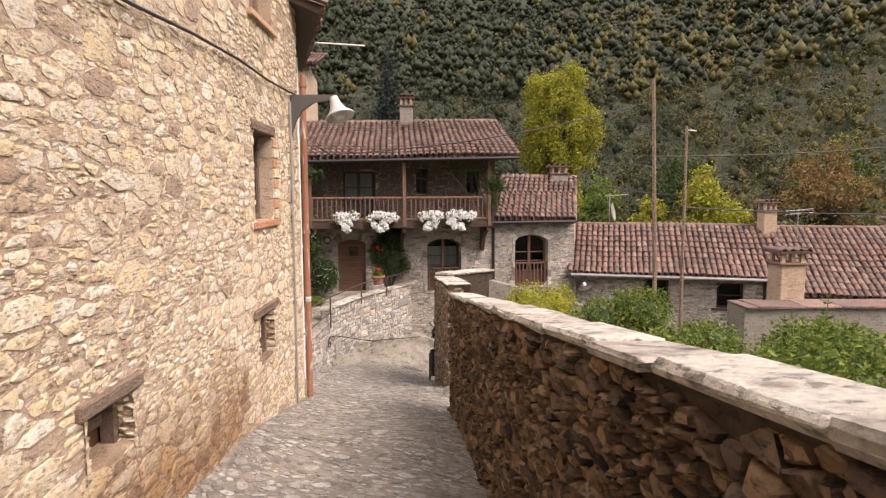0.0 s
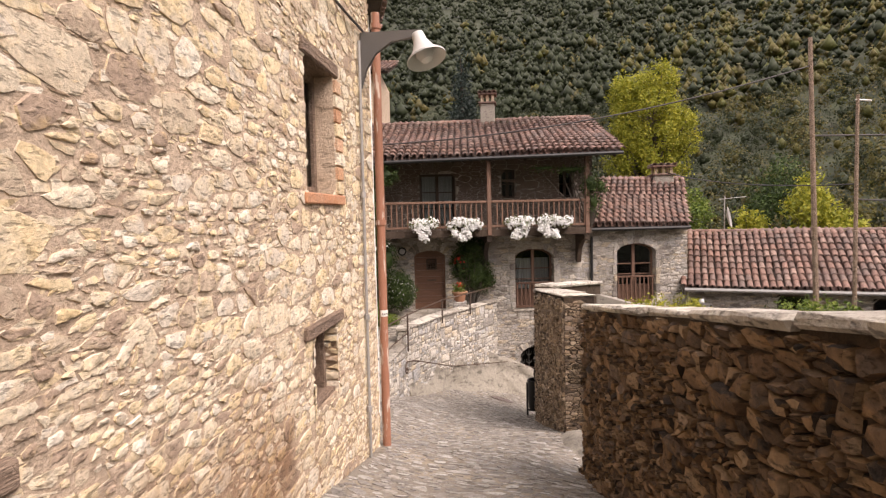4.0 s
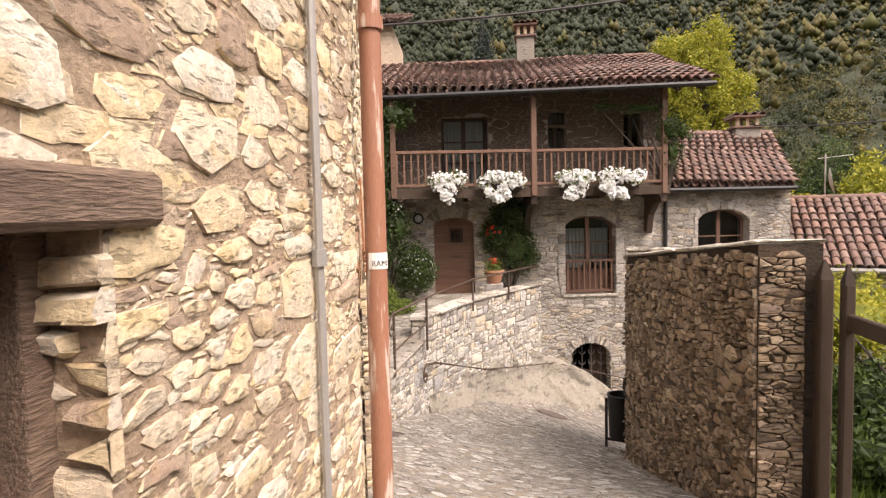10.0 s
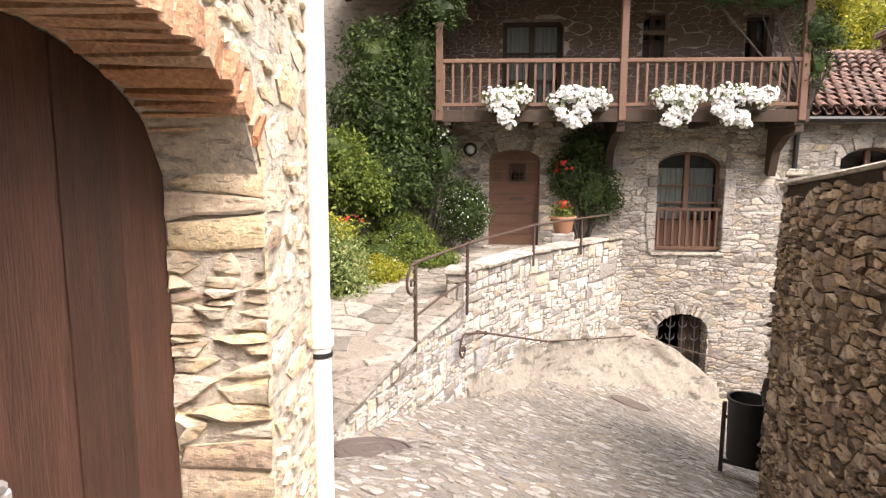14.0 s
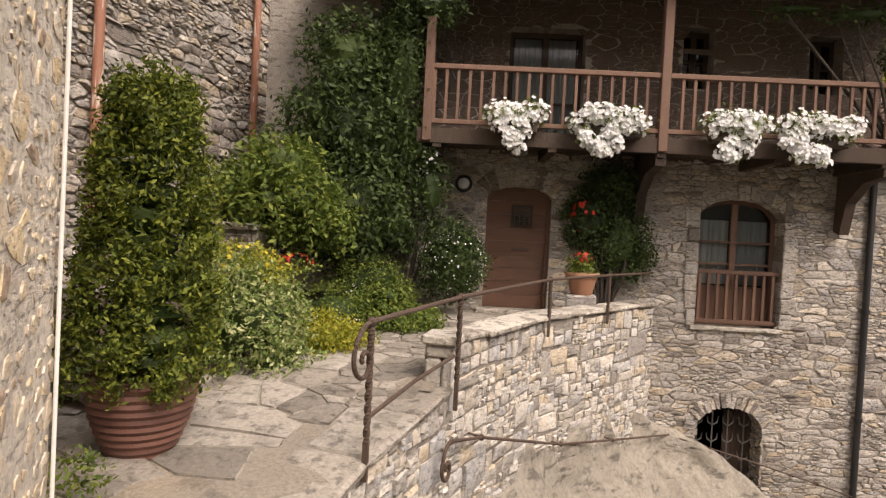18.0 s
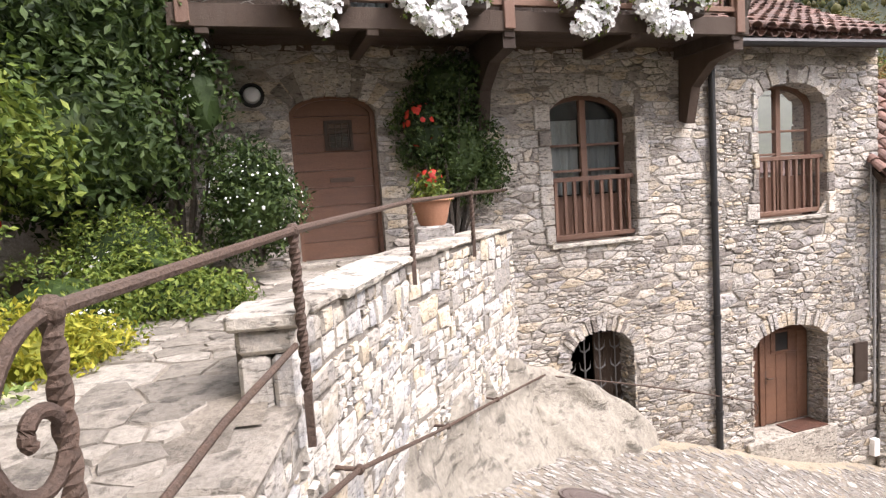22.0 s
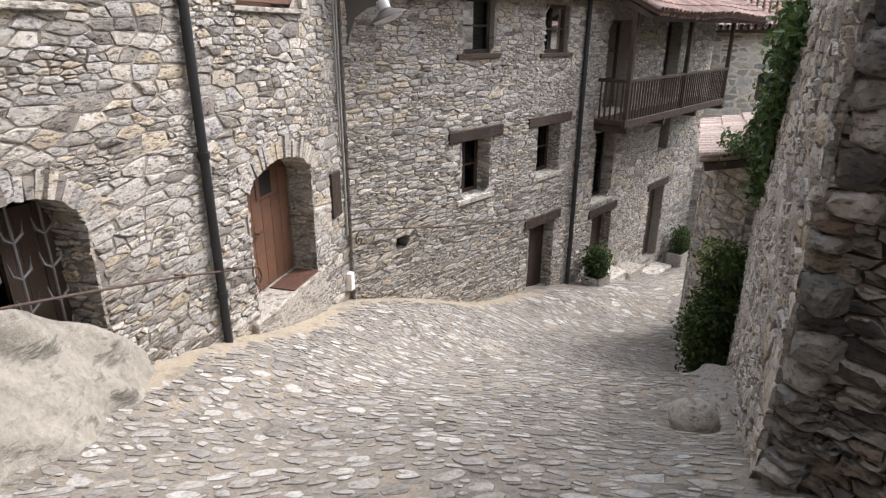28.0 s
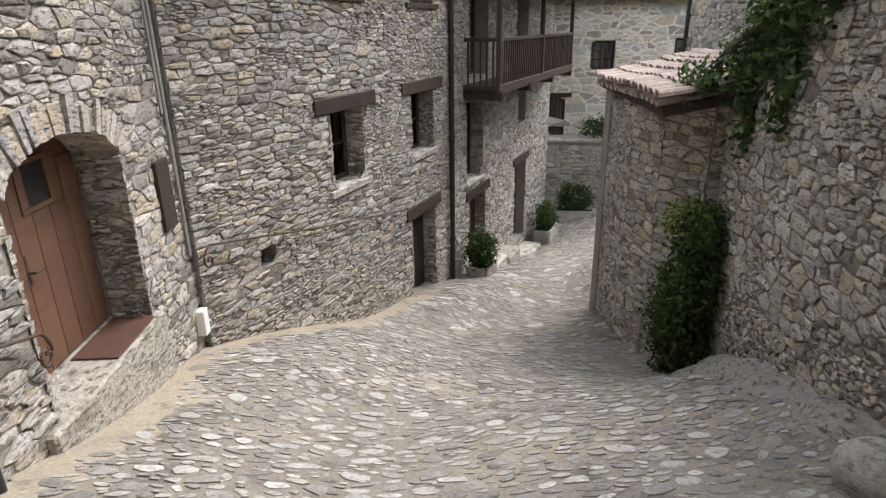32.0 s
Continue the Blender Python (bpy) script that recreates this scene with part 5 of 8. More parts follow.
def casement(name, wall, o, label, depth=0.24, mat=WOOD_RAIL, rail=None, bars=(1, 2), curtain=False, shutter_low=None):
    """A timber window in an opening: frame, mullion, glazing bars, panes, and if asked a wooden guard rail and curtains."""
    win = thing(name, label, "window", kind="structure", at=wall.p((o[0] + o[1]) / 2, o[2], -depth))
    base = win.matrix_world.inverted()

    def add(nm, bm, m, lab=""):
        bm.transform(base)
        return part(nm, bm, m, win, lab)

    add("window_frame", frame_bm(wall, o, 0.07, -depth - 0.06, -depth), mat)
    i = inset(o, 0.07)
    cu = (i[0] + i[1]) / 2
    nx, nz = bars
    if nx > 0:
        add("mullion", wbox(wall, cu - 0.045, cu + 0.045, i[2], arch_z(i, cu) - 0.002, -depth - 0.05, -depth + 0.012), mat)
    low = i[2] if shutter_low is None else shutter_low
    for k in range(1, nz + 1):
        z = lerp(low, i[3] - i[4], k / (nz + 1)) if nz > 0 else 0
        add("glazing_bar", wbox(wall, i[0], i[1], z - 0.016, z + 0.016, -depth - 0.045, -depth - 0.003, 0.002), mat)
    if shutter_low is not None:
        add("window_panel", wbox(wall, i[0], i[1], i[2], shutter_low, -depth - 0.05, -depth - 0.008), mat, "solid lower window panel")
    for s0, s1 in ((i[0], cu), (cu, i[1])):
        zt = min(arch_z(i, s0 + 0.02), arch_z(i, s1 - 0.02))
        bm = bmesh.new()
        poly = [(s0, low), (s1, low)] + [(lerp(s1, s0, k / 6), arch_z(i, lerp(s1, s0, k / 6))) for k in range(7)]
        vs = [bm.verts.new(wall.p(u, z, -depth - 0.03)) for u, z in poly]
        bm.faces.new(vs)
        add("pane", bm, GLASS)
    if curtain:
        for s0, s1 in ((i[0] + 0.02, cu - 0.05), (cu + 0.05, i[1] - 0.02)):
            bm = bmesh.new()
            k = 14
            rows = [[bm.verts.new(wall.p(lerp(s0, s1, q / k), z, -depth - 0.085 + 0.012 * math.sin(q * 2.4))) for q in range(k + 1)] for z in (low + 0.02, i[3] - i[4])]
            for q in range(k):
                bm.faces.new((rows[0][q], rows[0][q + 1], rows[1][q + 1], rows[1][q]))
            add("curtain", bm, CURTAIN, "thin pale curtain")
    if rail:
        zt, n = rail
        add("guard_top", wbox(wall, o[0] + 0.01, o[1] - 0.01, zt - 0.06, zt, -0.10, -0.03), mat)
        add("guard_foot", wbox(wall, o[0] + 0.01, o[1] - 0.01, o[2] + 0.05, o[2] + 0.11, -0.10, -0.03), mat)
        for k in range(n):
            u = lerp(o[0] + 0.08, o[1] - 0.08, k / (n - 1))
            add("baluster", wbox(wall, u - 0.022, u + 0.022, o[2] + 0.11, zt - 0.06, -0.085, -0.045, 0.003), mat)
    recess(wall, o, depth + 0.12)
    return win


def sill(parent_wall, wall, o, mat, out=0.06, thick=0.05, name="window_sill", extra=0.06):
    ob = new(name, mesh_from(name, wbox(wall, o[0] - extra, o[1] + extra, o[2] - thick, o[2] + 0.002, -0.3, out, 0.008), mat))
    ob.parent = parent_wall
    return ob


def lintel(parent_wall, wall, o, mat, out=0.05, thick=0.2, extra=0.25, name="timber_lintel", label="heavy dark timber lintel"):
    ob = new(name, mesh_from(name, wbox(wall, o[0] - extra, o[1] + extra, o[3] - 0.005, o[3] + thick, -0.3, out, 0.015), mat))
    ob.parent = parent_wall
    return tagged(ob, label)


def reveal_stones(owner, wall, o, mat, depth, seed, size=(0.2, 0.085)):
    """Flat stones that line the jambs of an opening."""
    rng = random.Random(seed)
    top = o[3] - o[4] * 0.75
    for side in (0, 1):
        jamb = Wall(wall.p(o[1], 0, -depth).to_2d(), wall.p(o[1], 0, 0.02).to_2d()) if side else Wall(wall.p(o[0], 0, 0.02).to_2d(), wall.p(o[0], 0, -depth).to_2d())
        face_stones(owner, jamb, o[2], top, mat, size, 0.004, 0.03, seed=seed + side, ragged=0.3, single=lambda u, v: True, name="jamb_stone", soft_by=0.18)


# windows and doors of the main house
casement("window_1", FA, O_WINL, "arched brown timber window with wooden guard rail", rail=(-1.1, 9), curtain=True, bars=(1, 2), shutter_low=-1.35)
casement("window_2", FA, O_WINR, "arched brown timber window over the low door", rail=(-1.0, 9), bars=(1, 2), shutter_low=-1.3)
casement("window_3", FA, O_UDOOR, "dark glazed balcony door with tied curtains", mat=WOOD_DARK, curtain=True, bars=(1, 2))
casement("window_4", FA, O_UW1, "small dark window behind the balcony", mat=WOOD_DARK, bars=(1, 1))
casement("window_5", FA, O_UW2, "small dark window behind the balcony", mat=WOOD_DARK, bars=(1, 1))
for o in (O_WINL, O_WINR):
    sill(wall_main if o is O_WINL else wall_wing, FA, o, CAP_STONE)
    # dressed blocks beside the window
    rng = random.Random(int(o[0] * 10))
    for side in (0, 1):
        z = o[2]
        while z < o[3] - 0.25:
            h, w = rng.uniform(0.18, 0.36), rng.uniform(0.09, 0.24)
            a, b = (o[0] - w, o[0] + 0.004) if side == 0 else (o[1] - 0.004, o[1] + w)
            ob = new("quoin_block", mesh_from("quoin_block", rough_block(FA, a, b, z + 0.006, z + h - 0.006, -0.26, rng.uniform(0.03, 0.055)), STONE_GREY))
            ob.parent = wall_main if o is O_WINL else wall_wing
            z += h
    voussoirs(wall_main if o is O_WINL else wall_wing, FA, o, STONE_GREY, 9, 0.2, 0.26, seed=int(o[1]), proud=0.036)
voussoirs(wall_main, FA, O_DOOR, STONE_GREY, 9, 0.3, 0.26, seed=8, proud=0.036)
voussoirs(wall_main, FA, O_CELL, STONE_GREY, 22, 0.17, 0.3, seed=9, proud=0.04)
voussoirs(wall_wing, FA, O_DOOR2, STONE_GREY, 22, 0.2, 0.3, seed=10, proud=0.04)
reveal_stones(wall_main, FA, O_CELL, STONE_GREY, 0.3, 41)
reveal_stones(wall_wing, FA, O_DOOR2, STONE_GREY, 0.32, 42)

front_door = thing("door_1", "arched brown plank door with a small barred window", "door", kind="structure")
boards(front_door, FA, inset(O_DOOR, 0.03, 0.01), 9, -0.20, -0.14, WOOD_DOOR, upright=False)
part("frame", frame_bm(FA, O_DOOR, 0.05, -0.22, -0.10, foot=False), WOOD_DOOR, front_door)
du = (O_DOOR[0] + O_DOOR[1]) / 2 + 0.06
spy = part("spy_frame", frame_bm(FA, (du - 0.16, du + 0.16, -0.62, -0.28, 0), 0.035, -0.15, -0.115), WOOD_DARK, front_door)
part("spy_pane", wbox(FA, du - 0.13, du + 0.13, -0.59, -0.31, -0.14, -0.132, 0), GLASS, spy)
grille = bmesh.new()
for k in range(4):
    tube(grille, [FA.p(du - 0.11 + 0.073 * k, -0.6, -0.122), FA.p(du - 0.11 + 0.073 * k, -0.3, -0.122)], 0.007, 6)
for k in range(3):
    tube(grille, [FA.p(du - 0.13, -0.53 + 0.08 * k, -0.122), FA.p(du + 0.13, -0.53 + 0.08 * k, -0.122)], 0.006, 6)
part("spy_grille", grille, IRON, spy, "black iron grille")
part("letter_slot", wbox(FA, du - 0.14, du + 0.14, -0.98, -0.93, -0.142, -0.125), IRON, front_door)
part("threshold", wbox(FA, O_DOOR[0] - 0.1, O_DOOR[1] + 0.1, -1.93, -1.854, -0.3, 0.2, 0.01), CAP_STONE, front_door)

door2 = thing("door_2", "pair of brown wooden doors in a deep stone arch", "door", kind="structure")
i2 = inset(O_DOOR2, 0.02, 0.02)
cu2 = lerp(i2[0], i2[1], 0.36)
part("door_leaf", wbox(FA, i2[0], cu2 - 0.012, i2[2], -3.72, -0.42, -0.36), WOOD_DOOR, door2, "narrow fixed door leaf")
leaf = part("door_leaf", wbox(FA, cu2 + 0.012, i2[1], i2[2], -3.56, -0.42, -0.35), WOOD_DOOR, door2, "wide brown door leaf with a small window")
for k in range(4):
    a, b = lerp(cu2 + 0.06, i2[1] - 0.02, k / 4), lerp(cu2 + 0.06, i2[1] - 0.02, (k + 1) / 4)
    part("board", wbox(FA, a + 0.003, b - 0.003, i2[2] + 0.01, -4.06 if k in (1, 2) else -3.66 - 0.03 * k, -0.352, -0.336, 0.003), WOOD_DOOR, leaf)
part("pane_frame", frame_bm(FA, (cu2 + 0.17, cu2 + 0.55, -4.05, -3.69, 0), 0.035, -0.35, -0.325), WOOD_DOOR, leaf)
part("leaf_edge", wbox(FA, cu2 - 0.05, cu2 + 0.05, i2[2], -3.6, -0.36, -0.33), WOOD_DOOR, door2)
# Opaque near-black slab; the dark behind the glass is painted on it.
part("leaf_pane", wbox(FA, cu2 + 0.2, cu2 + 0.52, -4.02, -3.72, -0.352, -0.338), INTERIOR_BLACK, leaf, "small pane painted near black")
hnd = bmesh.new()
tube(hnd, [FA.p(cu2 + 0.07, -4.42, -0.33), FA.p(cu2 + 0.07, -4.42, -0.28), FA.p(cu2 + 0.16, -4.42, -0.28)], 0.011, 6)
box(hnd, cu2 + 0.05, -0.346, -4.52, cu2 + 0.09, -0.336, -4.3, m=FA.m)
part("door_handle", hnd, IRON, leaf)
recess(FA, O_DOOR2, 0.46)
step2 = new("door_step", mesh_from("door_step", wbox(FA, O_DOOR2[0] - 0.15, O_DOOR2[1] + 0.1, -6.0, -5.19, -0.6, 0.08, 0.02), CAP_STONE))
tagged(step2, "stone step before the arched street door", "step", kind="structure")
mat2 = tagged(new("door_mat", mesh_from("door_mat", wbox(FA, O_DOOR2[0] + 0.75, O_DOOR2[1] - 0.06, -5.188, -5.172, -0.3, 0.05, 0.005), WOOD_OLD)), "dark brown door mat on a stone step", "mat")

cell = thing("window_cell", "low arched cellar opening behind a plant-shaped iron grille", "window", kind="structure")
for k, u in enumerate((0.1, 0.33, 0.56, 0.8)):
    uu = lerp(O_CELL[0], O_CELL[1], u)
    bm = bmesh.new()
    tube(bm, [FA.p(uu, O_CELL[2], -0.16), FA.p(uu, arch_z(O_CELL, uu) + 0.05, -0.16)], 0.011, 6)
    for q in range(4):
        z = O_CELL[2] + 0.45 + 0.26 * q
        for sgn in (-1, 1):
            tube(bm, [FA.p(uu, z, -0.16), FA.p(uu + sgn * 0.07, z + 0.05, -0.15), FA.p(uu + sgn * 0.085, z + 0.14, -0.15)], [0.01, 0.012, 0.004], 5)
    part("grille_bar", bm, LAMP_GREY, cell)
boards(cell, FA, (lerp(O_CELL[0], O_CELL[1], 0.55), O_CELL[1] - 0.01, O_CELL[2], O_CELL[3] - 0.14, 0), 3, -0.33, -0.29, WOOD_DARK)
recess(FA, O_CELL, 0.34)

# windows and doors of the street house
for k, (o, bars) in enumerate(((S_W1, (1, 1)), (S_W2, (1, 1)), (S_U1, (0, 1)), (S_U2, (0, 1)), (S_W3, (1, 1)), (S_BD1, (1, 2)), (S_BD2, (1, 2)), (S_W5, (1, 1)))):
    casement("window_side", SA, o, "dark timber window in the grey street house", mat=WOOD_DARK, bars=bars, depth=0.1 if o[2] > -3.4 else 0.3)
for o in (S_W1, S_W2):
    lintel(wall_side, SA, o, WOOD_DARK, thick=0.2, extra=0.34)
    sill(wall_side, SA, o, CAP_STONE, extra=0.1, thick=0.09)
for o in (S_U1, S_U2):
    sill(wall_side, SA, o, WOOD_DARK, extra=0.16, thick=0.08, name="timber_sill")
sill(wall_side, SA, S_W3, CAP_STONE, extra=0.02, thick=0.07)
for o in (S_D1, S_D2, S_D3):
    lintel(wall_side, SA, o, WOOD_DARK, thick=0.22, extra=0.2)
    d = thing("door_side", "dark weathered plank door in the street house", "door", kind="structure")
    boards(d, SA, inset(o, 0.02, 0.0), 5, -0.3, -0.25, WOOD_DARK)
    bm = bmesh.new()
    lathe(bm, [(0.0, 0.0), (0.02, 0.0), (0.024, 0.02), (0.0, 0.03)], 8, Matrix.Translation(SA.p(o[0] + 0.12, o[2] + 0.95, -0.25)) @ pose(0, 0, 0, 90, 0, -15))
    part("door_knob", bm, IRON, d)
recess(SA, S_VENT, 0.2)
for o in (S_W1, S_W2, S_W3, S_D1, S_D2):
    reveal_stones(wall_side, SA, o, STONE_GREY, 0.28, int(o[0] * 7))

# lane house openings
lintel(wall_lane, W1, (10.36, 11.08, 0, 0.27, 0), WOOD_GREY, 0.045, 0.1, 0.02, label="weathered timber lintel in a cream stone wall")
lintel(wall_lane, W1, (13.78, 14.74, 0, 0.14, 0), WOOD_GREY, 0.045, 0.1, 0.02, label="weathered timber lintel in a cream stone wall")
lintel(wall_lane, W1, (13.97, 14.76, 0, 2.33, 0), WOOD_GREY, 0.03, 0.12, 0.1, label="weathered timber lintel in a cream stone wall")
for o, n in ((H_LOW1, 3), (H_LOW2, 2)):
    sh = thing("shutter", "old brown plank shutter inside a small wall opening", "shutter", at=(0, 0, 0))
    boards(sh, W1, o, n, -0.26, -0.22, WOOD_DOOR)
    part("cross_bar", wbox(W1, o[0] + 0.02, o[1] - 0.02, o[2] + 0.14, o[2] + 0.21, -0.22, -0.18), WOOD_GREY, sh, "weathered diagonal batten")
    part("post", wbox(W1, o[1] - 0.07, o[1] - 0.002, o[2], o[3] - 0.004, -0.2, -0.1), WOOD_GREY, sh)
    reveal_stones(wall_lane, W1, o, STONE_CREAM, 0.2, int(o[0] * 9))
part("sill_board", wbox(W1, H_LOW2[0], H_LOW2[1], H_LOW2[2] - 0.0, H_LOW2[2] + 0.04, -0.24, -0.02), WOOD_GREY, sh)
casement("window_lane", W1, H_UP, "narrow grey-framed window with a brick jamb", mat=WOOD_GREY, bars=(1, 0), depth=0.17, curtain=True)
casement("window_lane", W1, H_UP2, "upper window of the cream stone house", mat=WOOD_GREY, bars=(1, 1), depth=0.15)
sill(wall_lane, W1, H_UP2, BRICK, extra=0.1, thick=0.07)
for k in range(8):
    z = H_UP[2] + k * 0.13
    ob = new("brick", mesh_from("brick", wbox(W1, H_UP[1] + 0.003, H_UP[1] + random.uniform(0.16, 0.25), z + 0.008, z + 0.12, -0.16, 0.03, 0.006), BRICK if k % 2 else STONE_CREAM))
    ob.parent = wall_lane
part_sill = new("brick_sill", mesh_from("brick_sill", wbox(W1, H_UP[0] - 0.1, H_UP[1] + 0.2, H_UP[2] - 0.09, H_UP[2] - 0.002, -0.2, 0.035, 0.01), BRICK))
part_sill.parent = wall_lane

arch_door = thing("door_arch", "dark brown plank door deep in a brick-arched opening", "door", kind="structure")
boards(arch_door, W2, inset(H_ARCH, 0.01, 0.0), 6, -0.36, -0.31, WOOD_OLD)
part("pull_ring", tube(bmesh.new(), [W2.p(1.02 + 0.05 * math.cos(a), -1.03 + 0.04 * math.sin(a), -0.29) for a in [radians(150 - 20 * k) for k in range(15)]], 0.014, 6), PIPE_GREY, arch_door, "worn grey metal pull hook")
reveal_stones(wall_arch, W2, H_ARCH, STONE_CREAM, 0.31, 77, (0.34, 0.11))
arch_step = new("door_step", mesh_from("door_step", wbox(W2, 0.1, 1.9, -2.9, -1.98, -0.5, 0.1, 0.02), CAP_STONE))
tagged(arch_step, "worn stone step under the arched door", "step", kind="structure")

# ---- pipes, cables and lamp on the lane house ----


def pipe(name, label, pts, r, mat, collars=(), sides=12, category="pipe"):
    ob = thing(name, label, category)
    part("tube", tube(bmesh.new(), pts, r, sides), mat, ob)
    smooth(ob.children[0])
    for c in collars:
        bm = bmesh.new()
        lathe(bm, [(r, -0.03), (r + 0.012, -0.03), (r + 0.012, 0.03), (r, 0.03)], sides, Matrix.Translation(c))
        part("collar", bm, mat, ob)
    return ob


brown_pipe = pipe("downpipe", "brown painted rain downpipe with peeling paint and painted-in highlight", [(-2.15, 9.34, 3.4), (-2.15, 9.34, -1.78)], 0.05, COPPER, [(-2.15, 9.34, z) for z in (3.25, 1.0)], 16)
plate = part("label_plate", bmesh.new(), PIPE_WHITE, brown_pipe, "white label with dark lettering")
bm = bmesh.new()
for rr, z0, z1 in ((0.0525, -0.105, -0.03),):
    ring = []
    for k in range(9):
        t = radians(-160 + 20 * k)
        ring.append([bm.verts.new((-2.15 + rr * math.cos(t + 0.75), 9.34 + rr * math.sin(t + 0.75), z)) for z in (z0, z1)])
    for q, w in zip(ring, ring[1:]):
        bm.faces.new((q[0], w[0], w[1], q[1]))
bm.to_mesh(plate.data)
bm.free()
txt = bpy.data.curves.new("label_text", "FONT")
txt.body, txt.size, txt.extrude, txt.align_x = "RAMI", 0.036, 0.0005, "CENTER"
lt = new("label_text", txt)
lt.matrix_world = pose(-2.1205, 9.2958, -0.09, 90, 0, 34)
dg = bpy.context.evaluated_depsgraph_get()
lm = bpy.data.meshes.new_from_object(lt.evaluated_get(dg))
lm.materials.append(CABLE)
mw = lt.matrix_world.copy()
bpy.data.objects.remove(lt)
lt2 = new("lettering", lm)
lt2.parent = plate
lt2.matrix_world = mw
pipe("conduit", "thin grey metal conduit on a stone wall", [(-2.18, 8.67, 2.9), (-2.18, 8.67, -1.6)], 0.016, PIPE_GREY, [(-2.18, 8.67, z) for z in (1.3, 0.0, -1.0)], 8)
pipe("white_downpipe", "white plastic downpipe at the house corner", [(-2.845, 11.785, 4.2), (-2.845, 11.785, -2.3)], 0.05, PIPE_WHITE, [(-2.845, 11.785, z) for z in (0.55, -1.15)], 14)
bm = bmesh.new()
lathe(bm, [(0.052, -0.012), (0.056, -0.012), (0.056, 0.012), (0.052, 0.012)], 14, Matrix.Translation((-2.845, 11.785, -1.22)))
part("clamp", bm, BLACK_METAL, bpy.data.objects["white_downpipe"])

pipe("return_conduit", "thin pale conduit down a plastered house corner", [W3.p(W3.length - 0.06, 4.0, 0.03), W3.p(W3.length - 0.06, -2.5, 0.03)], 0.009, PIPE_WHITE, [W3.p(W3.length - 0.06, z, 0.03) for z in (1.2,)], 8)


def sag_cable(name, a, b, drop, r=0.017, label="thin dark overhead cable strung between poles"):
    a, b = Vector(a), Vector(b)
    pts = [a.lerp(b, k / 16) - Vector((0, 0, drop * 4 * (k / 16) * (1 - k / 16))) for k in range(17)]
    ob = new(name, mesh_from(name, tube(bmesh.new(), pts, r, 6), CABLE))
    return tagged(ob, label, "cable")


wall_cable = bmesh.new()
tube(wall_cable, [(-2.04 - 0.0145 * y, y, z + 0.025 * math.sin(y * 3)) for y, z in ((1.0, 2.8), (2.5, 2.83), (3.3, 2.85), (4.2, 2.88), (5.2, 2.95), (6.4, 2.99), (7.5, 3.0), (8.3, 3.02), (9.2, 3.04))], 0.014, 6)
tagged(new("wall_cable", mesh_from("wall_cable", wall_cable, CABLE)), "dark cables sagging along a cream stone wall", "cable")
wall_lamp = thing("wall_lamp", "grey bracket street lamp with a white bell shade", "lamp", at=(-2.2, 8.82, 2.99))
bm = bmesh.new()
prof = [(0.0, 0.03), (0.0, -0.55), (0.06, -0.36), (0.16, -0.2), (0.34, -0.08), (0.62, -0.04), (0.62, 0.03)]
for side in (-0.03, 0.03):
    vs = [bm.verts.new((x, side, z)) for x, z in prof]
    bm.faces.new(vs if side > 0 else vs[::-1])
bm.verts.ensure_lookup_table()
k = len(prof)
for q in range(k):
    bm.faces.new((bm.verts[q], bm.verts[(q + 1) % k], bm.verts[k + (q + 1) % k], bm.verts[k + q]))
part("bracket", bm, LAMP_GREY, wall_lamp)
tilt = Matrix.Translation((0.62, 0, -0.02)) @ pose(0, 0, 0, -14, -20, 0) @ Matrix.Scale(1.25, 4)
bm = bmesh.new()
lathe(bm, [(0.0, 0.02), (0.05, 0.01), (0.06, -0.06), (0.075, -0.1), (0.1, -0.16), (0.17, -0.23), (0.17, -0.245), (0.09, -0.17), (0.0, -0.12)], 20, tilt)
lamp_shade = smooth(part("shade", bm, LAMP_WHITE, wall_lamp, "white enamel bell shade"))
bm = bmesh.new()
lathe(bm, [(0.0, -0.1), (0.06, -0.13), (0.08, -0.19), (0.05, -0.25), (0.0, -0.27)], 14, tilt)
smooth(part("bulb_cover", bm, LAMP_WHITE, lamp_shade, "frosted glass bulb cover"))
antenna = bmesh.new()
tube(antenna, [(-2.0, 9.6, 3.95), (-1.25, 9.9, 3.97)], 0.012, 6)
tagged(new("eave_rod", mesh_from("eave_rod", antenna, PIPE_WHITE)), "pale metal rod jutting from the eaves", "rod")

# ---- copings ----


def coping(owner, wall, top, out, back, thick, mat, seed, length=(0.5, 1.0), name="coping_stone", u0=0.0, u1=None):
    rng = random.Random(seed)
    u1 = wall.length if u1 is None else u1
    tops = top if isinstance(top, (list, tuple)) else [(0, top), (wall.length, top)]
    u = u0
    while u < u1 - 0.05:
        e = min(u1, u + rng.uniform(*length))
        bm = bmesh.new()
        box(bm, u + 0.004, -back - rng.uniform(0, 0.03), 0, e - 0.004, out + rng.uniform(-0.02, 0.02), thick * rng.uniform(0.85, 1.15), bevel=0.018, jitter=0.009)
        z0, z1 = steps(tops, u), steps(tops, e)
        for v in bm.verts:
            f = (v.co.x - u) / (e - u)
            v.co.z += lerp(z0, z1, f)
            v.co = wall.m @ v.co
        ob = new(name, mesh_from(name, bm, mat))
        ob.parent = owner
        u = e


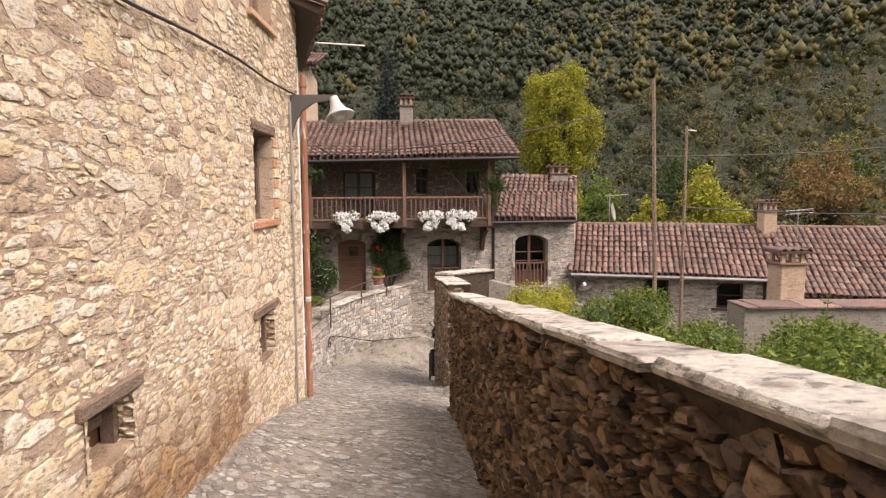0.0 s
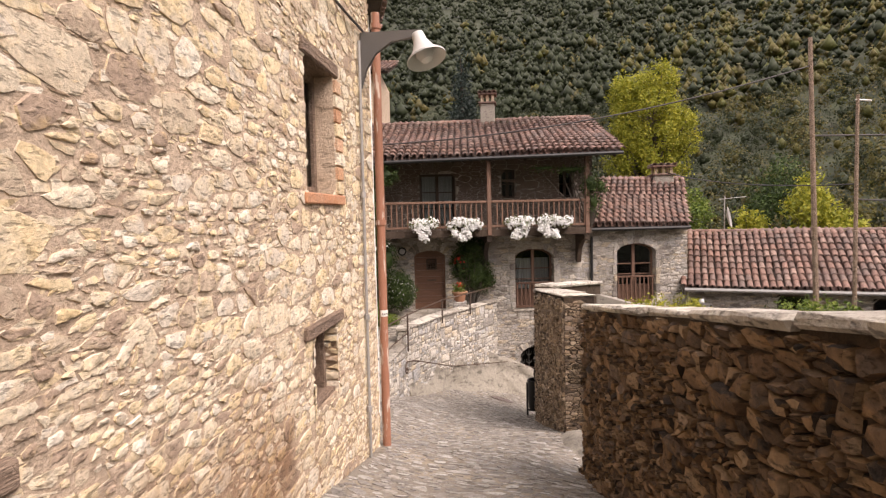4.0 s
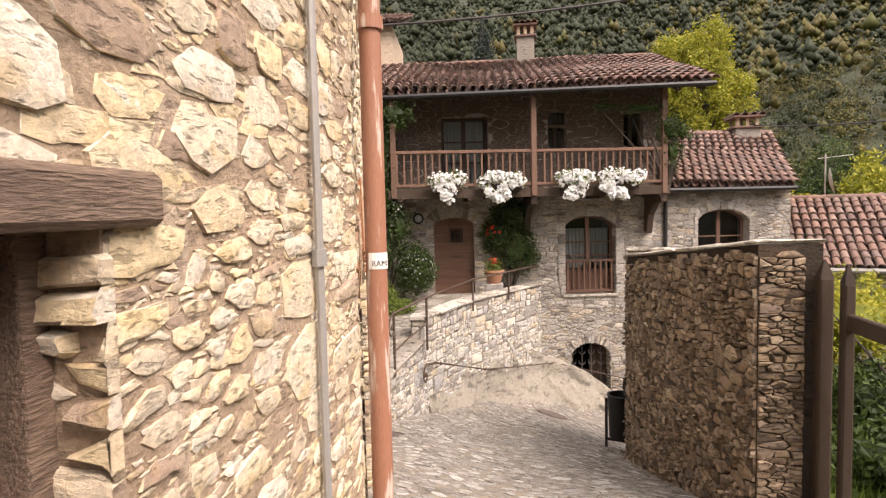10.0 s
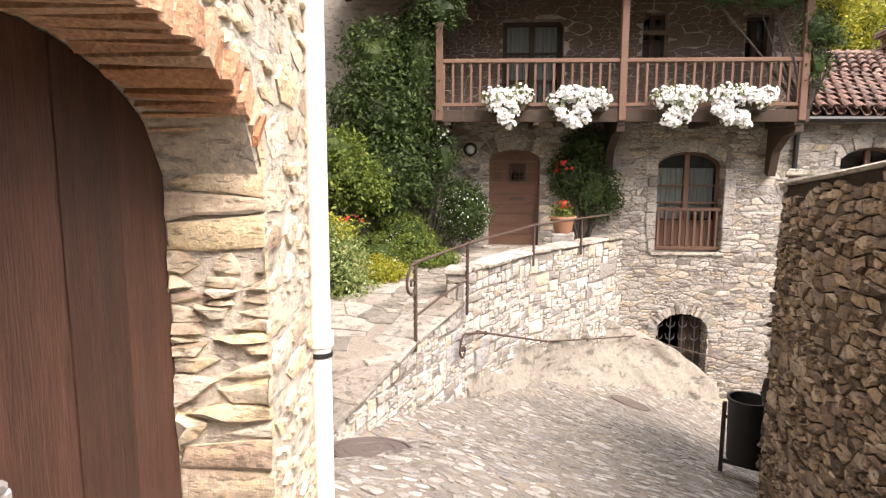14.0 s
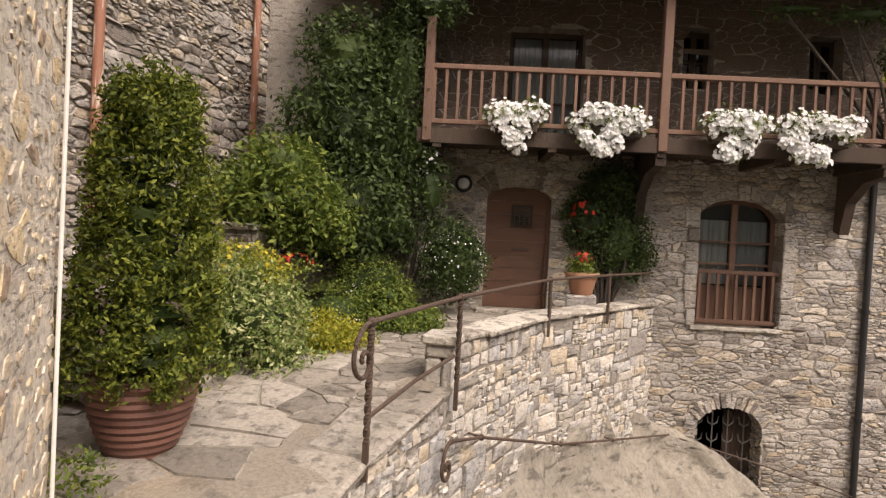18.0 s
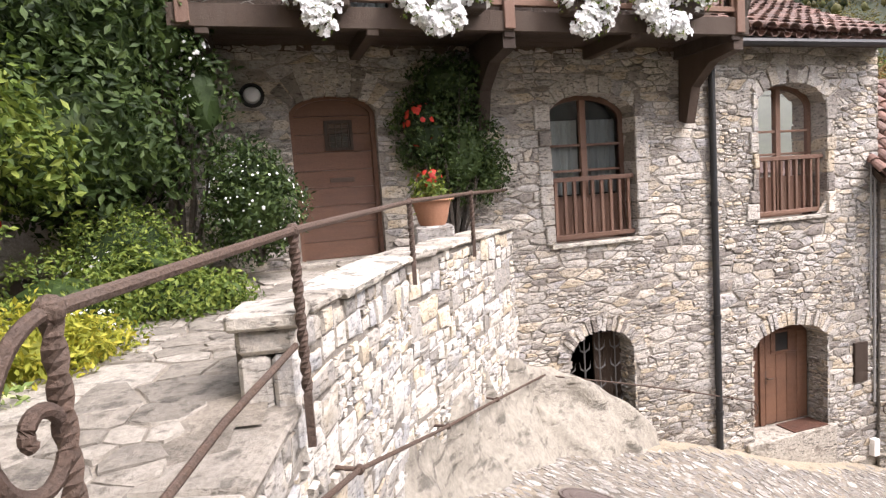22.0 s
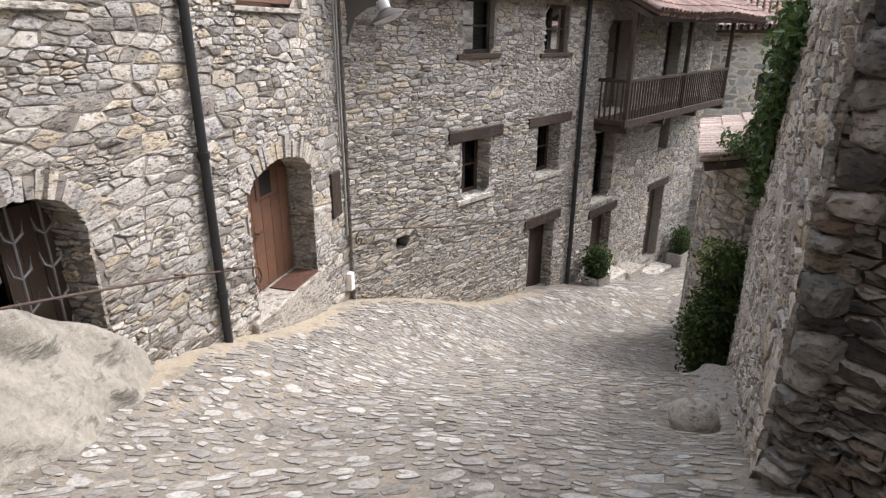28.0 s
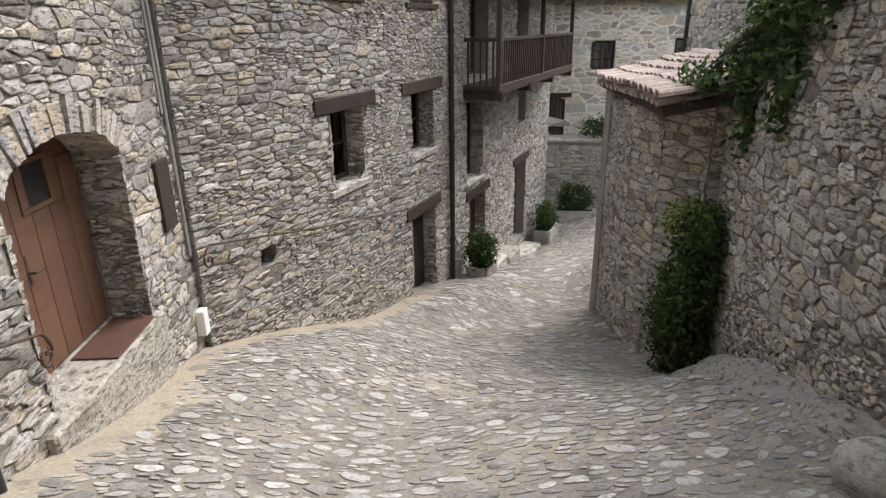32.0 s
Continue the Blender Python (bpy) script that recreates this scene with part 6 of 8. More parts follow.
coping(parapet, P1, p1_top, 0.045, 0.27, 0.055, CAP_STONE, 51, (0.35, 0.8))
coping(wall_gate, P2, [(0, -0.5), (3.68, -0.12)], 0.03, 0.45, 0.045, CAP_STONE, 52)
coping(wall_bend, P3, [(0, -0.62), (2.73, -0.42)], 0.04, 0.46, 0.06, CAP_STONE, 53)
for k, (ob, w, top) in enumerate(ramp_walls):
    coping(ob, w, top, 0.05, 0.42 if k < 3 else 0.29, 0.06, CAP_STONE if k > 2 else FLAG, 54 + k, (0.35, 0.7), u0=0.22 if k == 3 else 0.0)
pier = thing("wall_pier", "squared stone pier ending the path wall", "pier", kind="structure")
for bx in ((-3.41, 16.36, -2.2, -3.28, 16.62, -1.78), (-3.274, 16.36, -2.2, -3.17, 16.62, -1.78), (-3.41, 16.36, -1.774, -3.17, 16.62, -1.67)):
    part("block", boxes(bx, bevel=0.02), STONE_WHITE, pier)
part("cap", boxes((-3.44, 16.32, -1.665, -3.13, 16.66, -1.59), bevel=0.015), CAP_STONE, pier)

# ---- wrought-iron rails ----
rail_up = thing("path_handrail", "rusty wrought-iron handrail with a scrolled end", "handrail")
posts = [(-3.40, 15.05, -2.25, -1.32), (-3.13, 16.3, -2.15, -1.27), (-2.55, 18.38, -1.85, -1.22), (-1.88, 19.63, -1.82, -1.2)]
for x, y, z0, z1 in posts:
    bm = bmesh.new()
    rings, k = [], 40
    for i in range(k + 1):
        z, tw = lerp(z0, z1, i / k), radians(45 + max(0, i - 10) * 30)
        rings.append([bm.verts.new((x + 0.023 * math.cos(tw + q * math.pi / 2), y + 0.023 * math.sin(tw + q * math.pi / 2), z)) for q in range(4)])
    for r0, r1 in zip(rings, rings[1:]):
        for q in range(4):
            bm.faces.new((r0[q], r0[(q + 1) % 4], r1[(q + 1) % 4], r1[q]))
    bm.faces.new(rings[0]), bm.faces.new(rings[-1][::-1])
    post = part("rail_post", bm, IRON, rail_up)
    bm = bmesh.new()
    bmesh.ops.create_uvsphere(bm, u_segments=8, v_segments=6, radius=0.03, matrix=pose(x, y, z1))
    part("collar", bm, IRON, post)
path = [(-3.40, 15.05, -1.32), (-3.13, 16.3, -1.27), (-2.55, 18.38, -1.22), (-1.88, 19.63, -1.2), (-1.2, 21.1, -1.2)]
fine = []
for a, b in zip(path, path[1:]):
    fine += [Vector(a).lerp(Vector(b), k / 8) for k in range(8)]
fine.append(Vector(path[-1]))
part("top_bar", tube(bmesh.new(), fine, 0.017, 8), IRON, rail_up)


CURL = [(0, 0), (.06, -.015), (.12, -.06), (.17, -.14), (.19, -.23), (.17, -.31), (.12, -.36), (.06, -.37), (.015, -.33), (0, -.27), (.02, -.22), (.06, -.2), (.09, -.215), (.1, -.25), (.085, -.27)]


def scroll(x, y, z, size, d):
    """A drop-shaped curl in the upright plane of d, which starts at the point and hangs down."""
    d = Vector(d).normalized()
    pts = []
    for i in range(len(CURL) - 1):
        p0, p1, p2, p3 = [CURL[min(max(i + j, 0), len(CURL) - 1)] for j in (-1, 0, 1, 2)]
        for s in (0, 0.34, 0.67):
            a, b = [0.5 * (2 * p1[q] + (p2[q] - p0[q]) * s + (2 * p0[q] - 5 * p1[q] + 4 * p2[q] - p3[q]) * s * s + (3 * p1[q] - p0[q] - 3 * p2[q] + p3[q]) * s ** 3) for q in (0, 1)]
            pts.append(Vector((x, y, z)) + d * a * size + Vector((0, 0, b * size)))
    return pts


part("scroll", tube(bmesh.new(), scroll(-3.40, 15.05, -1.32, 0.85, (-0.25, -1, 0)), 0.015, 8), IRON, rail_up)
part("lower_bar", tube(bmesh.new(), [(-3.40, 15.06, -1.88), (-3.3, 15.7, -1.8), (-3.16, 16.3, -1.73)], 0.014, 8), IRON, rail_up)
rail_low = thing("wall_handrail", "rusty wrought-iron handrail fixed along the stones", "handrail")
lowp = [(-3.13, 16.2, -2.36), (-2.98, 16.76, -2.49), (-2.35, 18.66, -3.1), (-1.72, 19.77, -3.33), (-0.85, 21.12, -3.58)]
part("bar", tube(bmesh.new(), lowp, 0.014, 8), IRON, rail_low)
part("bar", tube(bmesh.new(), [(-0.85, 21.12, -3.58), (0.27, 21.36, -3.88), (1.33, 21.57, -4.18), (2.4, 21.79, -4.52)], 0.011, 8), IRON, rail_low)
part("scroll", tube(bmesh.new(), scroll(-3.13, 16.2, -2.36, 0.75, (-0.2, -1, 0)), 0.015, 8), IRON, rail_low)
part("scroll", tube(bmesh.new(), scroll(2.4, 21.79, -4.52, 0.6, (1, 0.2, 0)), 0.011, 8), IRON, rail_low)
for p, q in ((lowp[1], (-3.25, 16.8, -2.45)), (lowp[2], (-2.65, 18.75, -3.08)), (lowp[3], (-2.0, 19.9, -3.3)), (lowp[4], (-0.9, 21.3, -3.58)), ((1.33, 21.57, -4.18), (1.3, 21.75, -4.18)), ((2.06, 21.72, -4.41), (2.04, 21.9, -4.41))):
    bm = bmesh.new()
    tube(bm, [p, q], 0.012, 6)
    bmesh.ops.create_uvsphere(bm, u_segments=8, v_segments=6, radius=0.028, matrix=pose(*p))
    part("bracket", bm, IRON, rail_low)
rail_side = thing("street_handrail", "thin wrought-iron handrail along the street house", "handrail")
part("bar", tube(bmesh.new(), [SA.p(u, z, 0.1) for u, z in ((0.12, -4.95), (2.0, -5.35), (4.7, -5.85))], 0.012, 8), IRON, rail_side)
part("scroll", tube(bmesh.new(), scroll(*SA.p(0.12, -4.95, 0.1), 0.6, (-1, 0.2, 0)), 0.011, 8), IRON, rail_side)
for u, z in ((1.2, -5.18), (3.4, -5.62), (4.6, -5.83)):
    part("bracket", tube(bmesh.new(), [SA.p(u, z, 0.1), SA.p(u, z, -0.02)], 0.01, 6), IRON, rail_side)

# ---- balcony of the main house ----


def bal_y(x):
    return 20.37 + 0.204 * x


BA = Wall((-4.42, bal_y(-4.42)), (1.68, bal_y(1.68)))
bk = math.hypot(1, 0.204)


def bu(x):
    return (x + 4.42) * bk


balcony = thing("balcony", "brown timber balcony hung with white flowers", "balcony", kind="structure")
for k in range(5):
    part("floor_board", wbox(BA, -0.05, BA.length + 0.05, 0.52, 0.56, -0.2 * (k + 1) + 0.003, -0.2 * k - 0.003), WOOD_DARK, balcony)
part("edge_beam", wbox(BA, -0.05, BA.length + 0.05, 0.42, 0.62, -0.06, 0.03), WOOD_DARK, balcony)
part("top_rail", wbox(BA, 0, BA.length, 1.4, 1.47, -0.05, 0.03, 0.01), WOOD_RAIL, balcony)
part("foot_rail", wbox(BA, 0, BA.length, 0.68, 0.74, -0.04, 0.02, 0.006), WOOD_RAIL, balcony)
for x in (-4.34, -1.3, 1.6):
    u = bu(x)
    part("post", wbox(BA, u - 0.06, u + 0.06, 0.44, 2.93, -0.075, 0.055, 0.008), WOOD_RAIL, balcony)
n = 39
for k in range(n):
    u = lerp(0.16, BA.length - 0.16, k / (n - 1))
    if abs(u - bu(-1.3)) > 0.09:
        part("baluster", wbox(BA, u - 0.02, u + 0.02, 0.74, 1.4, -0.025, 0.012, 0.003), WOOD_RAIL, balcony)
for x in (-4.2, -2.7, -1.3, 0.2, 1.55):
    u = bu(x)
    part("joist", wbox(BA, u - 0.06, u + 0.06, 0.36, 0.52, -1.1, 0.02, 0.008), WOOD_DARK, balcony)
for x in (-1.3, 1.6):
    bm = bmesh.new()
    u = bu(x)
    pr = [(0.0, 0.42), (-0.95, 0.42), (-0.98, -0.45), (-0.84, -0.5), (-0.72, -0.05), (-0.4, 0.2), (0.0, 0.26)]
    f0, f1 = [[bm.verts.new(BA.p(u + s, z, w)) for w, z in pr] for s in (-0.07, 0.07)]
    bm.faces.new(f0), bm.faces.new(f1[::-1])
    for q in range(len(pr)):
        bm.faces.new((f0[q], f0[(q + 1) % len(pr)], f1[(q + 1) % len(pr)], f1[q]))
    part("bracket", bm, WOOD_DARK, balcony)
# eaves: rafters, plate and gutter
eaves = thing("eaves_timbers", "dark rafters and gutter under the main roof", "eaves", kind="structure")
for k in range(17):
    x = -5.95 + 0.52 * k
    y0, z0 = 20.15 + 0.1444 * x, 2.645 + 0.023 * x
    part("rafter", tube(bmesh.new(), [(x, y0, z0), (x - 0.15, y0 + 1.45, z0 + 0.51)], 0.055, 4), WOOD_DARK, eaves)
gut = bmesh.new()
tube(gut, [(-6.1, 19.12, 2.57), (2.6, 20.38, 2.77)], 0.055, 8)
part("gutter", gut, BLACK_METAL, eaves)


def flower_box(x, w, seed, hang):
    u = bu(x)
    ob = thing("flower_box", "trailing white petunias hung from the balcony rail", "flowers", group="flower boxes on the balcony", at=BA.p(u, 0.57, 0.12))
    rng = random.Random(seed)
    c = Vector((0, 0, 0))
    bm = bmesh.new()
    box(bm, -w * 0.42, -0.09, 0.0, w * 0.42, 0.09, 0.17, bevel=0.015)
    part("trough", bm, WOOD_DARK, ob)
    blobs = [((lerp(-0.42, 0.42, k / 6) * w, -0.05 + rng.uniform(-0.05, 0.03), 0.2 + rng.uniform(-0.03, 0.09)), (rng.uniform(0.11, 0.16), 0.14, rng.uniform(0.12, 0.18))) for k in range(7)]
    blobs += [((hang * w + rng.uniform(-0.34, 0.34) * w * (1 - 0.07 * k), -0.13 + rng.uniform(-0.03, 0.03), 0.12 - 0.05 * k), (rng.uniform(0.07, 0.12), 0.08, rng.uniform(0.06, 0.1))) for k in range(7)]
    greens = leaves("foliage", ob, blobs, 1500, 0.022, LEAF_MID, seed)
    vs, fs = [], []
    for _ in range(int(820 * w)):
        cc, r = rng.choice(blobs)
        d = Vector((rng.gauss(0, 1), rng.gauss(-0.6, 1), rng.gauss(0.1, 1))).normalized()
        p = Vector((cc[0] + d.x * r[0], cc[1] + d.y * r[1], cc[2] + d.z * r[2])) + Vector((rng.gauss(0, 0.018), rng.gauss(0, 0.018), rng.gauss(0, 0.018)))
        nn = (d + Vector((0, -0.7, 0.2))).normalized()
        a = nn.cross(Vector((0, 0, 1))).normalized()
        b = nn.cross(a)
        s = rng.uniform(0.026, 0.042)
        i = len(vs)
        vs.append(p - nn * s * 0.35)
        for q in range(10):
            rr = s * (1.0 if q % 2 == 0 else 0.72)
            t = 2 * math.pi * q / 10
            vs.append(p + a * rr * math.cos(t) + b * rr * math.sin(t))
        fs += [(i, i + 1 + q, i + 1 + (q + 1) % 10) for q in range(10)]
    fl = new("petals", mesh_of("petals", vs, fs, PETAL_WHITE))
    fl.parent = greens
    tagged(fl, "white trumpet flowers", kind="stuff")
    ob.rotation_euler = (0, 0, math.atan(0.204))
    return ob


for x, w, s, h in ((-3.2, 0.66, 61, -0.05), (-2.0, 0.95, 62, -0.12), (-0.44, 0.74, 63, -0.1), (0.58, 0.92, 64, -0.18)):
    flower_box(x, w, s, h)

# ---- downpipes, gutters, lamps and boxes on the fronts ----
pipe("front_downpipe", "dark downpipe down the stone front", [FA.p(fu(1.84), 0.3, 0.07), FA.p(fu(1.84), -5.25, 0.07)], 0.045, BLACK_METAL, [FA.p(fu(1.84), z, 0.07) for z in (-1.6, -3.2, -4.6)])
pipe("corner_conduit", "thin grey conduits at the corner of two houses", [FA.p(fu(4.86), -1.2, 0.04), FA.p(fu(4.86), -5.0, 0.04)], 0.018, PIPE_GREY)
pipe("corner_conduit", "thin grey conduits at the corner of two houses", [FA.p(fu(4.78), -1.2, 0.04), FA.p(fu(4.78), -3.6, 0.04), FA.p(fu(4.7), -3.72, 0.04)], 0.014, PIPE_GREY)
pipe("side_downpipe", "dark downpipe on the street house", [SA.p(su(11.25), -1.4, 0.08), SA.p(su(11.25), -8.05, 0.08)], 0.05, BLACK_METAL, [SA.p(su(11.25), z, 0.08) for z in (-3, -5, -7)])
tagged(new("meter_box", mesh_from("meter_box", wbox(FA, fu(4.45), fu(4.72), -4.62, -3.98, -0.02, 0.045, 0.006), WOOD_DARK)), "dark brown meter box set in a stone wall", "box")
tagged(new("white_box", mesh_from("white_box", wbox(FA, fu(4.79), fu(4.91), -5.88, -5.6, 0.0, 0.1, 0.006), PIPE_WHITE)), "small white utility box low on a wall", "box")
sg = bmesh.new()
tube(sg, [(4.75, side_y(4.75) - 0.42, -1.45), (12.0, side_y(12.0) - 0.42, -1.45)], 0.06, 8)
tagged(new("side_gutter", mesh_from("side_gutter", sg, PIPE_GREY)), "dark gutter under a tile roof", "gutter")
wg = bmesh.new()
tube(wg, [(1.75, 21.4, 0.52), (4.95, 22.05, 0.52)], 0.055, 8)
tagged(new("wing_gutter", mesh_from("wing_gutter", wg, BLACK_METAL)), "dark gutter under the wing roof", "gutter")
side_lamp = thing("wall_lamp", "dark bracket street lamp with a wide shade in the corner", "lamp", at=SA.p(0.1, -1.77, 0.0))
bm = bmesh.new()
outer = [(0.0, 0.03), (0.0, -0.62), (0.05, -0.4), (0.13, -0.2), (0.3, -0.08), (0.5, -0.04), (0.5, 0.03)]
rims = [[bm.verts.new((x, side, z)) for x, z in outer] for side in (-0.025, 0.025)]
bm.faces.new(rims[0][::-1])
bm.faces.new(rims[1])
for q in range(len(outer)):
    w = (q + 1) % len(outer)
    bm.faces.new((rims[0][q], rims[0][w], rims[1][w], rims[1][q]))
side_turn = pose(0, 0, 0, 0, 0, -70)
bm.transform(side_turn)
part("bracket", bm, LAMP_GREY, side_lamp)
lean = side_turn @ Matrix.Translation((0.5, 0, 0.0)) @ pose(0, 0, 0, 0, -22, 0)
bm = bmesh.new()
lathe(bm, [(0.0, 0.03), (0.075, 0.02), (0.09, -0.03), (0.085, -0.1), (0.0, -0.1)], 18, lean)
smooth(part("cap", bm, LAMP_WHITE, side_lamp, "white enamel cap"))
bm = bmesh.new()
lathe(bm, [(0.07, -0.1), (0.13, -0.14), (0.24, -0.19), (0.27, -0.215), (0.27, -0.225), (0.23, -0.205), (0.12, -0.155), (0.05, -0.11)], 24, lean)
side_shade = smooth(part("shade", bm, LAMP_GREY, side_lamp, "wide shallow grey shade"))
bm = bmesh.new()
lathe(bm, [(0.0, -0.12), (0.16, -0.17), (0.22, -0.21), (0.2, -0.235), (0.1, -0.26), (0.0, -0.265)], 20, lean)
smooth(part("bulb_cover", bm, LAMP_WHITE, side_shade, "pale frosted bulb cover"))
rl = thing("round_wall_lamp", "round dark-rimmed wall lamp beside the door", "lamp", at=FA.p(fu(-4.02), -0.02, 0.03))
ry = math.atan(0.204)
bm = bmesh.new()
lathe(bm, [(0.0, 0.0), (0.12, 0.0), (0.13, 0.04), (0.1, 0.08), (0.09, 0.06)], 18, pose(0, 0, 0, 90, 0, 11.5))
part("rim", bm, BLACK_METAL, rl)
bm = bmesh.new()
lathe(bm, [(0.09, 0.05), (0.07, 0.09), (0.0, 0.11)], 16, pose(0, 0, 0, 90, 0, 11.5))
part("glass_cover", bm, LAMP_WHITE, rl)

# ---- manhole, bin, stone ball, gate ----
mh = thing("manhole_cover", "round rusty iron manhole cover in the cobbles", "manhole", at=(-1.0, 19.1, ground(-1.0, 19.1) - 0.018))
gx, gy = (ground(-0.8, 19.1) - ground(-1.2, 19.1)) / 0.4, (ground(-1.0, 19.3) - ground(-1.0, 18.9)) / 0.4
mh.rotation_euler = (math.atan(gy), -math.atan(gx), 0)
bm = bmesh.new()
lathe(bm, [(0.0, 0.03), (0.06, 0.03), (0.065, 0.036), (0.09, 0.036), (0.095, 0.03), (0.2, 0.03), (0.205, 0.036), (0.25, 0.036), (0.255, 0.03), (0.33, 0.03), (0.335, 0.02)], 36, Matrix.Diagonal((0.84, 0.84, 1, 1)))
part("lid", bm, CAST_IRON, mh)
bm = bmesh.new()
lathe(bm, [(0.34, 0.02), (0.345, 0.034), (0.375, 0.034), (0.38, 0.0)], 36, Matrix.Diagonal((0.84, 0.84, 1, 1)))
part("rim", bm, CAST_IRON, mh)
mh2 = copy_thing(mh, pose(-3.2, 13.3, ground(-3.2, 13.3) - 0.005, -10, 0, 0))
bin_at = (-0.17, 15.33, ground(-0.17, 15.33))
litter = thing("litter_bin", "black metal litter bin on a stand by the wall", "bin", at=bin_at, rz=-20)
bm = bmesh.new()
lathe(bm, [(0.0, 0.22), (0.155, 0.22), (0.16, 0.24), (0.175, 0.8), (0.19, 0.82), (0.19, 0.84), (0.165, 0.84), (0.15, 0.26), (0.0, 0.26)], 22)
smooth(part("bucket", bm, BLACK_METAL, litter))
for s in (-0.2, 0.2):
    part("stand_leg", boxes((s - 0.018, -0.02, -0.1, s + 0.018, 0.02, 0.76)), BLACK_METAL, litter)
part("stand_bar", boxes((-0.2, -0.015, 0.14, 0.2, 0.015, 0.18)), BLACK_METAL, litter)
part("pivot", boxes((-0.2, -0.012, 0.6, 0.2, 0.012, 0.63)), BLACK_METAL, litter)
bm = bmesh.new()
bmesh.ops.create_icosphere(bm, subdivisions=3, radius=0.19)
for v in bm.verts:
    v.co *= 1 + 0.05 * noise.noise(v.co * 6)
    v.co.z *= 0.93
ball = smooth(new("stone_ball", mesh_from("stone_ball", bm, FLAG)))
ball.location = (2.36, 17.3, -4.95)
tagged(ball, "rounded grey-brown boulder resting beside a wall", "boulder")

gate = thing("garden_gate", "dark open-framed wooden garden gate", "gate")
for (x0, y0, x1, y1, z0, z1, nm) in ((0.43, 10.84, 0.52, 10.93, -2.5, -0.34, "gate_post"), (0.5, 10.68, 0.57, 10.75, -2.4, -0.36, "gate_stile"), (0.36, 9.68, 0.46, 9.78, -2.3, -0.3, "gate_post"), (0.5, 9.9, 0.56, 9.96, -2.2, -0.38, "gate_stile")):
    bm = boxes((x0, y0, z0, x1, y1, z1), bevel=0.012)
    tipz = max(v.co.z for v in bm.verts)
    cx, cy = (x0 + x1) / 2, (y0 + y1) / 2
    r = bmesh.ops.create_cone(bm, segments=4, radius1=(y1 - y0) * 0.68, radius2=0.01, depth=0.12, cap_ends=True, matrix=pose(cx, cy, tipz + 0.055, 0, 0, 45))
    part(nm, bm, WOOD_DARK, gate)
part("gate_rail", boxes((0.52, 9.93, -0.66, 0.56, 10.7, -0.55), bevel=0.01), WOOD_DARK, gate)
part("gate_rail", boxes((0.52, 9.93, -2.02, 0.56, 10.7, -1.92), bevel=0.01), WOOD_DARK, gate)
bm = bmesh.new()
tube(bm, [(0.34, 9.66, -1.2), (0.35, 9.8, -1.22), (0.5, 9.98, -1.2), (0.58, 9.92, -1.21), (0.47, 9.66, -1.2), (0.34, 9.66, -1.2)], 0.01, 6)
part("rope", bm, PIPE_WHITE, gate, "pale rope loop")
bm = bmesh.new()
bmesh.ops.create_icosphere(bm, subdivisions=4, radius=1.0)
for v in bm.verts:
    v.co = Vector((v.co.x * 0.55, v.co.y * 0.85, v.co.z * 0.33)) * (1 + 0.08 * noise.noise(v.co * 3))
hump = smooth(new("gate_ramp", mesh_from("gate_ramp", bm, ROCK)), 60)
hump.location = (0.38, 10.05, -2.12)
tagged(hump, "smooth cement hump before the garden gate", "ramp", kind="structure")

# ---- bedrock under the path wall ----


def outcrop(name, pts, seed, label, steep=1.5, mat=ROCK):
    """One body of rock along a line of (x, y, top, half width)."""
    rng = random.Random(seed)
    bm = bmesh.new()
    k, rows = 34, []
    dense = []
    for a, b in zip(pts, pts[1:]):
        dense += [[lerp(a[q], b[q], t / 14) for q in range(4)] for t in range(14)]
    dense.append(list(pts[-1]))
    for i, (x, y, zt, hw) in enumerate(dense):
        p, q = dense[max(i - 1, 0)], dense[min(i + 1, len(dense) - 1)]
        d = Vector((q[0] - p[0], q[1] - p[1], 0)).normalized()
        n = Vector((d.y, -d.x, 0))
        ring = []
        for j in range(k + 1):
            t = j / k
            w = lerp(-0.3, 0.0, t / 0.2) if t < 0.2 else lerp(0.0, hw, (t - 0.2) / 0.8)
            zg = ground(x + n.x * hw, y + n.y * hw) - 0.2
            h = zt if t < 0.2 else lerp(zt, zg, ((t - 0.2) / 0.8) ** steep)
            k1 = min(0.7, hw / 0.7)
            v = Vector((x, y, 0)) + n * w
            m1 = noise.noise((v.x * 1.5, v.y * 1.5, h * 1.5 + seed))
            m2 = noise.noise((v.x * 3.4 + h * 2, v.y * 3.4, h * 2.4 + seed))
            m3 = abs(noise.noise((v.x * 2.2 + h * 1.5, v.y * 2.2, seed)))
            m4 = noise.noise((v.x * 8 + h * 6, v.y * 8, h * 3 + seed))
            v += n * k1 * (0.20 * m1 + 0.09 * m2 - 0.12 * m3 + 0.025 * m4)
            v.z = h + k1 * (0.16 * m1 + 0.07 * m2 - 0.10 * m3 + 0.02 * m4)
            ring.append(bm.verts.new(v))
        rows.append(ring)
    for r0, r1 in zip(rows, rows[1:]):
        for j in range(k):
            bm.faces.new((r0[j], r0[j + 1], r1[j + 1], r1[j]))
    for e in (rows[0], rows[-1]):
        c = bm.verts.new(sum((v.co for v in e), Vector()) / len(e) - Vector((0, 0, 0.6)))
        for j in range(k):
            bm.faces.new((e[j], e[j + 1], c))
    ob = smooth(new(name, mesh_from(name, bm, mat)), 70)
    return tagged(ob, label, "rock", kind="structure")


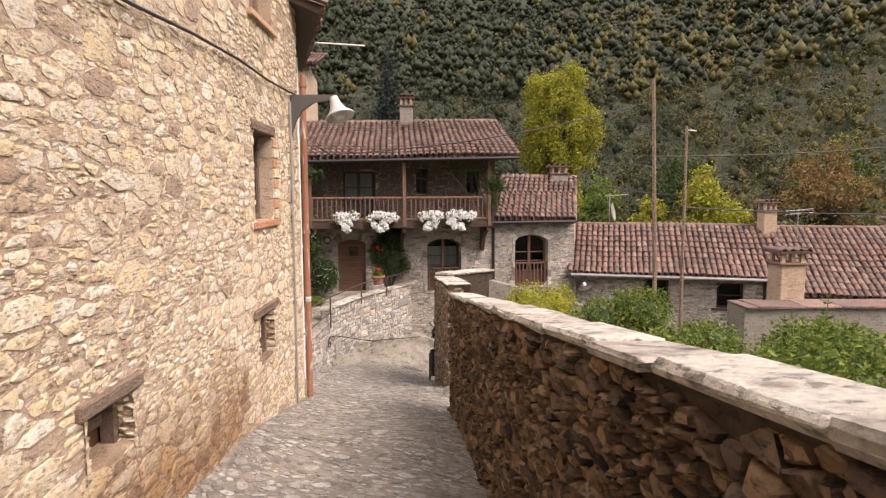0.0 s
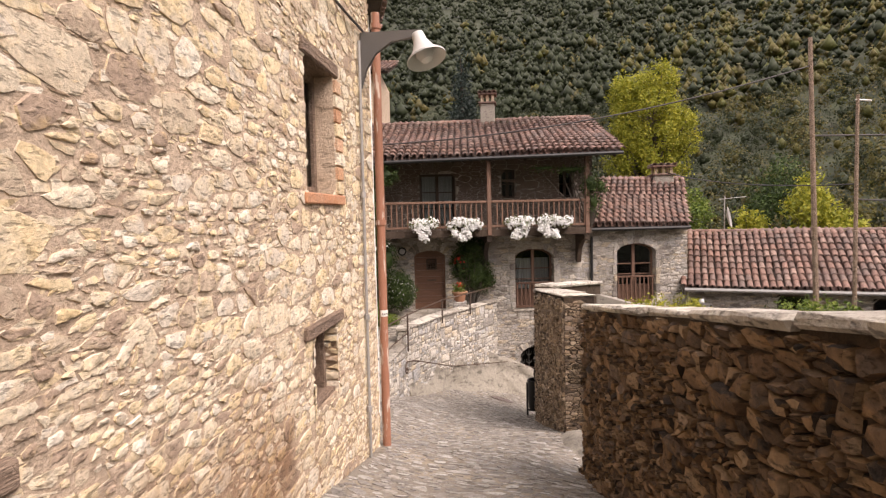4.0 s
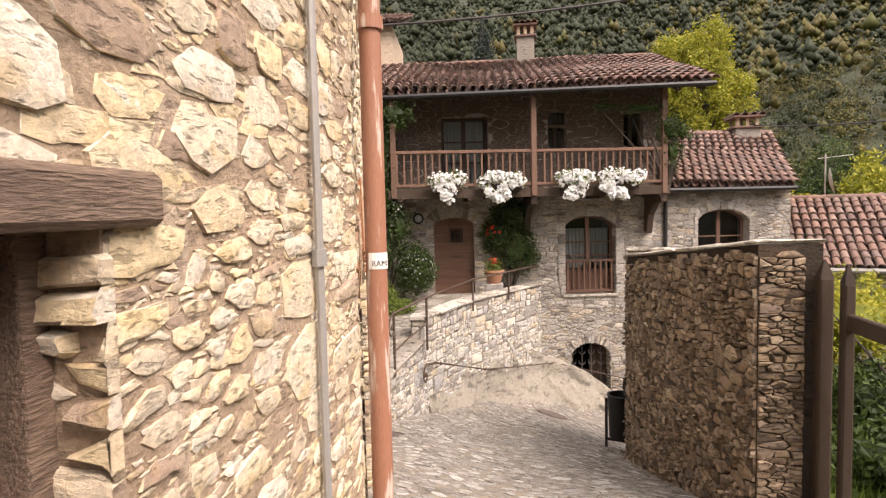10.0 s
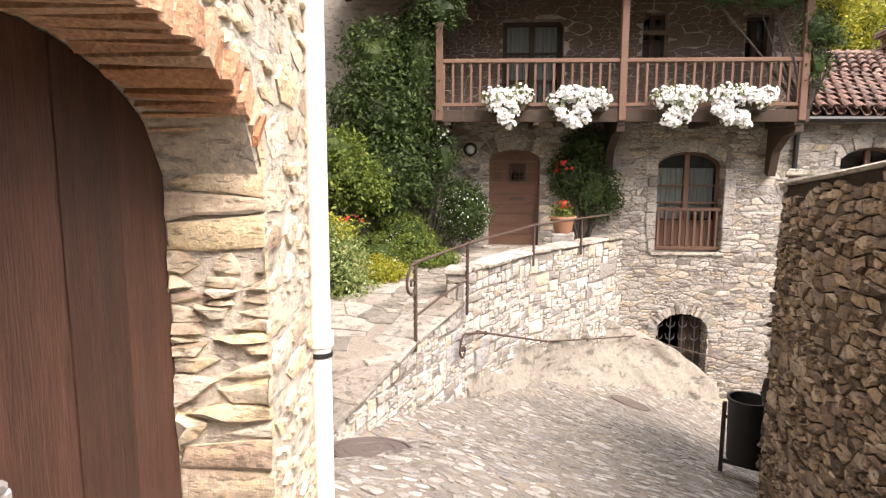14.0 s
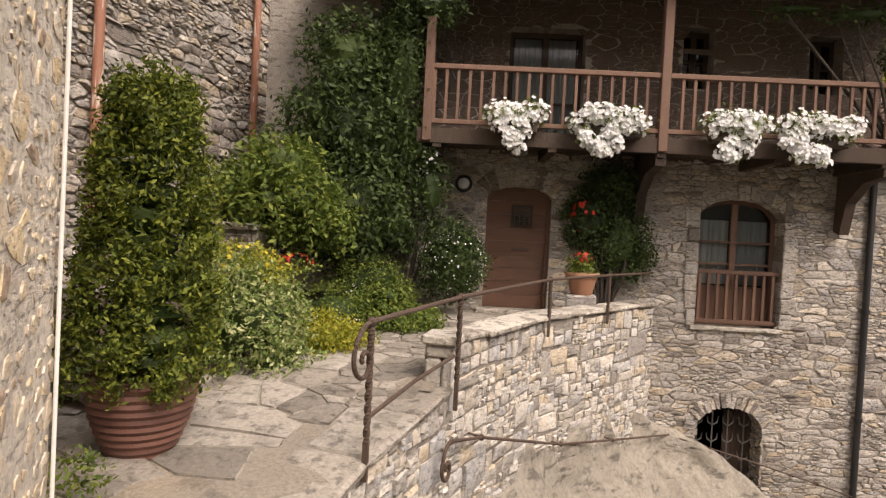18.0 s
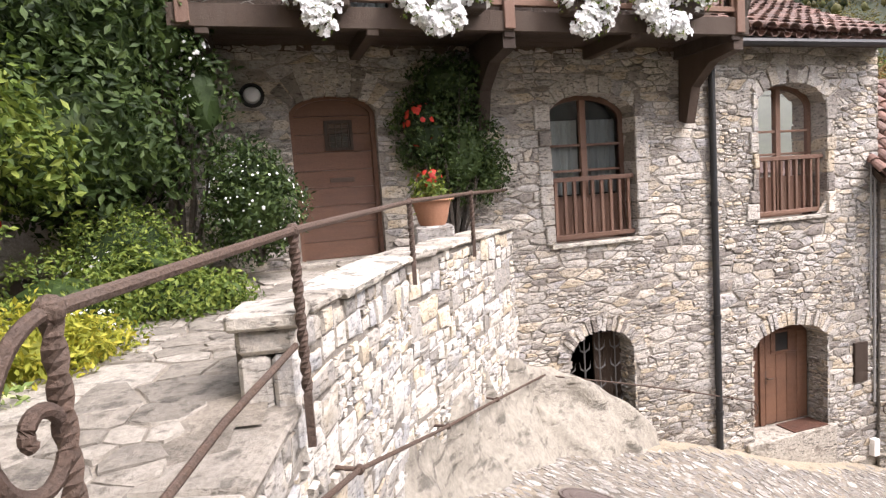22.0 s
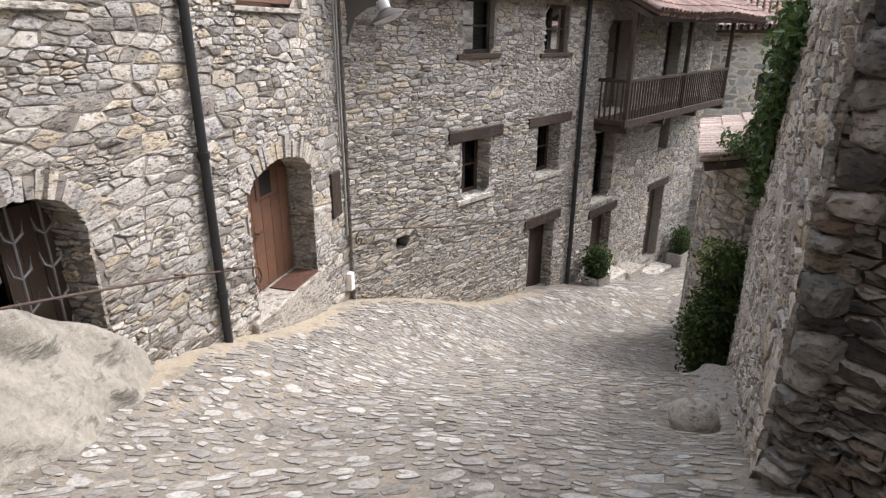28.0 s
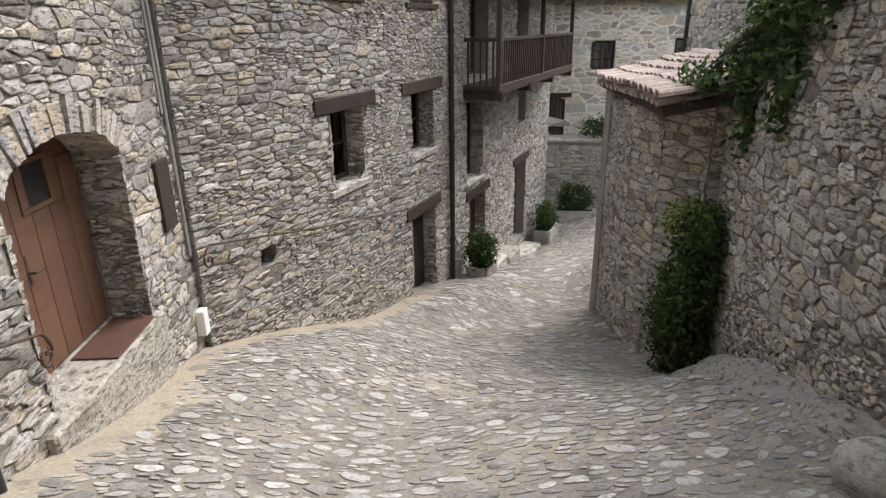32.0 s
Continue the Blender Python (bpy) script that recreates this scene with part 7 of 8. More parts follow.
outcrop("bedrock", [(-3.18, 16.5, -2.97, 0.16), (-2.97, 17.25, -2.92, 0.3), (-2.66, 18.2, -2.93, 0.4), (-2.36, 18.85, -3.2, 0.36), (-2.12, 19.3, -3.0, 0.4), (-1.6, 20.3, -2.98, 0.6), (-1.1, 21.0, -3.38, 0.66), (-0.3, 21.2, -3.76, 0.6), (0.3, 21.35, -4.12, 0.5), (0.8, 21.45, -4.6, 0.3)], 3, "pale bedrock outcrop under a stone path wall", 0.62)
outcrop("bedrock_verge", [(6.2, 17.0, -6.6, 0.5), (5.0, 17.02, -5.85, 0.8), (3.8, 17.04, -5.28, 0.75), (2.8, 17.05, -5.0, 0.5)], 5, "rough stony verge under the garden wall", mat=GREY_DARKENED)


def boulder_edge(owner, x, y, z0, z1, seed, mat):
    """Rough stones that stand out along the corner of a wall."""
    rng = random.Random(seed)
    z = z0
    while z < z1:
        h = rng.choice((rng.uniform(0.06, 0.11), rng.uniform(0.1, 0.2)))
        bm = bmesh.new()
        bmesh.ops.create_icosphere(bm, subdivisions=2, radius=1.0)
        rx, ry = rng.uniform(0.07, 0.11), rng.uniform(0.07, 0.11)
        for v in bm.verts:
            c = v.co.copy()
            m = max(abs(c.x), abs(c.y), abs(c.z))
            c = c.lerp(c / m, 0.8) * (1 + 0.3 * noise.noise(c * 1.7 + Vector((z * 9, seed, 0))))
            v.co = Vector((c.x * rx, c.y * ry, c.z * h * 0.52))
        bmesh.ops.rotate(bm, verts=bm.verts, matrix=Matrix.Rotation(rng.uniform(0, 1.5), 3, "Z"))
        ob = new("corner_stone", mesh_from("corner_stone", bm, mat))
        ob.location = (x + rng.uniform(-0.07, 0.01), y + rng.uniform(-0.07, 0.01), z + h / 2)
        ob.parent = owner
        z += h * 0.96


boulder_edge(wall_bend, 0.98, 16.88, -4.8, -0.6, 71, GREY_DARKENED)

# ---- plants ----


def shrub(name, label, blobs, count, size, mat, seed, stems=True, at=None, **kw):
    """A bush: a few stems and a crown of leaves, at its foot."""
    xs = [b[0] for b in blobs]
    foot = at or (xs[0][0], xs[0][1], min(c[2] - r[2] for c, r in blobs))
    ob = thing(name, label, "shrub", at=foot)
    rel = [((c[0] - foot[0], c[1] - foot[1], c[2] - foot[2]), r) for c, r in blobs]
    leaves("crown", ob, rel, count, size, mat, seed, **kw)
    # Big bushes get a dark core, painted for the shade between their leaves.
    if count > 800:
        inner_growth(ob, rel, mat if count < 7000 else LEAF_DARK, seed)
    if stems:
        rng = random.Random(seed + 1)
        bm = bmesh.new()
        for c, r in rel:
            for _ in range(3):
                e = Vector((c[0] + rng.uniform(-0.5, 0.5) * r[0], c[1] + rng.uniform(-0.5, 0.5) * r[1], c[2] + rng.uniform(-0.2, 0.6) * r[2]))
                mid = e * 0.5 + Vector((rng.uniform(-0.1, 0.1), rng.uniform(-0.1, 0.1), 0))
                tube(bm, [(0, 0, -0.05), mid, e], [0.03, 0.02, 0.006], 5)
        tagged(part("stem", bm, BARK, ob), kind="stuff")
    return ob


def specks(parent, name, blobs, count, size, mat, seed, label=""):
    """Small blossoms over the skin of clumps, in the parent's space."""
    rng = random.Random(seed)
    vs, fs = [], []
    for _ in range(count):
        c, r = rng.choice(blobs)
        d = Vector((rng.gauss(0, 1), rng.gauss(-0.4, 1), rng.gauss(0.5, 1))).normalized()
        p = Vector((c[0] + d.x * r[0], c[1] + d.y * r[1], c[2] + d.z * r[2])) * 1.0
        i = len(vs)
        s = size * rng.uniform(0.6, 1.3)
        a = d.cross(Vector((0.3, 0.2, 1))).normalized()
        b = d.cross(a)
        vs.append(p + d * s * 0.2)
        vs += [p + (a * math.cos(t) + b * math.sin(t)) * s for t in (0, 1.26, 2.51, 3.77, 5.03)]
        fs += [(i, i + 1 + q, i + 1 + (q + 1) % 5) for q in range(5)]
    ob = new(name, mesh_of(name, vs, fs, mat))
    ob.parent = parent
    return tagged(ob, label, kind="stuff")


def big_pot(at, r, h, rings=9):
    bm = bmesh.new()
    prof = [(0.0, 0.0), (r * 0.62, 0.0)]
    for k in range(rings * 2):
        t = k / (rings * 2 - 1)
        prof.append((r * (0.62 + 0.38 * math.sin(t * 1.5)) + (0.012 if k % 2 else 0.0), h * (0.04 + 0.86 * t)))
    prof += [(r * 1.06, h * 0.92), (r * 1.06, h), (r * 0.9, h), (r * 0.86, h * 0.88), (0.0, h * 0.88)]
    lathe(bm, prof, 28)
    return bm


cyp_at = (-4.75, 14.85, terrace_z(-4.75, 14.85))
cyp = thing("potted_cypress", "clipped cypress in a ribbed terracotta pot", "potted plant", at=cyp_at)
part("pot", big_pot(cyp_at, 0.31, 0.47), CLAY_DARK, cyp, "ribbed dark brown clay pot")
smooth(cyp.children[0], 30)
blobs = [((0.03 * math.sin(k * 2.1), 0.03 * math.cos(k * 1.7), 0.53 + 0.141 * k), (0.39 * (1 - 0.5 * (k / 11) ** 2.2), 0.39 * (1 - 0.5 * (k / 11) ** 2.2), 0.16)) for k in range(12)]
# Solid dark core, painted for the shade inside the cypress.
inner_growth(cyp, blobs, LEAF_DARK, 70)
tuft_rng = random.Random(171)
tufts = []
for k in range(330):
    z = tuft_rng.uniform(0.45, 2.2)
    r = 0.40 * (1 - 0.5 * (max(0, z - 0.53) / 1.55) ** 2.2) * tuft_rng.uniform(0.8, 1.06)
    a = tuft_rng.uniform(0, math.tau)
    tufts.append(((r * math.cos(a), r * math.sin(a), z), (0.055, 0.055, 0.105)))
leaves("foliage", cyp, blobs[-2:] + tufts, 34000, 0.019, LEAF_CYPRESS, 71, flat=1.1)
bm = bmesh.new()
tube(bm, [(0, 0, 0.45), (0.01, 0, 1.4), (0, 0, 2.2)], [0.05, 0.03, 0.01], 6)
part("trunk", bm, BARK, cyp)

# the bed and its planting
bed = sheet("ground_bed", lambda x, y: terrace_z(x, y) - 0.06 * min(1, max(0, (x + 5.2) / 0.3)) + 0.015 + 0.25 * min(1, max(0, (-5.1 - x) / 1.5)) + 0.04 * noise.noise((x * 3, y * 3, 0)), -8.0, 15.2, -3.9, 20.3, 0.12, EARTH, "dark soil of the planted garden bed", "flower bed",
            inside=lambda x, y: x < steps([(15.2, -4.8), (16.5, -4.5), (18, -4.15), (20.3, -3.95)], y) and y < facade_y(x) - 0.1)
b1 = shrub("variegated_shrub", "rounded shrub with cream-edged green leaves", [((-4.95, 16.4, -1.68), (0.5, 0.5, 0.52)), ((-5.15, 16.5, -1.45), (0.45, 0.45, 0.45)), ((-4.75, 16.4, -1.95), (0.36, 0.36, 0.3))], 12000, 0.024, LEAF_VARI, 81)
specks(b1, "yellow_bloom", [((-0.3, 0.15, 1.12), (0.42, 0.38, 0.17))], 50, 0.018, PETAL_YELLOW, 82, "yellow autumn blossoms")
tagged(leaves("yellow_growth", b1, [((-0.32, 0.15, 1.17), (0.42, 0.36, 0.12)), ((0.0, 0.1, 1.02), (0.26, 0.26, 0.1))], 1400, 0.024, LEAF_YELLOW, 182), "yellow young leaves", kind="stuff")
shrub("laurel_bush", "airy yellow-green laurel with long leaves", [((-5.65, 18.1, -0.55), (0.7, 0.65, 0.48)), ((-6.0, 18.2, -0.35), (0.56, 0.55, 0.45)), ((-5.25, 18.3, -0.75), (0.45, 0.45, 0.34)), ((-5.65, 18.1, -0.1), (0.46, 0.46, 0.38))], 9000, 0.042, LEAF_MID, 83, at=(-5.95, 18.0, -2.1))
shrub("tall_camellia", "tall dense dark-leaved evergreen shrub", [((-5.3, 19.3, -0.5), (0.9, 0.75, 0.9)), ((-5.45, 19.4, 0.65), (0.92, 0.75, 0.85)), ((-5.5, 19.45, 1.55), (0.62, 0.6, 0.62)), ((-5.0, 19.5, 0.2), (0.55, 0.5, 0.7)), ((-4.85, 19.7, -0.7), (0.45, 0.4, 0.5))], 17000, 0.048, LEAF_DARK, 84, flat=1.0, at=(-5.4, 19.45, -2.05))
v1 = shrub("climbing_vine", "dark vine climbing the balcony corner", [((-4.7, 19.55, 1.4), (0.36, 0.3, 0.9)), ((-4.35, 19.5, 2.25), (0.5, 0.3, 0.35)), ((-4.6, 19.6, 0.4), (0.35, 0.25, 0.5)), ((-4.3, 19.7, -0.2), (0.28, 0.22, 0.55)), ((-4.9, 19.9, 1.9), (0.4, 0.4, 0.6))], 6500, 0.036, LEAF_DARK, 85, at=(-4.7, 19.9, -2.0))
specks(v1, "white_bloom", [((0.35, -0.25, 2.2), (0.18, 0.15, 0.25)), ((0.3, -0.15, 1.75), (0.22, 0.15, 0.35))], 90, 0.022, PETAL_WHITE, 86, "small white blossoms")
d1 = shrub("door_shrub", "rounded variegated shrub beside the house door", [((-3.95, 19.8, -1.2), (0.5, 0.46, 0.5)), ((-4.0, 19.8, -0.88), (0.38, 0.36, 0.34))], 6500, 0.028, LEAF_DARK, 87)
specks(d1, "white_bloom", [((0, 0, 0.5), (0.5, 0.48, 0.5))], 150, 0.012, PETAL_WHITE, 88, "tiny white blossoms")
shrub("juniper", "low bright green spreading juniper", [((-4.32, 18.5, -1.83), (0.5, 0.45, 0.24)), ((-4.5, 18.6, -1.6), (0.36, 0.35, 0.22)), ((-4.1, 18.65, -1.9), (0.32, 0.35, 0.18))], 8000, 0.026, LEAF_MID, 89, flat=1.0)
w1 = shrub("daisy_bush", "frothy bush dotted with tiny white daisies", [((-4.8, 18.95, -1.5), (0.6, 0.5, 0.4)), ((-5.0, 18.2, -1.75), (0.5, 0.45, 0.35)), ((-4.5, 17.7, -2.0), (0.3, 0.4, 0.22))], 7500, 0.02, LEAF_MID, 90)
specks(w1, "white_bloom", [((0, 0, 0.4), (0.62, 0.52, 0.42)), ((-0.15, -0.7, 0.15), (0.52, 0.47, 0.37)), ((0.3, -1.2, -0.1), (0.4, 0.45, 0.24))], 900, 0.015, PETAL_WHITE, 91, "tiny white daisies")
shrub("grassy_shrub", "feathery yellow-green low shrub", [((-4.6, 17.1, -1.85), (0.34, 0.36, 0.27)), ((-4.45, 17.35, -1.92), (0.26, 0.3, 0.2))], 5000, 0.022, LEAF_YELLOW, 92, flat=0.2)
r1 = shrub("red_flowers", "small clump of red begonias in the bed", [((-5.25, 17.7, -1.22), (0.22, 0.2, 0.1))], 260, 0.026, LEAF_MID, 93, stems=False)
specks(r1, "red_bloom", [((0, 0, 0.14), (0.22, 0.2, 0.1))], 36, 0.022, PETAL_RED, 94, "red blossoms")
shrub("creeping_plant", "small weed at the foot of a wall", [((-4.5, 14.12, -2.02), (0.16, 0.16, 0.12))], 300, 0.02, LEAF_MID, 95, stems=False)
iv = shrub("wall_ivy", "dark ivy and red-flowered climber beside the door", [((-1.75, 20.85, -0.75), (0.5, 0.2, 0.6)), ((-2.2, 20.75, -0.45), (0.4, 0.2, 0.5)), ((-1.5, 20.95, -0.95), (0.32, 0.16, 0.38)), ((-1.9, 20.8, 0.05), (0.45, 0.25, 0.35))], 7500, 0.03, LEAF_DARK, 96, at=(-1.9, 20.85, -1.9))
specks(iv, "red_bloom", [((-0.35, -0.2, 1.5), (0.18, 0.14, 0.25))], 26, 0.035, PETAL_RED, 97, "orange-red blossoms")
geranium = thing("potted_geranium", "red geranium in a wide terracotta pot", "potted plant", at=(-2.22, 20.12, -1.93))
part("plinth", boxes((-0.2, -0.18, 0.0, 0.2, 0.18, 0.42), bevel=0.02), STONE_GREY, geranium, "rough stone plinth")
bm = bmesh.new()
lathe(bm, [(0.0, 0.42), (0.13, 0.42), (0.15, 0.46), (0.2, 0.66), (0.235, 0.68), (0.235, 0.72), (0.2, 0.72), (0.19, 0.68), (0.0, 0.67)], 22)
smooth(part("pot", bm, CLAY, geranium, "wide terracotta pot"), 35)
leaves("foliage", geranium, [((0, 0, 0.8), (0.18, 0.16, 0.14))], 420, 0.035, LEAF_MID, 98)
specks(geranium, "red_bloom", [((0.0, -0.02, 0.9), (0.14, 0.12, 0.1))], 26, 0.03, PETAL_RED, 99, "red blossoms")
shrub("hanging_greenery", "trailing greenery over the balcony's outer post", [((1.72, 20.7, 1.9), (0.28, 0.22, 0.42)), ((1.8, 20.75, 1.35), (0.2, 0.18, 0.42)), ((1.1, 20.65, 2.35), (0.55, 0.14, 0.12)), ((2.0, 20.8, 1.85), (0.2, 0.2, 0.28)), ((0.3, 20.5, 2.4), (0.5, 0.1, 0.08))], 1700, 0.036, LEAF_DARK, 100, at=(1.7, 20.8, 0.55))
# street plants
fern = shrub("corner_bush", "dark green bush growing in a wall corner", [((5.98, 17.3, -6.25), (0.36, 0.3, 0.45)), ((5.98, 17.3, -5.6), (0.38, 0.32, 0.4)), ((6.0, 17.2, -5.0), (0.32, 0.3, 0.35)), ((5.9, 17.45, -5.85), (0.25, 0.25, 0.3))], 6900, 0.036, LEAF_DARK, 101, at=(5.98, 17.3, -6.75))
shoots = leaves("new_growth", fern, [((0.0, 0.1, 1.95), (0.26, 0.24, 0.18)), ((-0.12, 0.1, 0.9), (0.2, 0.2, 0.2))], 700, 0.03, LEAF_MID, 102)
tagged(shoots, kind="stuff")
shrub("garden_ivy", "ivy hanging over the tall garden wall", [((5.9, 17.06, -3.3), (0.5, 0.1, 0.3)), ((5.3, 17.05, -2.9), (0.6, 0.1, 0.42)), ((4.6, 17.05, -2.5), (0.5, 0.1, 0.4)), ((5.75, 17.05, -3.75), (0.22, 0.06, 0.4)), ((6.3, 17.3, -3.45), (0.35, 0.16, 0.12)), ((5.0, 17.05, -3.35), (0.3, 0.07, 0.35)), ((4.0, 17.05, -2.1), (0.5, 0.1, 0.3))], 4200, 0.045, LEAF_DARK, 103, at=(5.2, 16.9, -2.6))


gw = Wall((-7.9, 17.55), (-5.7, 17.7))
garden_low = slab("wall_garden_low", gw, -2.2, -0.86, 0.3, MORTAR_GREY, label="low coped stone wall among the garden shrubs")
face_stones(garden_low, gw, -2.1, -0.88, STONE_GREY, (0.3, 0.1), 0.004, 0.04, seed=105, ragged=0.3)
coping(garden_low, gw, -0.86, 0.07, 0.36, 0.08, CAP_STONE, 106)


def planter(at, w, d, h, rz, blobs, count, mat, seed, label):
    ob = thing("stone_planter", label, "planter", at=at, rz=rz)
    bm = bmesh.new()
    for sx in ((-w / 2, -d / 2, w / 2, -d / 2 + 0.07), (-w / 2, d / 2 - 0.07, w / 2, d / 2), (-w / 2, -d / 2 + 0.07, -w / 2 + 0.07, d / 2 - 0.07), (w / 2 - 0.07, -d / 2 + 0.07, w / 2, d / 2 - 0.07)):
        box(bm, sx[0], sx[1], -0.2, sx[2], sx[3], h, bevel=0.015)
    part("trough", bm, STONE_GREY, ob)
    part("soil", boxes((-w / 2 + 0.06, -d / 2 + 0.06, 0, w / 2 - 0.06, d / 2 - 0.06, h - 0.05)), EARTH, ob)
    leaves("foliage", ob, blobs, count, 0.045, mat, seed)
    return ob


planter((11.85, 20.02, ground(11.85, 20.02)), 0.6, 0.5, 0.25, -15, [((0, 0, 0.6), (0.32, 0.28, 0.36)), ((0, 0, 0.35), (0.26, 0.22, 0.18))], 2600, LEAF_DARK, 110, "stone trough with a dark green shrub by a door")
planter((17.2, 18.55, ground(17.2, 18.55)), 1.0, 0.55, 0.45, -15, [((-0.1, 0, 0.8), (0.4, 0.25, 0.4)), ((0.3, 0, 0.6), (0.3, 0.25, 0.25))], 2000, LEAF_DARK, 111, "stone trough with leafy plants beside a door")
planter((18.9, 17.6, ground(18.9, 17.6)), 1.3, 0.5, 0.3, -90, [((0, 0, 0.7), (0.6, 0.3, 0.45))], 2600, LEAF_DARK, 112, "stone trough with dark shrubs at the street end")
for k, (x, w, h) in enumerate(((12.85, 1.3, 0.22), (14.1, 0.9, 0.4), (16.1, 1.2, 0.2))):
    bench = new("door_step", mesh_from("door_step", wbox(SA, su(x) - w / 2, su(x) + w / 2, ground(x, side_y(x)) - 0.4, ground(x, side_y(x)) + h, -0.2, 0.55, 0.025), CAP_STONE))
    tagged(bench, "worn stone step beside the street house", "step", kind="structure")

# ---- balcony of the street house ----
bal2 = thing("balcony_side", "dark timber balcony under a tile roof", "balcony", kind="structure")
u0, u1 = su(11.95), su(18.2)
part("floor", wbox(SA, u0, u1, -4.12, -4.02, 0.0, 0.78, 0.01), WOOD_DARK, bal2)
part("edge_beam", wbox(SA, u0 - 0.03, u1 + 0.03, -4.18, -4.0, 0.72, 0.8, 0.01), WOOD_DARK, bal2)
part("top_rail", wbox(SA, u0, u1, -3.2, -3.13, 0.71, 0.79, 0.008), WOOD_DARK, bal2)
part("side_rail", wbox(SA, u0, u0 + 0.06, -3.2, -3.13, 0.03, 0.71, 0.008), WOOD_DARK, bal2)
for k in range(44):
    u = lerp(u0 + 0.1, u1 - 0.1, k / 43)
    part("baluster", wbox(SA, u - 0.022, u + 0.022, -4.02, -3.2, 0.735, 0.765, 0.003), WOOD_DARK, bal2)
for k in range(5):
    w = 0.1 + 0.13 * k
    part("baluster", wbox(SA, u0 + 0.015, u0 + 0.045, -4.02, -3.2, w, w + 0.035, 0.003), WOOD_DARK, bal2)
for u in (u0 + 0.05, (u0 + u1) / 2, u1 - 0.05):
    part("post", wbox(SA, u - 0.05, u + 0.05, -4.1, -1.75, 0.7, 0.8, 0.008), WOOD_DARK, bal2)
for u in (u0 + 0.1, u0 + 2.1, u0 + 4.2, u1 - 0.1):
    part("joist", wbox(SA, u - 0.06, u + 0.06, -4.3, -4.12, -0.1, 0.82, 0.008), WOOD_DARK, bal2)

# ---- far end of the street ----
FH = Wall((21.5, 22.5), (21.5, 8.0))
fh_win = (5.3, 6.1, -4.4, -3.45, 0)
fh_door = (4.0, 4.55, -6.75, -5.3, 0)
fh_win2 = (8.0, 8.7, -4.3, -3.4, 0)
far_wall = slab("wall_far_house", FH, -10, -2.1, 0.5, PLASTER, [fh_win, fh_door, fh_win2], label="pale plastered stone house closing the street")
face_stones(far_wall, FH, -9, -2.15, STONE_WHITE, (0.55, 0.28), 0.03, 0.014, [fh_win, fh_door, fh_win2], seed=120, ragged=0.35)
for o in (fh_win, fh_win2):
    casement("window_far", FH, o, "small barred window in the far house", mat=WOOD_DARK, bars=(1, 2), depth=0.12, curtain=True)
fd = thing("door_far", "dark plank door of the far house", "door", kind="structure")
boards(fd, FH, fh_door, 4, -0.2, -0.15, WOOD_DARK)
lintel(far_wall, FH, fh_door, WOOD_DARK, thick=0.14, extra=0.2)
tiled_roof("roof_far_house", "grey-brown tile roof of the far house", (21.05, 22.5, -2.05), (21.05, 8.0, -2.05), (3.2, 0, 1.3), 121)
LW = Wall((19.9, 20.5), (19.9, 13.5))
low_wall = slab("wall_low_far", LW, -10, -6.6, 0.4, MORTAR_GREY, label="low rubble wall at the end of the street")
face_stones(low_wall, LW, -9.2, -6.65, STONE_GREY, (0.4, 0.18), seed=122)
coping(low_wall, LW, -6.6, 0.06, 0.45, 0.1, CAP_STONE, 123)
tagged(new("far_terrace", mesh_from("far_terrace", boxes((19.9, 8, -6.9, 21.5, 22, -6.62)), COBBLE)), "raised terrace before the far house", "terrace", kind="structure")
shrub("far_bush", "round dry bush on the raised terrace", [((20.5, 16.6, -6.2), (0.5, 0.9, 0.35))], 1500, 0.05, LEAF_DARK, 124)

# ---- chimneys ----


def chimney(name, at, w, h, style, label):
    ob = thing(name, label, "chimney", at=at)
    part("shaft", boxes((-w / 2, -w / 2, -0.6, w / 2, w / 2, h), bevel=0.02), MORTAR_GREY if style else MORTAR_SAND, ob)
    part("ledge", boxes((-w / 2 - 0.06, -w / 2 - 0.06, h, w / 2 + 0.06, w / 2 + 0.06, h + 0.06), bevel=0.01), TILE, ob)
    for sx in (-1, 0, 1):
        for sy in (-1, 1):
            part("pillar", boxes((sx * w * 0.38 - 0.045, sy * w * 0.38 - 0.045, h + 0.06, sx * w * 0.38 + 0.045, sy * w * 0.38 + 0.045, h + 0.3)), MORTAR_SAND, ob)
    cap = part("cap", boxes((-w / 2 - 0.08, -w / 2 - 0.08, h + 0.3, w / 2 + 0.08, w / 2 + 0.08, h + 0.36), bevel=0.01), TILE, ob)
    vs, fs = [], []
    for k in range(4):
        src = tile_mesh("t", 0.09, 0.08, w + 0.24, 1)
        m = Matrix.Translation((-w / 2 + w * k / 3, -w / 2 - 0.12, h + 0.37))
        i = len(vs)
        vs += [m @ Vector(v) for v in src[0]]
        fs += [tuple(i + q for q in f) for f in src[1]]
    t = new("cap_tiles", mesh_of("cap_tiles", vs, fs, TILE))
    t.parent = cap
    return ob


chimney("roof_chimney", (-1.45, 24.3, 4.4), 0.5, 0.62, 1, "stone chimney with a tiled cap on the main roof")
chimney("roof_chimney", (4.9, 25.5, 2.0), 0.7, 0.35, 1, "low white chimney with a pierced tile cap")
chimney("roof_chimney", (9.3, 16.0, -1.3), 0.66, 0.95, 0, "rendered chimney with a tile cap above the garden")
chimney("roof_chimney", (12.3, 22.6, 0.2), 0.5, 0.65, 0, "small rendered chimney on the street house roof")
chimney("roof_chimney", (17.0, 22.3, 0.0), 0.6, 0.2, 0, "squat tiled chimney on a far roof")
TB = Wall((14.2, 15.75), (7.6, 15.7))
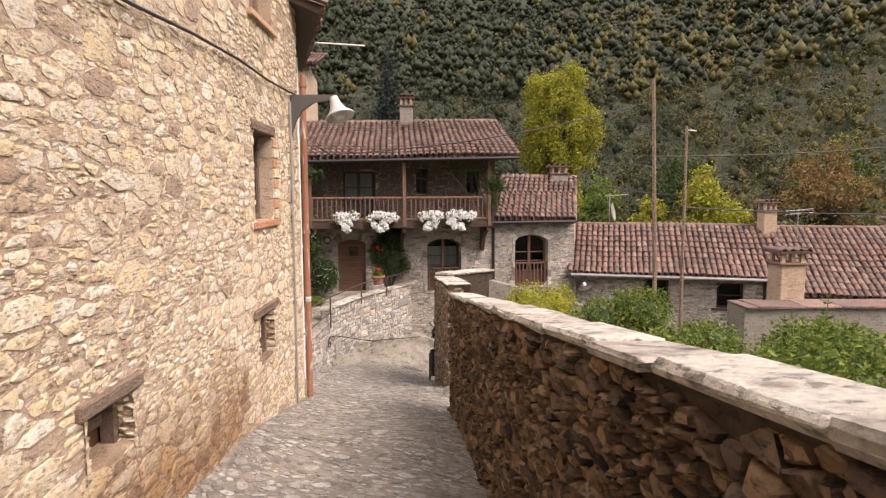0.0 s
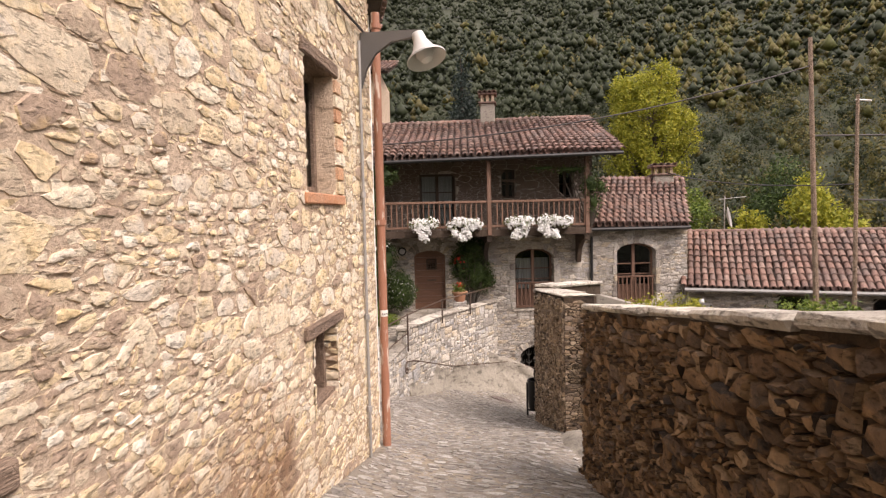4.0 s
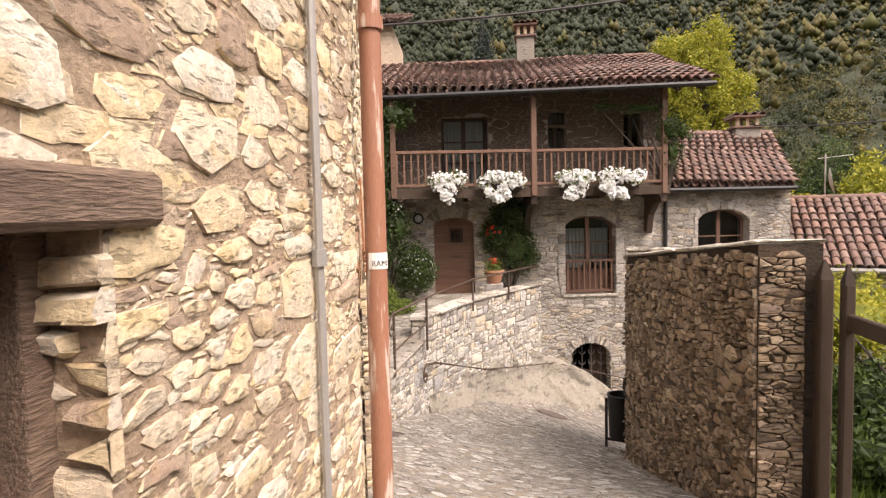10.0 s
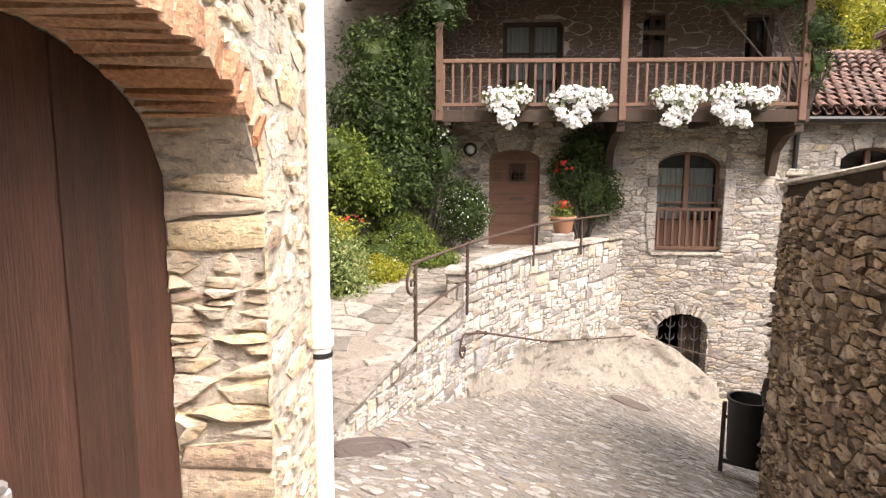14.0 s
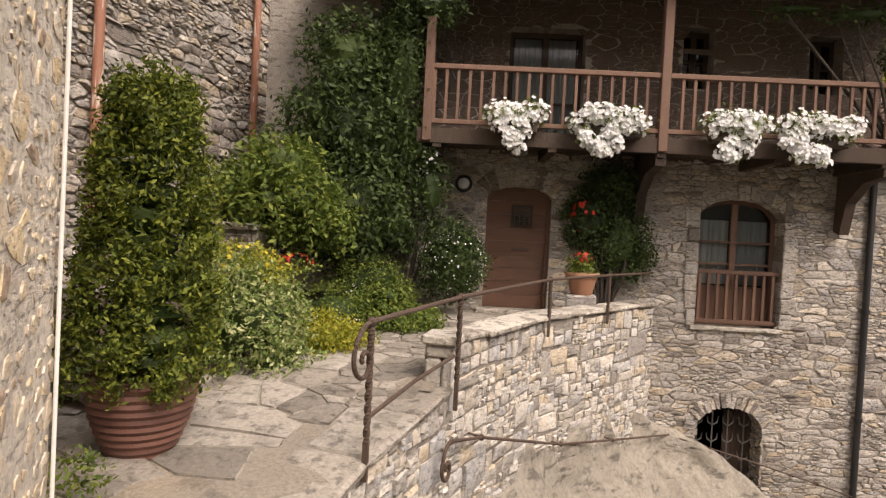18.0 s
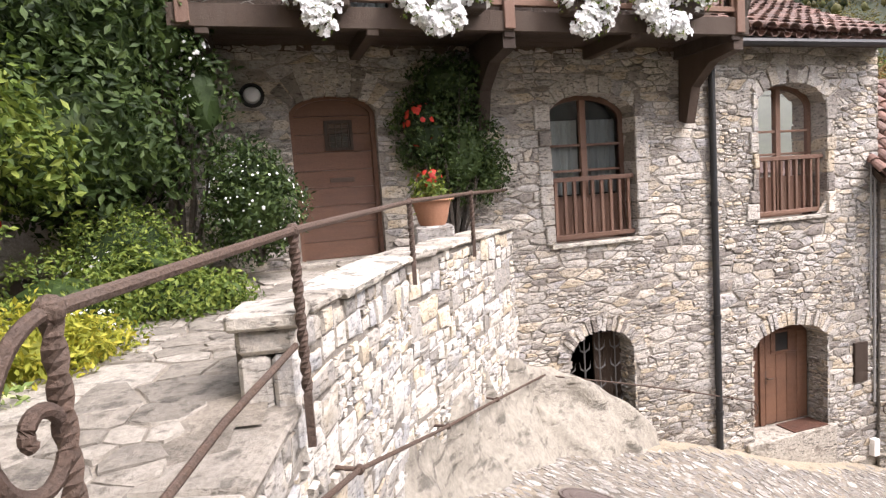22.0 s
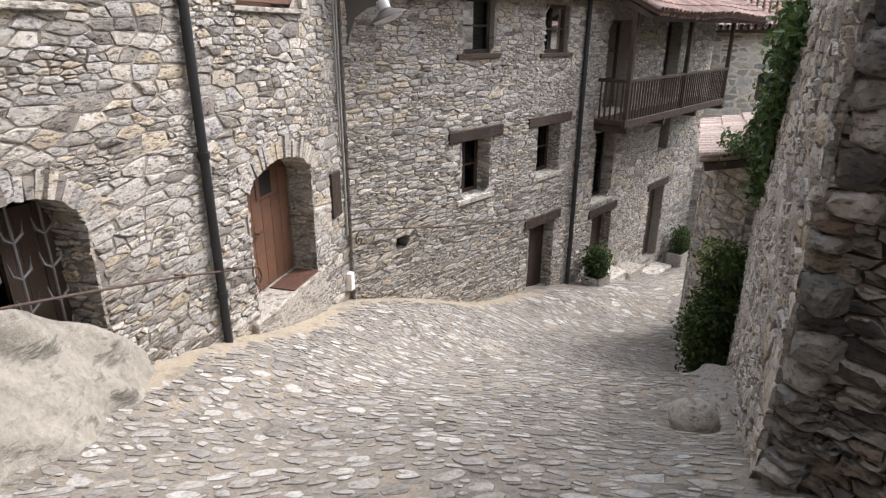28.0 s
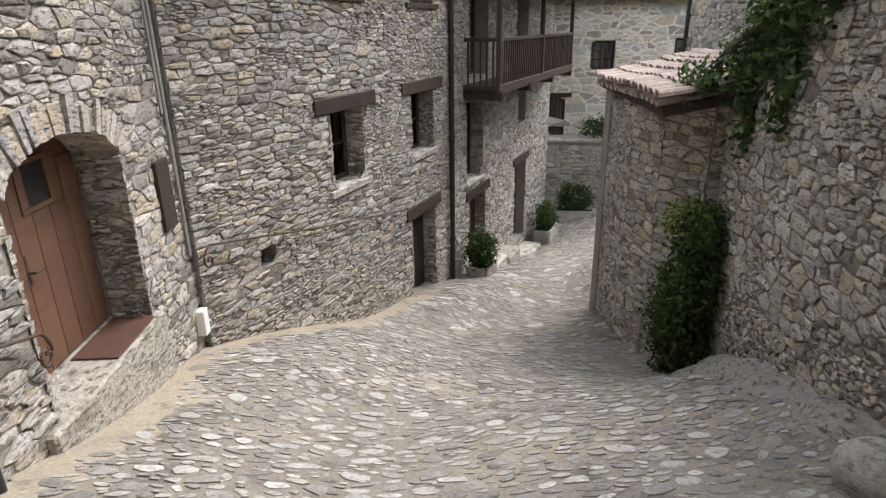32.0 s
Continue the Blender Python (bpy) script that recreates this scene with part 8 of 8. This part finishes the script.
tower_back = slab("wall_garden_house", TB, -9, -1.35, 0.9, MORTAR_GREY, label="rubble stone wall bearing a chimney")
face_stones(tower_back, TB, -5.0, -1.4, STONE_GREY, (0.36, 0.18), 0.006, 0.025, seed=132)
pipe("corner_downpipe", "dark downpipe at the end of a stone wall", [TB.p(-0.06, -1.4, 0.03), TB.p(-0.06, -8.6, 0.03)], 0.06, BLACK_METAL)
coping(tower_back, TB, -1.35, 0.08, 0.98, 0.07, TILE, 131)
ant = thing("tv_antenna", "rooftop television aerial on a thin mast", "antenna", at=(13.0, 21.8, 0.2))
bm = bmesh.new()
tube(bm, [(0, 0, -0.3), (0, 0, 0.75)], 0.014, 6)
part("mast", bm, PIPE_GREY, ant)
for z, n in ((0.55, 6), (0.68, 6)):
    bm = bmesh.new()
    tube(bm, [(-0.45, 0, z), (0.55, 0, z + 0.08)], 0.008, 5)
    for k in range(n):
        x = -0.4 + 0.17 * k
        tube(bm, [(x, -0.16, z + 0.02), (x, 0.16, z + 0.02)], 0.005, 4)
    part("boom", bm, PIPE_GREY, ant)

dish = thing("satellite_dish", "grey satellite dish and aerial on a thin mast", "antenna", at=(7.1, 25.4, -0.2))
part("mast", tube(bmesh.new(), [(0, 0, -0.6), (0, 0, 1.75)], 0.02, 6), PIPE_GREY, dish)
bm = bmesh.new()
lathe(bm, [(0.0, 0.0), (0.15, 0.012), (0.3, 0.05), (0.38, 0.085), (0.38, 0.095), (0.3, 0.062), (0.0, 0.012)], 20, Matrix.Translation((0.05, -0.1, 0.95)) @ pose(0, 0, 0, 80, 0, 65))
smooth(part("reflector", bm, PIPE_GREY, dish))
bm = bmesh.new()
tube(bm, [(-0.2, 0, 1.62), (0.75, 0, 1.7)], 0.012, 5)
for k in range(5):
    tube(bm, [(-0.1 + 0.18 * k, -0.2, 1.63 + 0.014 * k), (-0.1 + 0.18 * k, 0.2, 1.63 + 0.014 * k)], 0.006, 4)
part("boom", bm, PIPE_GREY, dish)

pipe("tall_downpipe", "brown downpipe on the tall stone house", [(-7.8, 17.62, 9.0), (-7.8, 17.62, -1.5)], 0.06, COPPER)
pipe("tall_downpipe", "brown downpipe on the tall stone house", [(-7.74, 20.85, 9.0), (-7.74, 20.85, -1.0)], 0.06, COPPER)

# ---- poles and overhead lines ----


def pole(name, a, b, r, label):
    ob = thing(name, label, "pole")
    part("shaft", tube(bmesh.new(), [a, Vector(a).lerp(Vector(b), 0.5), b], [r, r * 0.85, r * 0.65], 10), WOOD_GREY, ob)
    return ob


p1 = pole("utility_pole", (5.6, 15.4, -3.2), (5.35, 15.4, 4.45), 0.062, "weathered wooden utility pole in the garden")
p2 = pole("utility_pole", (6.15, 15.2, -3.2), (6.15, 15.2, 3.25), 0.048, "weathered wooden pole with a small arm")
part("arm", tube(bmesh.new(), [(6.1, 15.2, 3.15), (6.4, 15.2, 3.12)], 0.018, 6), PIPE_GREY, p2)
sag_cable("overhead_cable", (5.38, 15.4, 3.9), (-4.4, 13.9, 2.45), 0.35, 0.015)
sag_cable("overhead_cable", (5.4, 15.4, 2.5), (40, 30, 8), 1.2, 0.02)
sag_cable("overhead_cable", (5.0, 25.6, 2.5), (6.1, 15.2, 1.5), 0.2)
sag_cable("overhead_cable", (6.15, 15.2, 1.2), (40, 26, 3), 1.0, 0.018)

# ---- garden behind the parapet ----
garden_z = lambda x, y: -2.0 - 0.03 * (y - 9) - 0.10 * max(0, x - 2) + 0.1 * noise.noise((x, y, 4))
gsheet = sheet("ground_garden", garden_z, 0.5, 1.0, 7.5, 16.7, 0.25, GRASS, "overgrown garden lawn behind the lane wall", "lawn", inside=lambda x, y: x > right_edge(min(y, 9)) + 0.2 or y > 9.2)


def grass():
    rng = random.Random(140)
    vs, fs = [], []
    for _ in range(9000):
        x, y = rng.uniform(0.75, 5.5), rng.uniform(8.8, 15.5)
        z = garden_z(x, y)
        h, a = rng.uniform(0.06, 0.22), rng.uniform(0, 6.28)
        b = Vector((x, y, z))
        s = Vector((math.cos(a), math.sin(a), 0)) * 0.014
        lean = Vector((rng.uniform(-1, 1), rng.uniform(-1, 1), 0)) * h * 0.5
        i = len(vs)
        vs += [b - s, b + s, b + lean + Vector((0, 0, h))]
        fs.append((i, i + 1, i + 2))
    return tagged(new("grass", mesh_of("grass", vs, fs, GRASS)), "tall green grass behind the gate", "grass", kind="stuff")


grass()
shrub("garden_shrub", "bright green bushes behind the lane wall", [((3.3, 12.3, -1.15), (0.7, 0.6, 0.55)), ((4.2, 12.6, -1.0), (0.7, 0.7, 0.65)), ((5.5, 12.2, -1.6), (0.8, 0.7, 0.5))], 9000, 0.04, LEAF_MID, 141, at=(4.2, 12.4, -2.2))
shrub("garden_shrub", "dry brownish bush by the garden wall", [((2.2, 15.2, -1.2), (0.6, 0.5, 0.5)), ((3.0, 15.6, -1.3), (0.6, 0.5, 0.5))], 3500, 0.035, LEAF_YELLOW, 142, at=(2.6, 15.4, -2.2))
shrub("garden_shrub", "tangle of leafy shrubs below the parapet", [((3.9, 6.4, -0.75), (0.8, 0.9, 0.6)), ((5.0, 7.5, -0.8), (0.9, 0.9, 0.65)), ((3.4, 8.4, -0.95), (0.9, 0.9, 0.6)), ((2.7, 9.6, -1.2), (0.7, 0.7, 0.5)), ((6.2, 9.5, -1.0), (1.0, 0.9, 0.5))], 16000, 0.045, LEAF_MID, 143, at=(4.2, 8.0, -2.2))
shrub("trailing_ivy", "dark ivy spilling down the garden bank", [((1.6, 11.6, -1.95), (0.7, 0.9, 0.28)), ((2.2, 13.0, -1.85), (0.8, 0.8, 0.35))], 5000, 0.045, LEAF_DARK, 144, at=(1.8, 12, -2.2))
bank = shrub("grass_bank", "bright yellow-green growth on the garden bank", [((2.6, 11.6, -1.5), (0.9, 0.7, 0.45)), ((2.2, 14.0, -1.3), (0.9, 0.7, 0.5))], 6000, 0.03, LEAF_YELLOW, 145, at=(2.4, 12.6, -2.2))
frond = thing("large_fern", "tall upright green fern frond", "fern", at=(2.95, 4.6, -1.55))
bm = bmesh.new()
for lean, hh in ((0.1, 2.35), (-0.22, 2.0), (0.32, 1.9)):
    pts = [Vector((lean * t * t, 0.05 * t, hh * t)) for t in (0, 0.25, 0.5, 0.75, 1)]
    tube(bm, pts, [0.012, 0.01, 0.008, 0.006, 0.003], 5)
    for k in range(26):
        t = 0.35 + 0.64 * k / 25
        p = Vector((lean * t * t, 0.05 * t, hh * t))
        ln = 0.17 * math.sin(math.pi * (0.12 + 0.86 * (k / 25)) ** 0.8) + 0.02
        for s in (-1, 1):
            q = p + Vector((s * ln, 0.0, ln * 0.35))
            vs = [bm.verts.new(c) for c in (p, p + Vector((s * ln * 0.5, -0.01, ln * 0.28)), q, p + Vector((s * ln * 0.5, 0.01, ln * 0.02 - 0.01)))]
            bm.faces.new(vs)
part("fronds", bm, LEAF_MID, frond)

# ---- trees beyond the roofs ----


def tree(name, label, at, height, blobs, count, leaf, mat, seed, trunk_r=0.25):
    ob = thing(name, label, "tree", at=at)
    rng = random.Random(seed)
    bm = bmesh.new()
    tube(bm, [(0, 0, -1), (0.1, 0, height * 0.4), (0, 0.1, height * 0.85)], [trunk_r, trunk_r * 0.7, trunk_r * 0.2], 8)
    for c, r in blobs:
        tube(bm, [(0, 0, c[2] * 0.45), (c[0] * 0.5, c[1] * 0.5, c[2] * 0.8), c], [trunk_r * 0.45, trunk_r * 0.3, 0.03], 5)
    part("trunk", bm, BARK, ob)
    leaves("crown", ob, blobs, count, leaf, mat, seed)
    return ob


def crown_blobs(rng, h0, h1, w, n, conical=False):
    out = []
    for k in range(n):
        t = (k + 0.5) / n
        z = lerp(h0, h1, t)
        rad = w * (1.0 - t * 0.92 if conical else math.sin(math.pi * (0.16 + 0.74 * t)))
        a = rng.uniform(0, 6.28)
        rr = rad * (0.1 if conical else 0.42)
        out.append(((math.cos(a) * rr, math.sin(a) * rr, z), (max(rad * 0.7, 0.15), max(rad * 0.7, 0.15), (h1 - h0) / n * 1.05)))
    return out


rg = random.Random(150)
egg = []
for k in range(90):
    d = Vector((rg.gauss(0, 1), rg.gauss(0, 1), rg.gauss(0, 1))).normalized() * rg.uniform(0.55, 1.0)
    egg.append(((d.x * 2.8, d.y * 2.8, 9.4 + d.z * 5.2), (0.6, 0.6, rg.uniform(0.7, 1.2))))
tree("yellow_tree", "tall yellow-green autumn tree behind the houses", (8.6, 44, -4), 15, egg, 46000, 0.1, LEAF_YELLOW, 151, 0.3)
tree("spruce", "dark blue-green spruce behind the roofs", (-4.3, 48, -2), 15, crown_blobs(rg, 3, 15.2, 3.3, 18, True), 18000, 0.14, LEAF_SPRUCE, 152, 0.25)
for k, (x, y, z, h, w, mt, lab) in enumerate(((26, 58, -8, 11.5, 3.4, LEAF_YELLOW, "pale green poplars on the valley floor"), (21, 60, -8, 8.5, 2.2, LEAF_YELLOW, "pale green young tree in the valley"), (38, 58, -8, 14, 5.2, LEAF_RUST, "rounded russet autumn tree in the valley"), (29, 70, -8, 14, 5.0, LEAF_DARK, "dark rounded tree in the valley"), (44, 66, -8, 15, 5.5, LEAF_MID, "leafy green tree in the valley"), (18, 66, -8, 11, 4.0, LEAF_MID, "leafy green tree in the valley"), (50, 52, -8, 13, 5.0, LEAF_DARK, "dark leafy tree in the valley"), (33, 82, -7, 13, 5.5, LEAF_MID, "leafy green tree in the valley"), (52, 84, -6, 15, 6.0, LEAF_YELLOW, "yellowing broad tree in the valley"), (42, 96, -4, 14, 6.0, LEAF_MID, "leafy green tree in the valley"), (62, 78, -6, 14, 6.0, LEAF_RUST, "rounded russet autumn tree in the valley"))):
    tree("valley_tree", lab, (x, y, z), h, crown_blobs(rg, h * 0.15, h, w, 10), 9000, 0.2, mt, 160 + k, 0.3)
# a tall house beyond the main roof
bh = slab("wall_house_beyond", Wall((-13.0, 33.0), (-7.4, 33.6)), -2, 8.6, 5.0, MORTAR_SAND, [(3.4, 3.9, 5.4, 6.3, 0)], label="pale stone house standing beyond the main roof")
tiled_roof("roof_house_beyond", "dark eaves of the house beyond", (-13.3, 32.6, 8.6), (-6.9, 33.2, 8.6), (0, 2.8, 1.1), 171)

# ---- paving stones of the street ----


def cobbles():
    """Long river stones set across the slope, a few larger flat ones among them, bedded in mortar."""
    rng = random.Random(200)
    gz, grid = {}, collections.defaultdict(list)
    vs, fs, made = [], [], 0

    def lie(x, y):
        k = (round(x * 4), round(y * 4))
        if k not in gz:
            a, b = k[0] / 4, k[1] / 4
            gz[k] = (ground(a, b), (ground(a + 0.1, b) - ground(a - 0.1, b)) / 0.2, (ground(a, b + 0.1) - ground(a, b - 0.1)) / 0.2,
                     math.atan2(ground(a, b + 0.7) - ground(a, b - 0.7), ground(a + 0.7, b) - ground(a - 0.7, b)) + math.pi / 2)
        return k, gz[k]

    def zof(x, y):
        k, g = lie(x, y)
        return g[0] + g[1] * (x - k[0] / 4) + g[2] * (y - k[1] / 4)

    n = 7
    face = [tuple(range(2 * n, 3 * n))] + [(r * n + i, r * n + (i + 1) % n, (r + 1) * n + (i + 1) % n, (r + 1) * n + i) for r in range(2) for i in range(n)]
    plots = ((-4.2, -1.0, 1.2, 17.0), (-3.2, 16.0, 6.5, 22.7), (6.0, 13.0, 19.6, 22.4))
    for a0, a1, b0, b1, dens, big in ((0.075, 0.125, 0.042, 0.07, 26, 0), (0.045, 0.085, 0.022, 0.038, 520, 1), (0.026, 0.045, 0.014, 0.022, 420, 2)):
        for p, (x0, y0, x1, y1) in enumerate(plots):
            grow = 1.0 if p < 2 else 1.7
            for _ in range(int(dens * (x1 - x0) * (y1 - y0) / grow ** 2)):
                x, y = rng.uniform(x0, x1), rng.uniform(y0, y1)
                if not on_street(x, y) or y > min(facade_y(x), side_y(x) if x > 4.5 else 99) - 0.3 - 0.3 * noise.noise((x * 1.6, y, 1)) or (x + 1.0) ** 2 + (y - 19.1) ** 2 < 0.15:
                    continue
                a, b = rng.uniform(a0, a1) * grow, rng.uniform(b0, b1) * grow
                rot = lie(x, y)[1][3] + rng.gauss(0, 0.27) + 0.5 * noise.noise((x * 0.5, y * 0.5, 2))
                c, s = math.cos(rot), math.sin(rot)
                gx, gy = int(x // 0.3), int(y // 0.3)
                if any(((dx * c + dy * s) / (a + q[2] + 0.006)) ** 2 + ((dy * c - dx * s) / (b + q[3] + 0.004)) ** 2 < 0.93 for i in (-1, 0, 1) for j in (-1, 0, 1) for q in grid.get((gx + i, gy + j), ()) for dx, dy in ((x - q[0], y - q[1]),)):
                    continue
                grid[gx, gy].append((x, y, a, b))
                pw = rng.uniform(2.0, 5.5)
                h = rng.uniform(0.003, 0.014)
                tu, tv = rng.uniform(-0.03, 0.03), rng.uniform(-0.06, 0.06)
                ring = []
                for k in range(n):
                    t = math.tau * (k + rng.uniform(-0.22, 0.22)) / n
                    e, f = math.cos(t), math.sin(t)
                    r = (abs(e) ** pw + abs(f) ** pw) ** (-1 / pw) * rng.uniform(0.8, 1.16)
                    ring.append((a * e * r, b * f * r))
                pts = []
                for f, hh in ((1.0, -0.01), (0.9, h * 0.72), (0.55, h)):
                    for pu, pv in ring:
                        px, py = x + (pu * c - pv * s) * f, y + (pu * s + pv * c) * f
                        pts.append(Vector((px, py, zof(px, py) + hh + (f * (pu * tu + pv * tv) if hh > 0 else 0))))
                if made < 300 and big < 2 and p == 1 and 17.4 < y < 20.5 and -2 < x < 1.5:
                    c0 = Vector((x, y, zof(x, y)))
                    ob = new("cobble", worn(mesh_of("cobble", [q - c0 for q in pts], face, COBBLE), 50))
                    ob.location = c0
                    ob.parent = street
                    made += 1
                else:
                    i = len(vs)
                    vs += pts
                    fs += [tuple(i + q for q in f) for f in face]
    rest = new("cobbles", worn(mesh_of("cobbles", vs, fs, COBBLE), 50))
    rest.parent = street
    tagged(rest, kind="stuff")


cobbles()


def flags():
    """Flagstones of the garden path."""
    rng = random.Random(210)
    for poly in rubble(rng, cut_up(rng, -6.0, -1.2, 13.1, 21.2, (0.42, 0.34)), (0.42, 0.34)):
        mx, my = sum(p[0] for p in poly) / len(poly), sum(p[1] for p in poly) / len(poly)
        if mx > terrace_edge(my) - 0.3 or my > facade_y(mx) - 0.2 or (my < 15.0 and abs((mx + 4.45) * 0.73 - (my - 13.72) * 0.684) < 0.42):
            continue
        (mx, my), pts = stone_shape(rng, poly, 0.006, 0.016, 3, 0.06)
        c0 = Vector((mx, my, terrace_z(mx, my)))
        ob = new("flagstone", worn(mesh_of("flagstone", [Vector((x, y2, terrace_z(x, y2) + w + 0.004)) - c0 for x, y2, w in pts], STONE_FACES, FLAG)))
        ob.location = c0
        ob.parent = terrace


flags()
rng = random.Random(220)
sw = Wall((-4.5, 13.67), (-3.56, 14.68))
u = 0.0
while u < sw.length - 0.1:
    e = min(sw.length, u + rng.uniform(0.4, 0.7))
    st = new("path_step", mesh_from("path_step", rough_block(sw, u + 0.004, e - 0.004, -3.0, steps([(0, -2.23), (sw.length, -2.19)], u) + rng.uniform(-0.006, 0.008), -0.4, 0.05 + rng.uniform(-0.02, 0.03)), FLAG))
    tagged(st, "worn flagstone step across the garden path", "step", group="slabs of the garden step")
    u = e
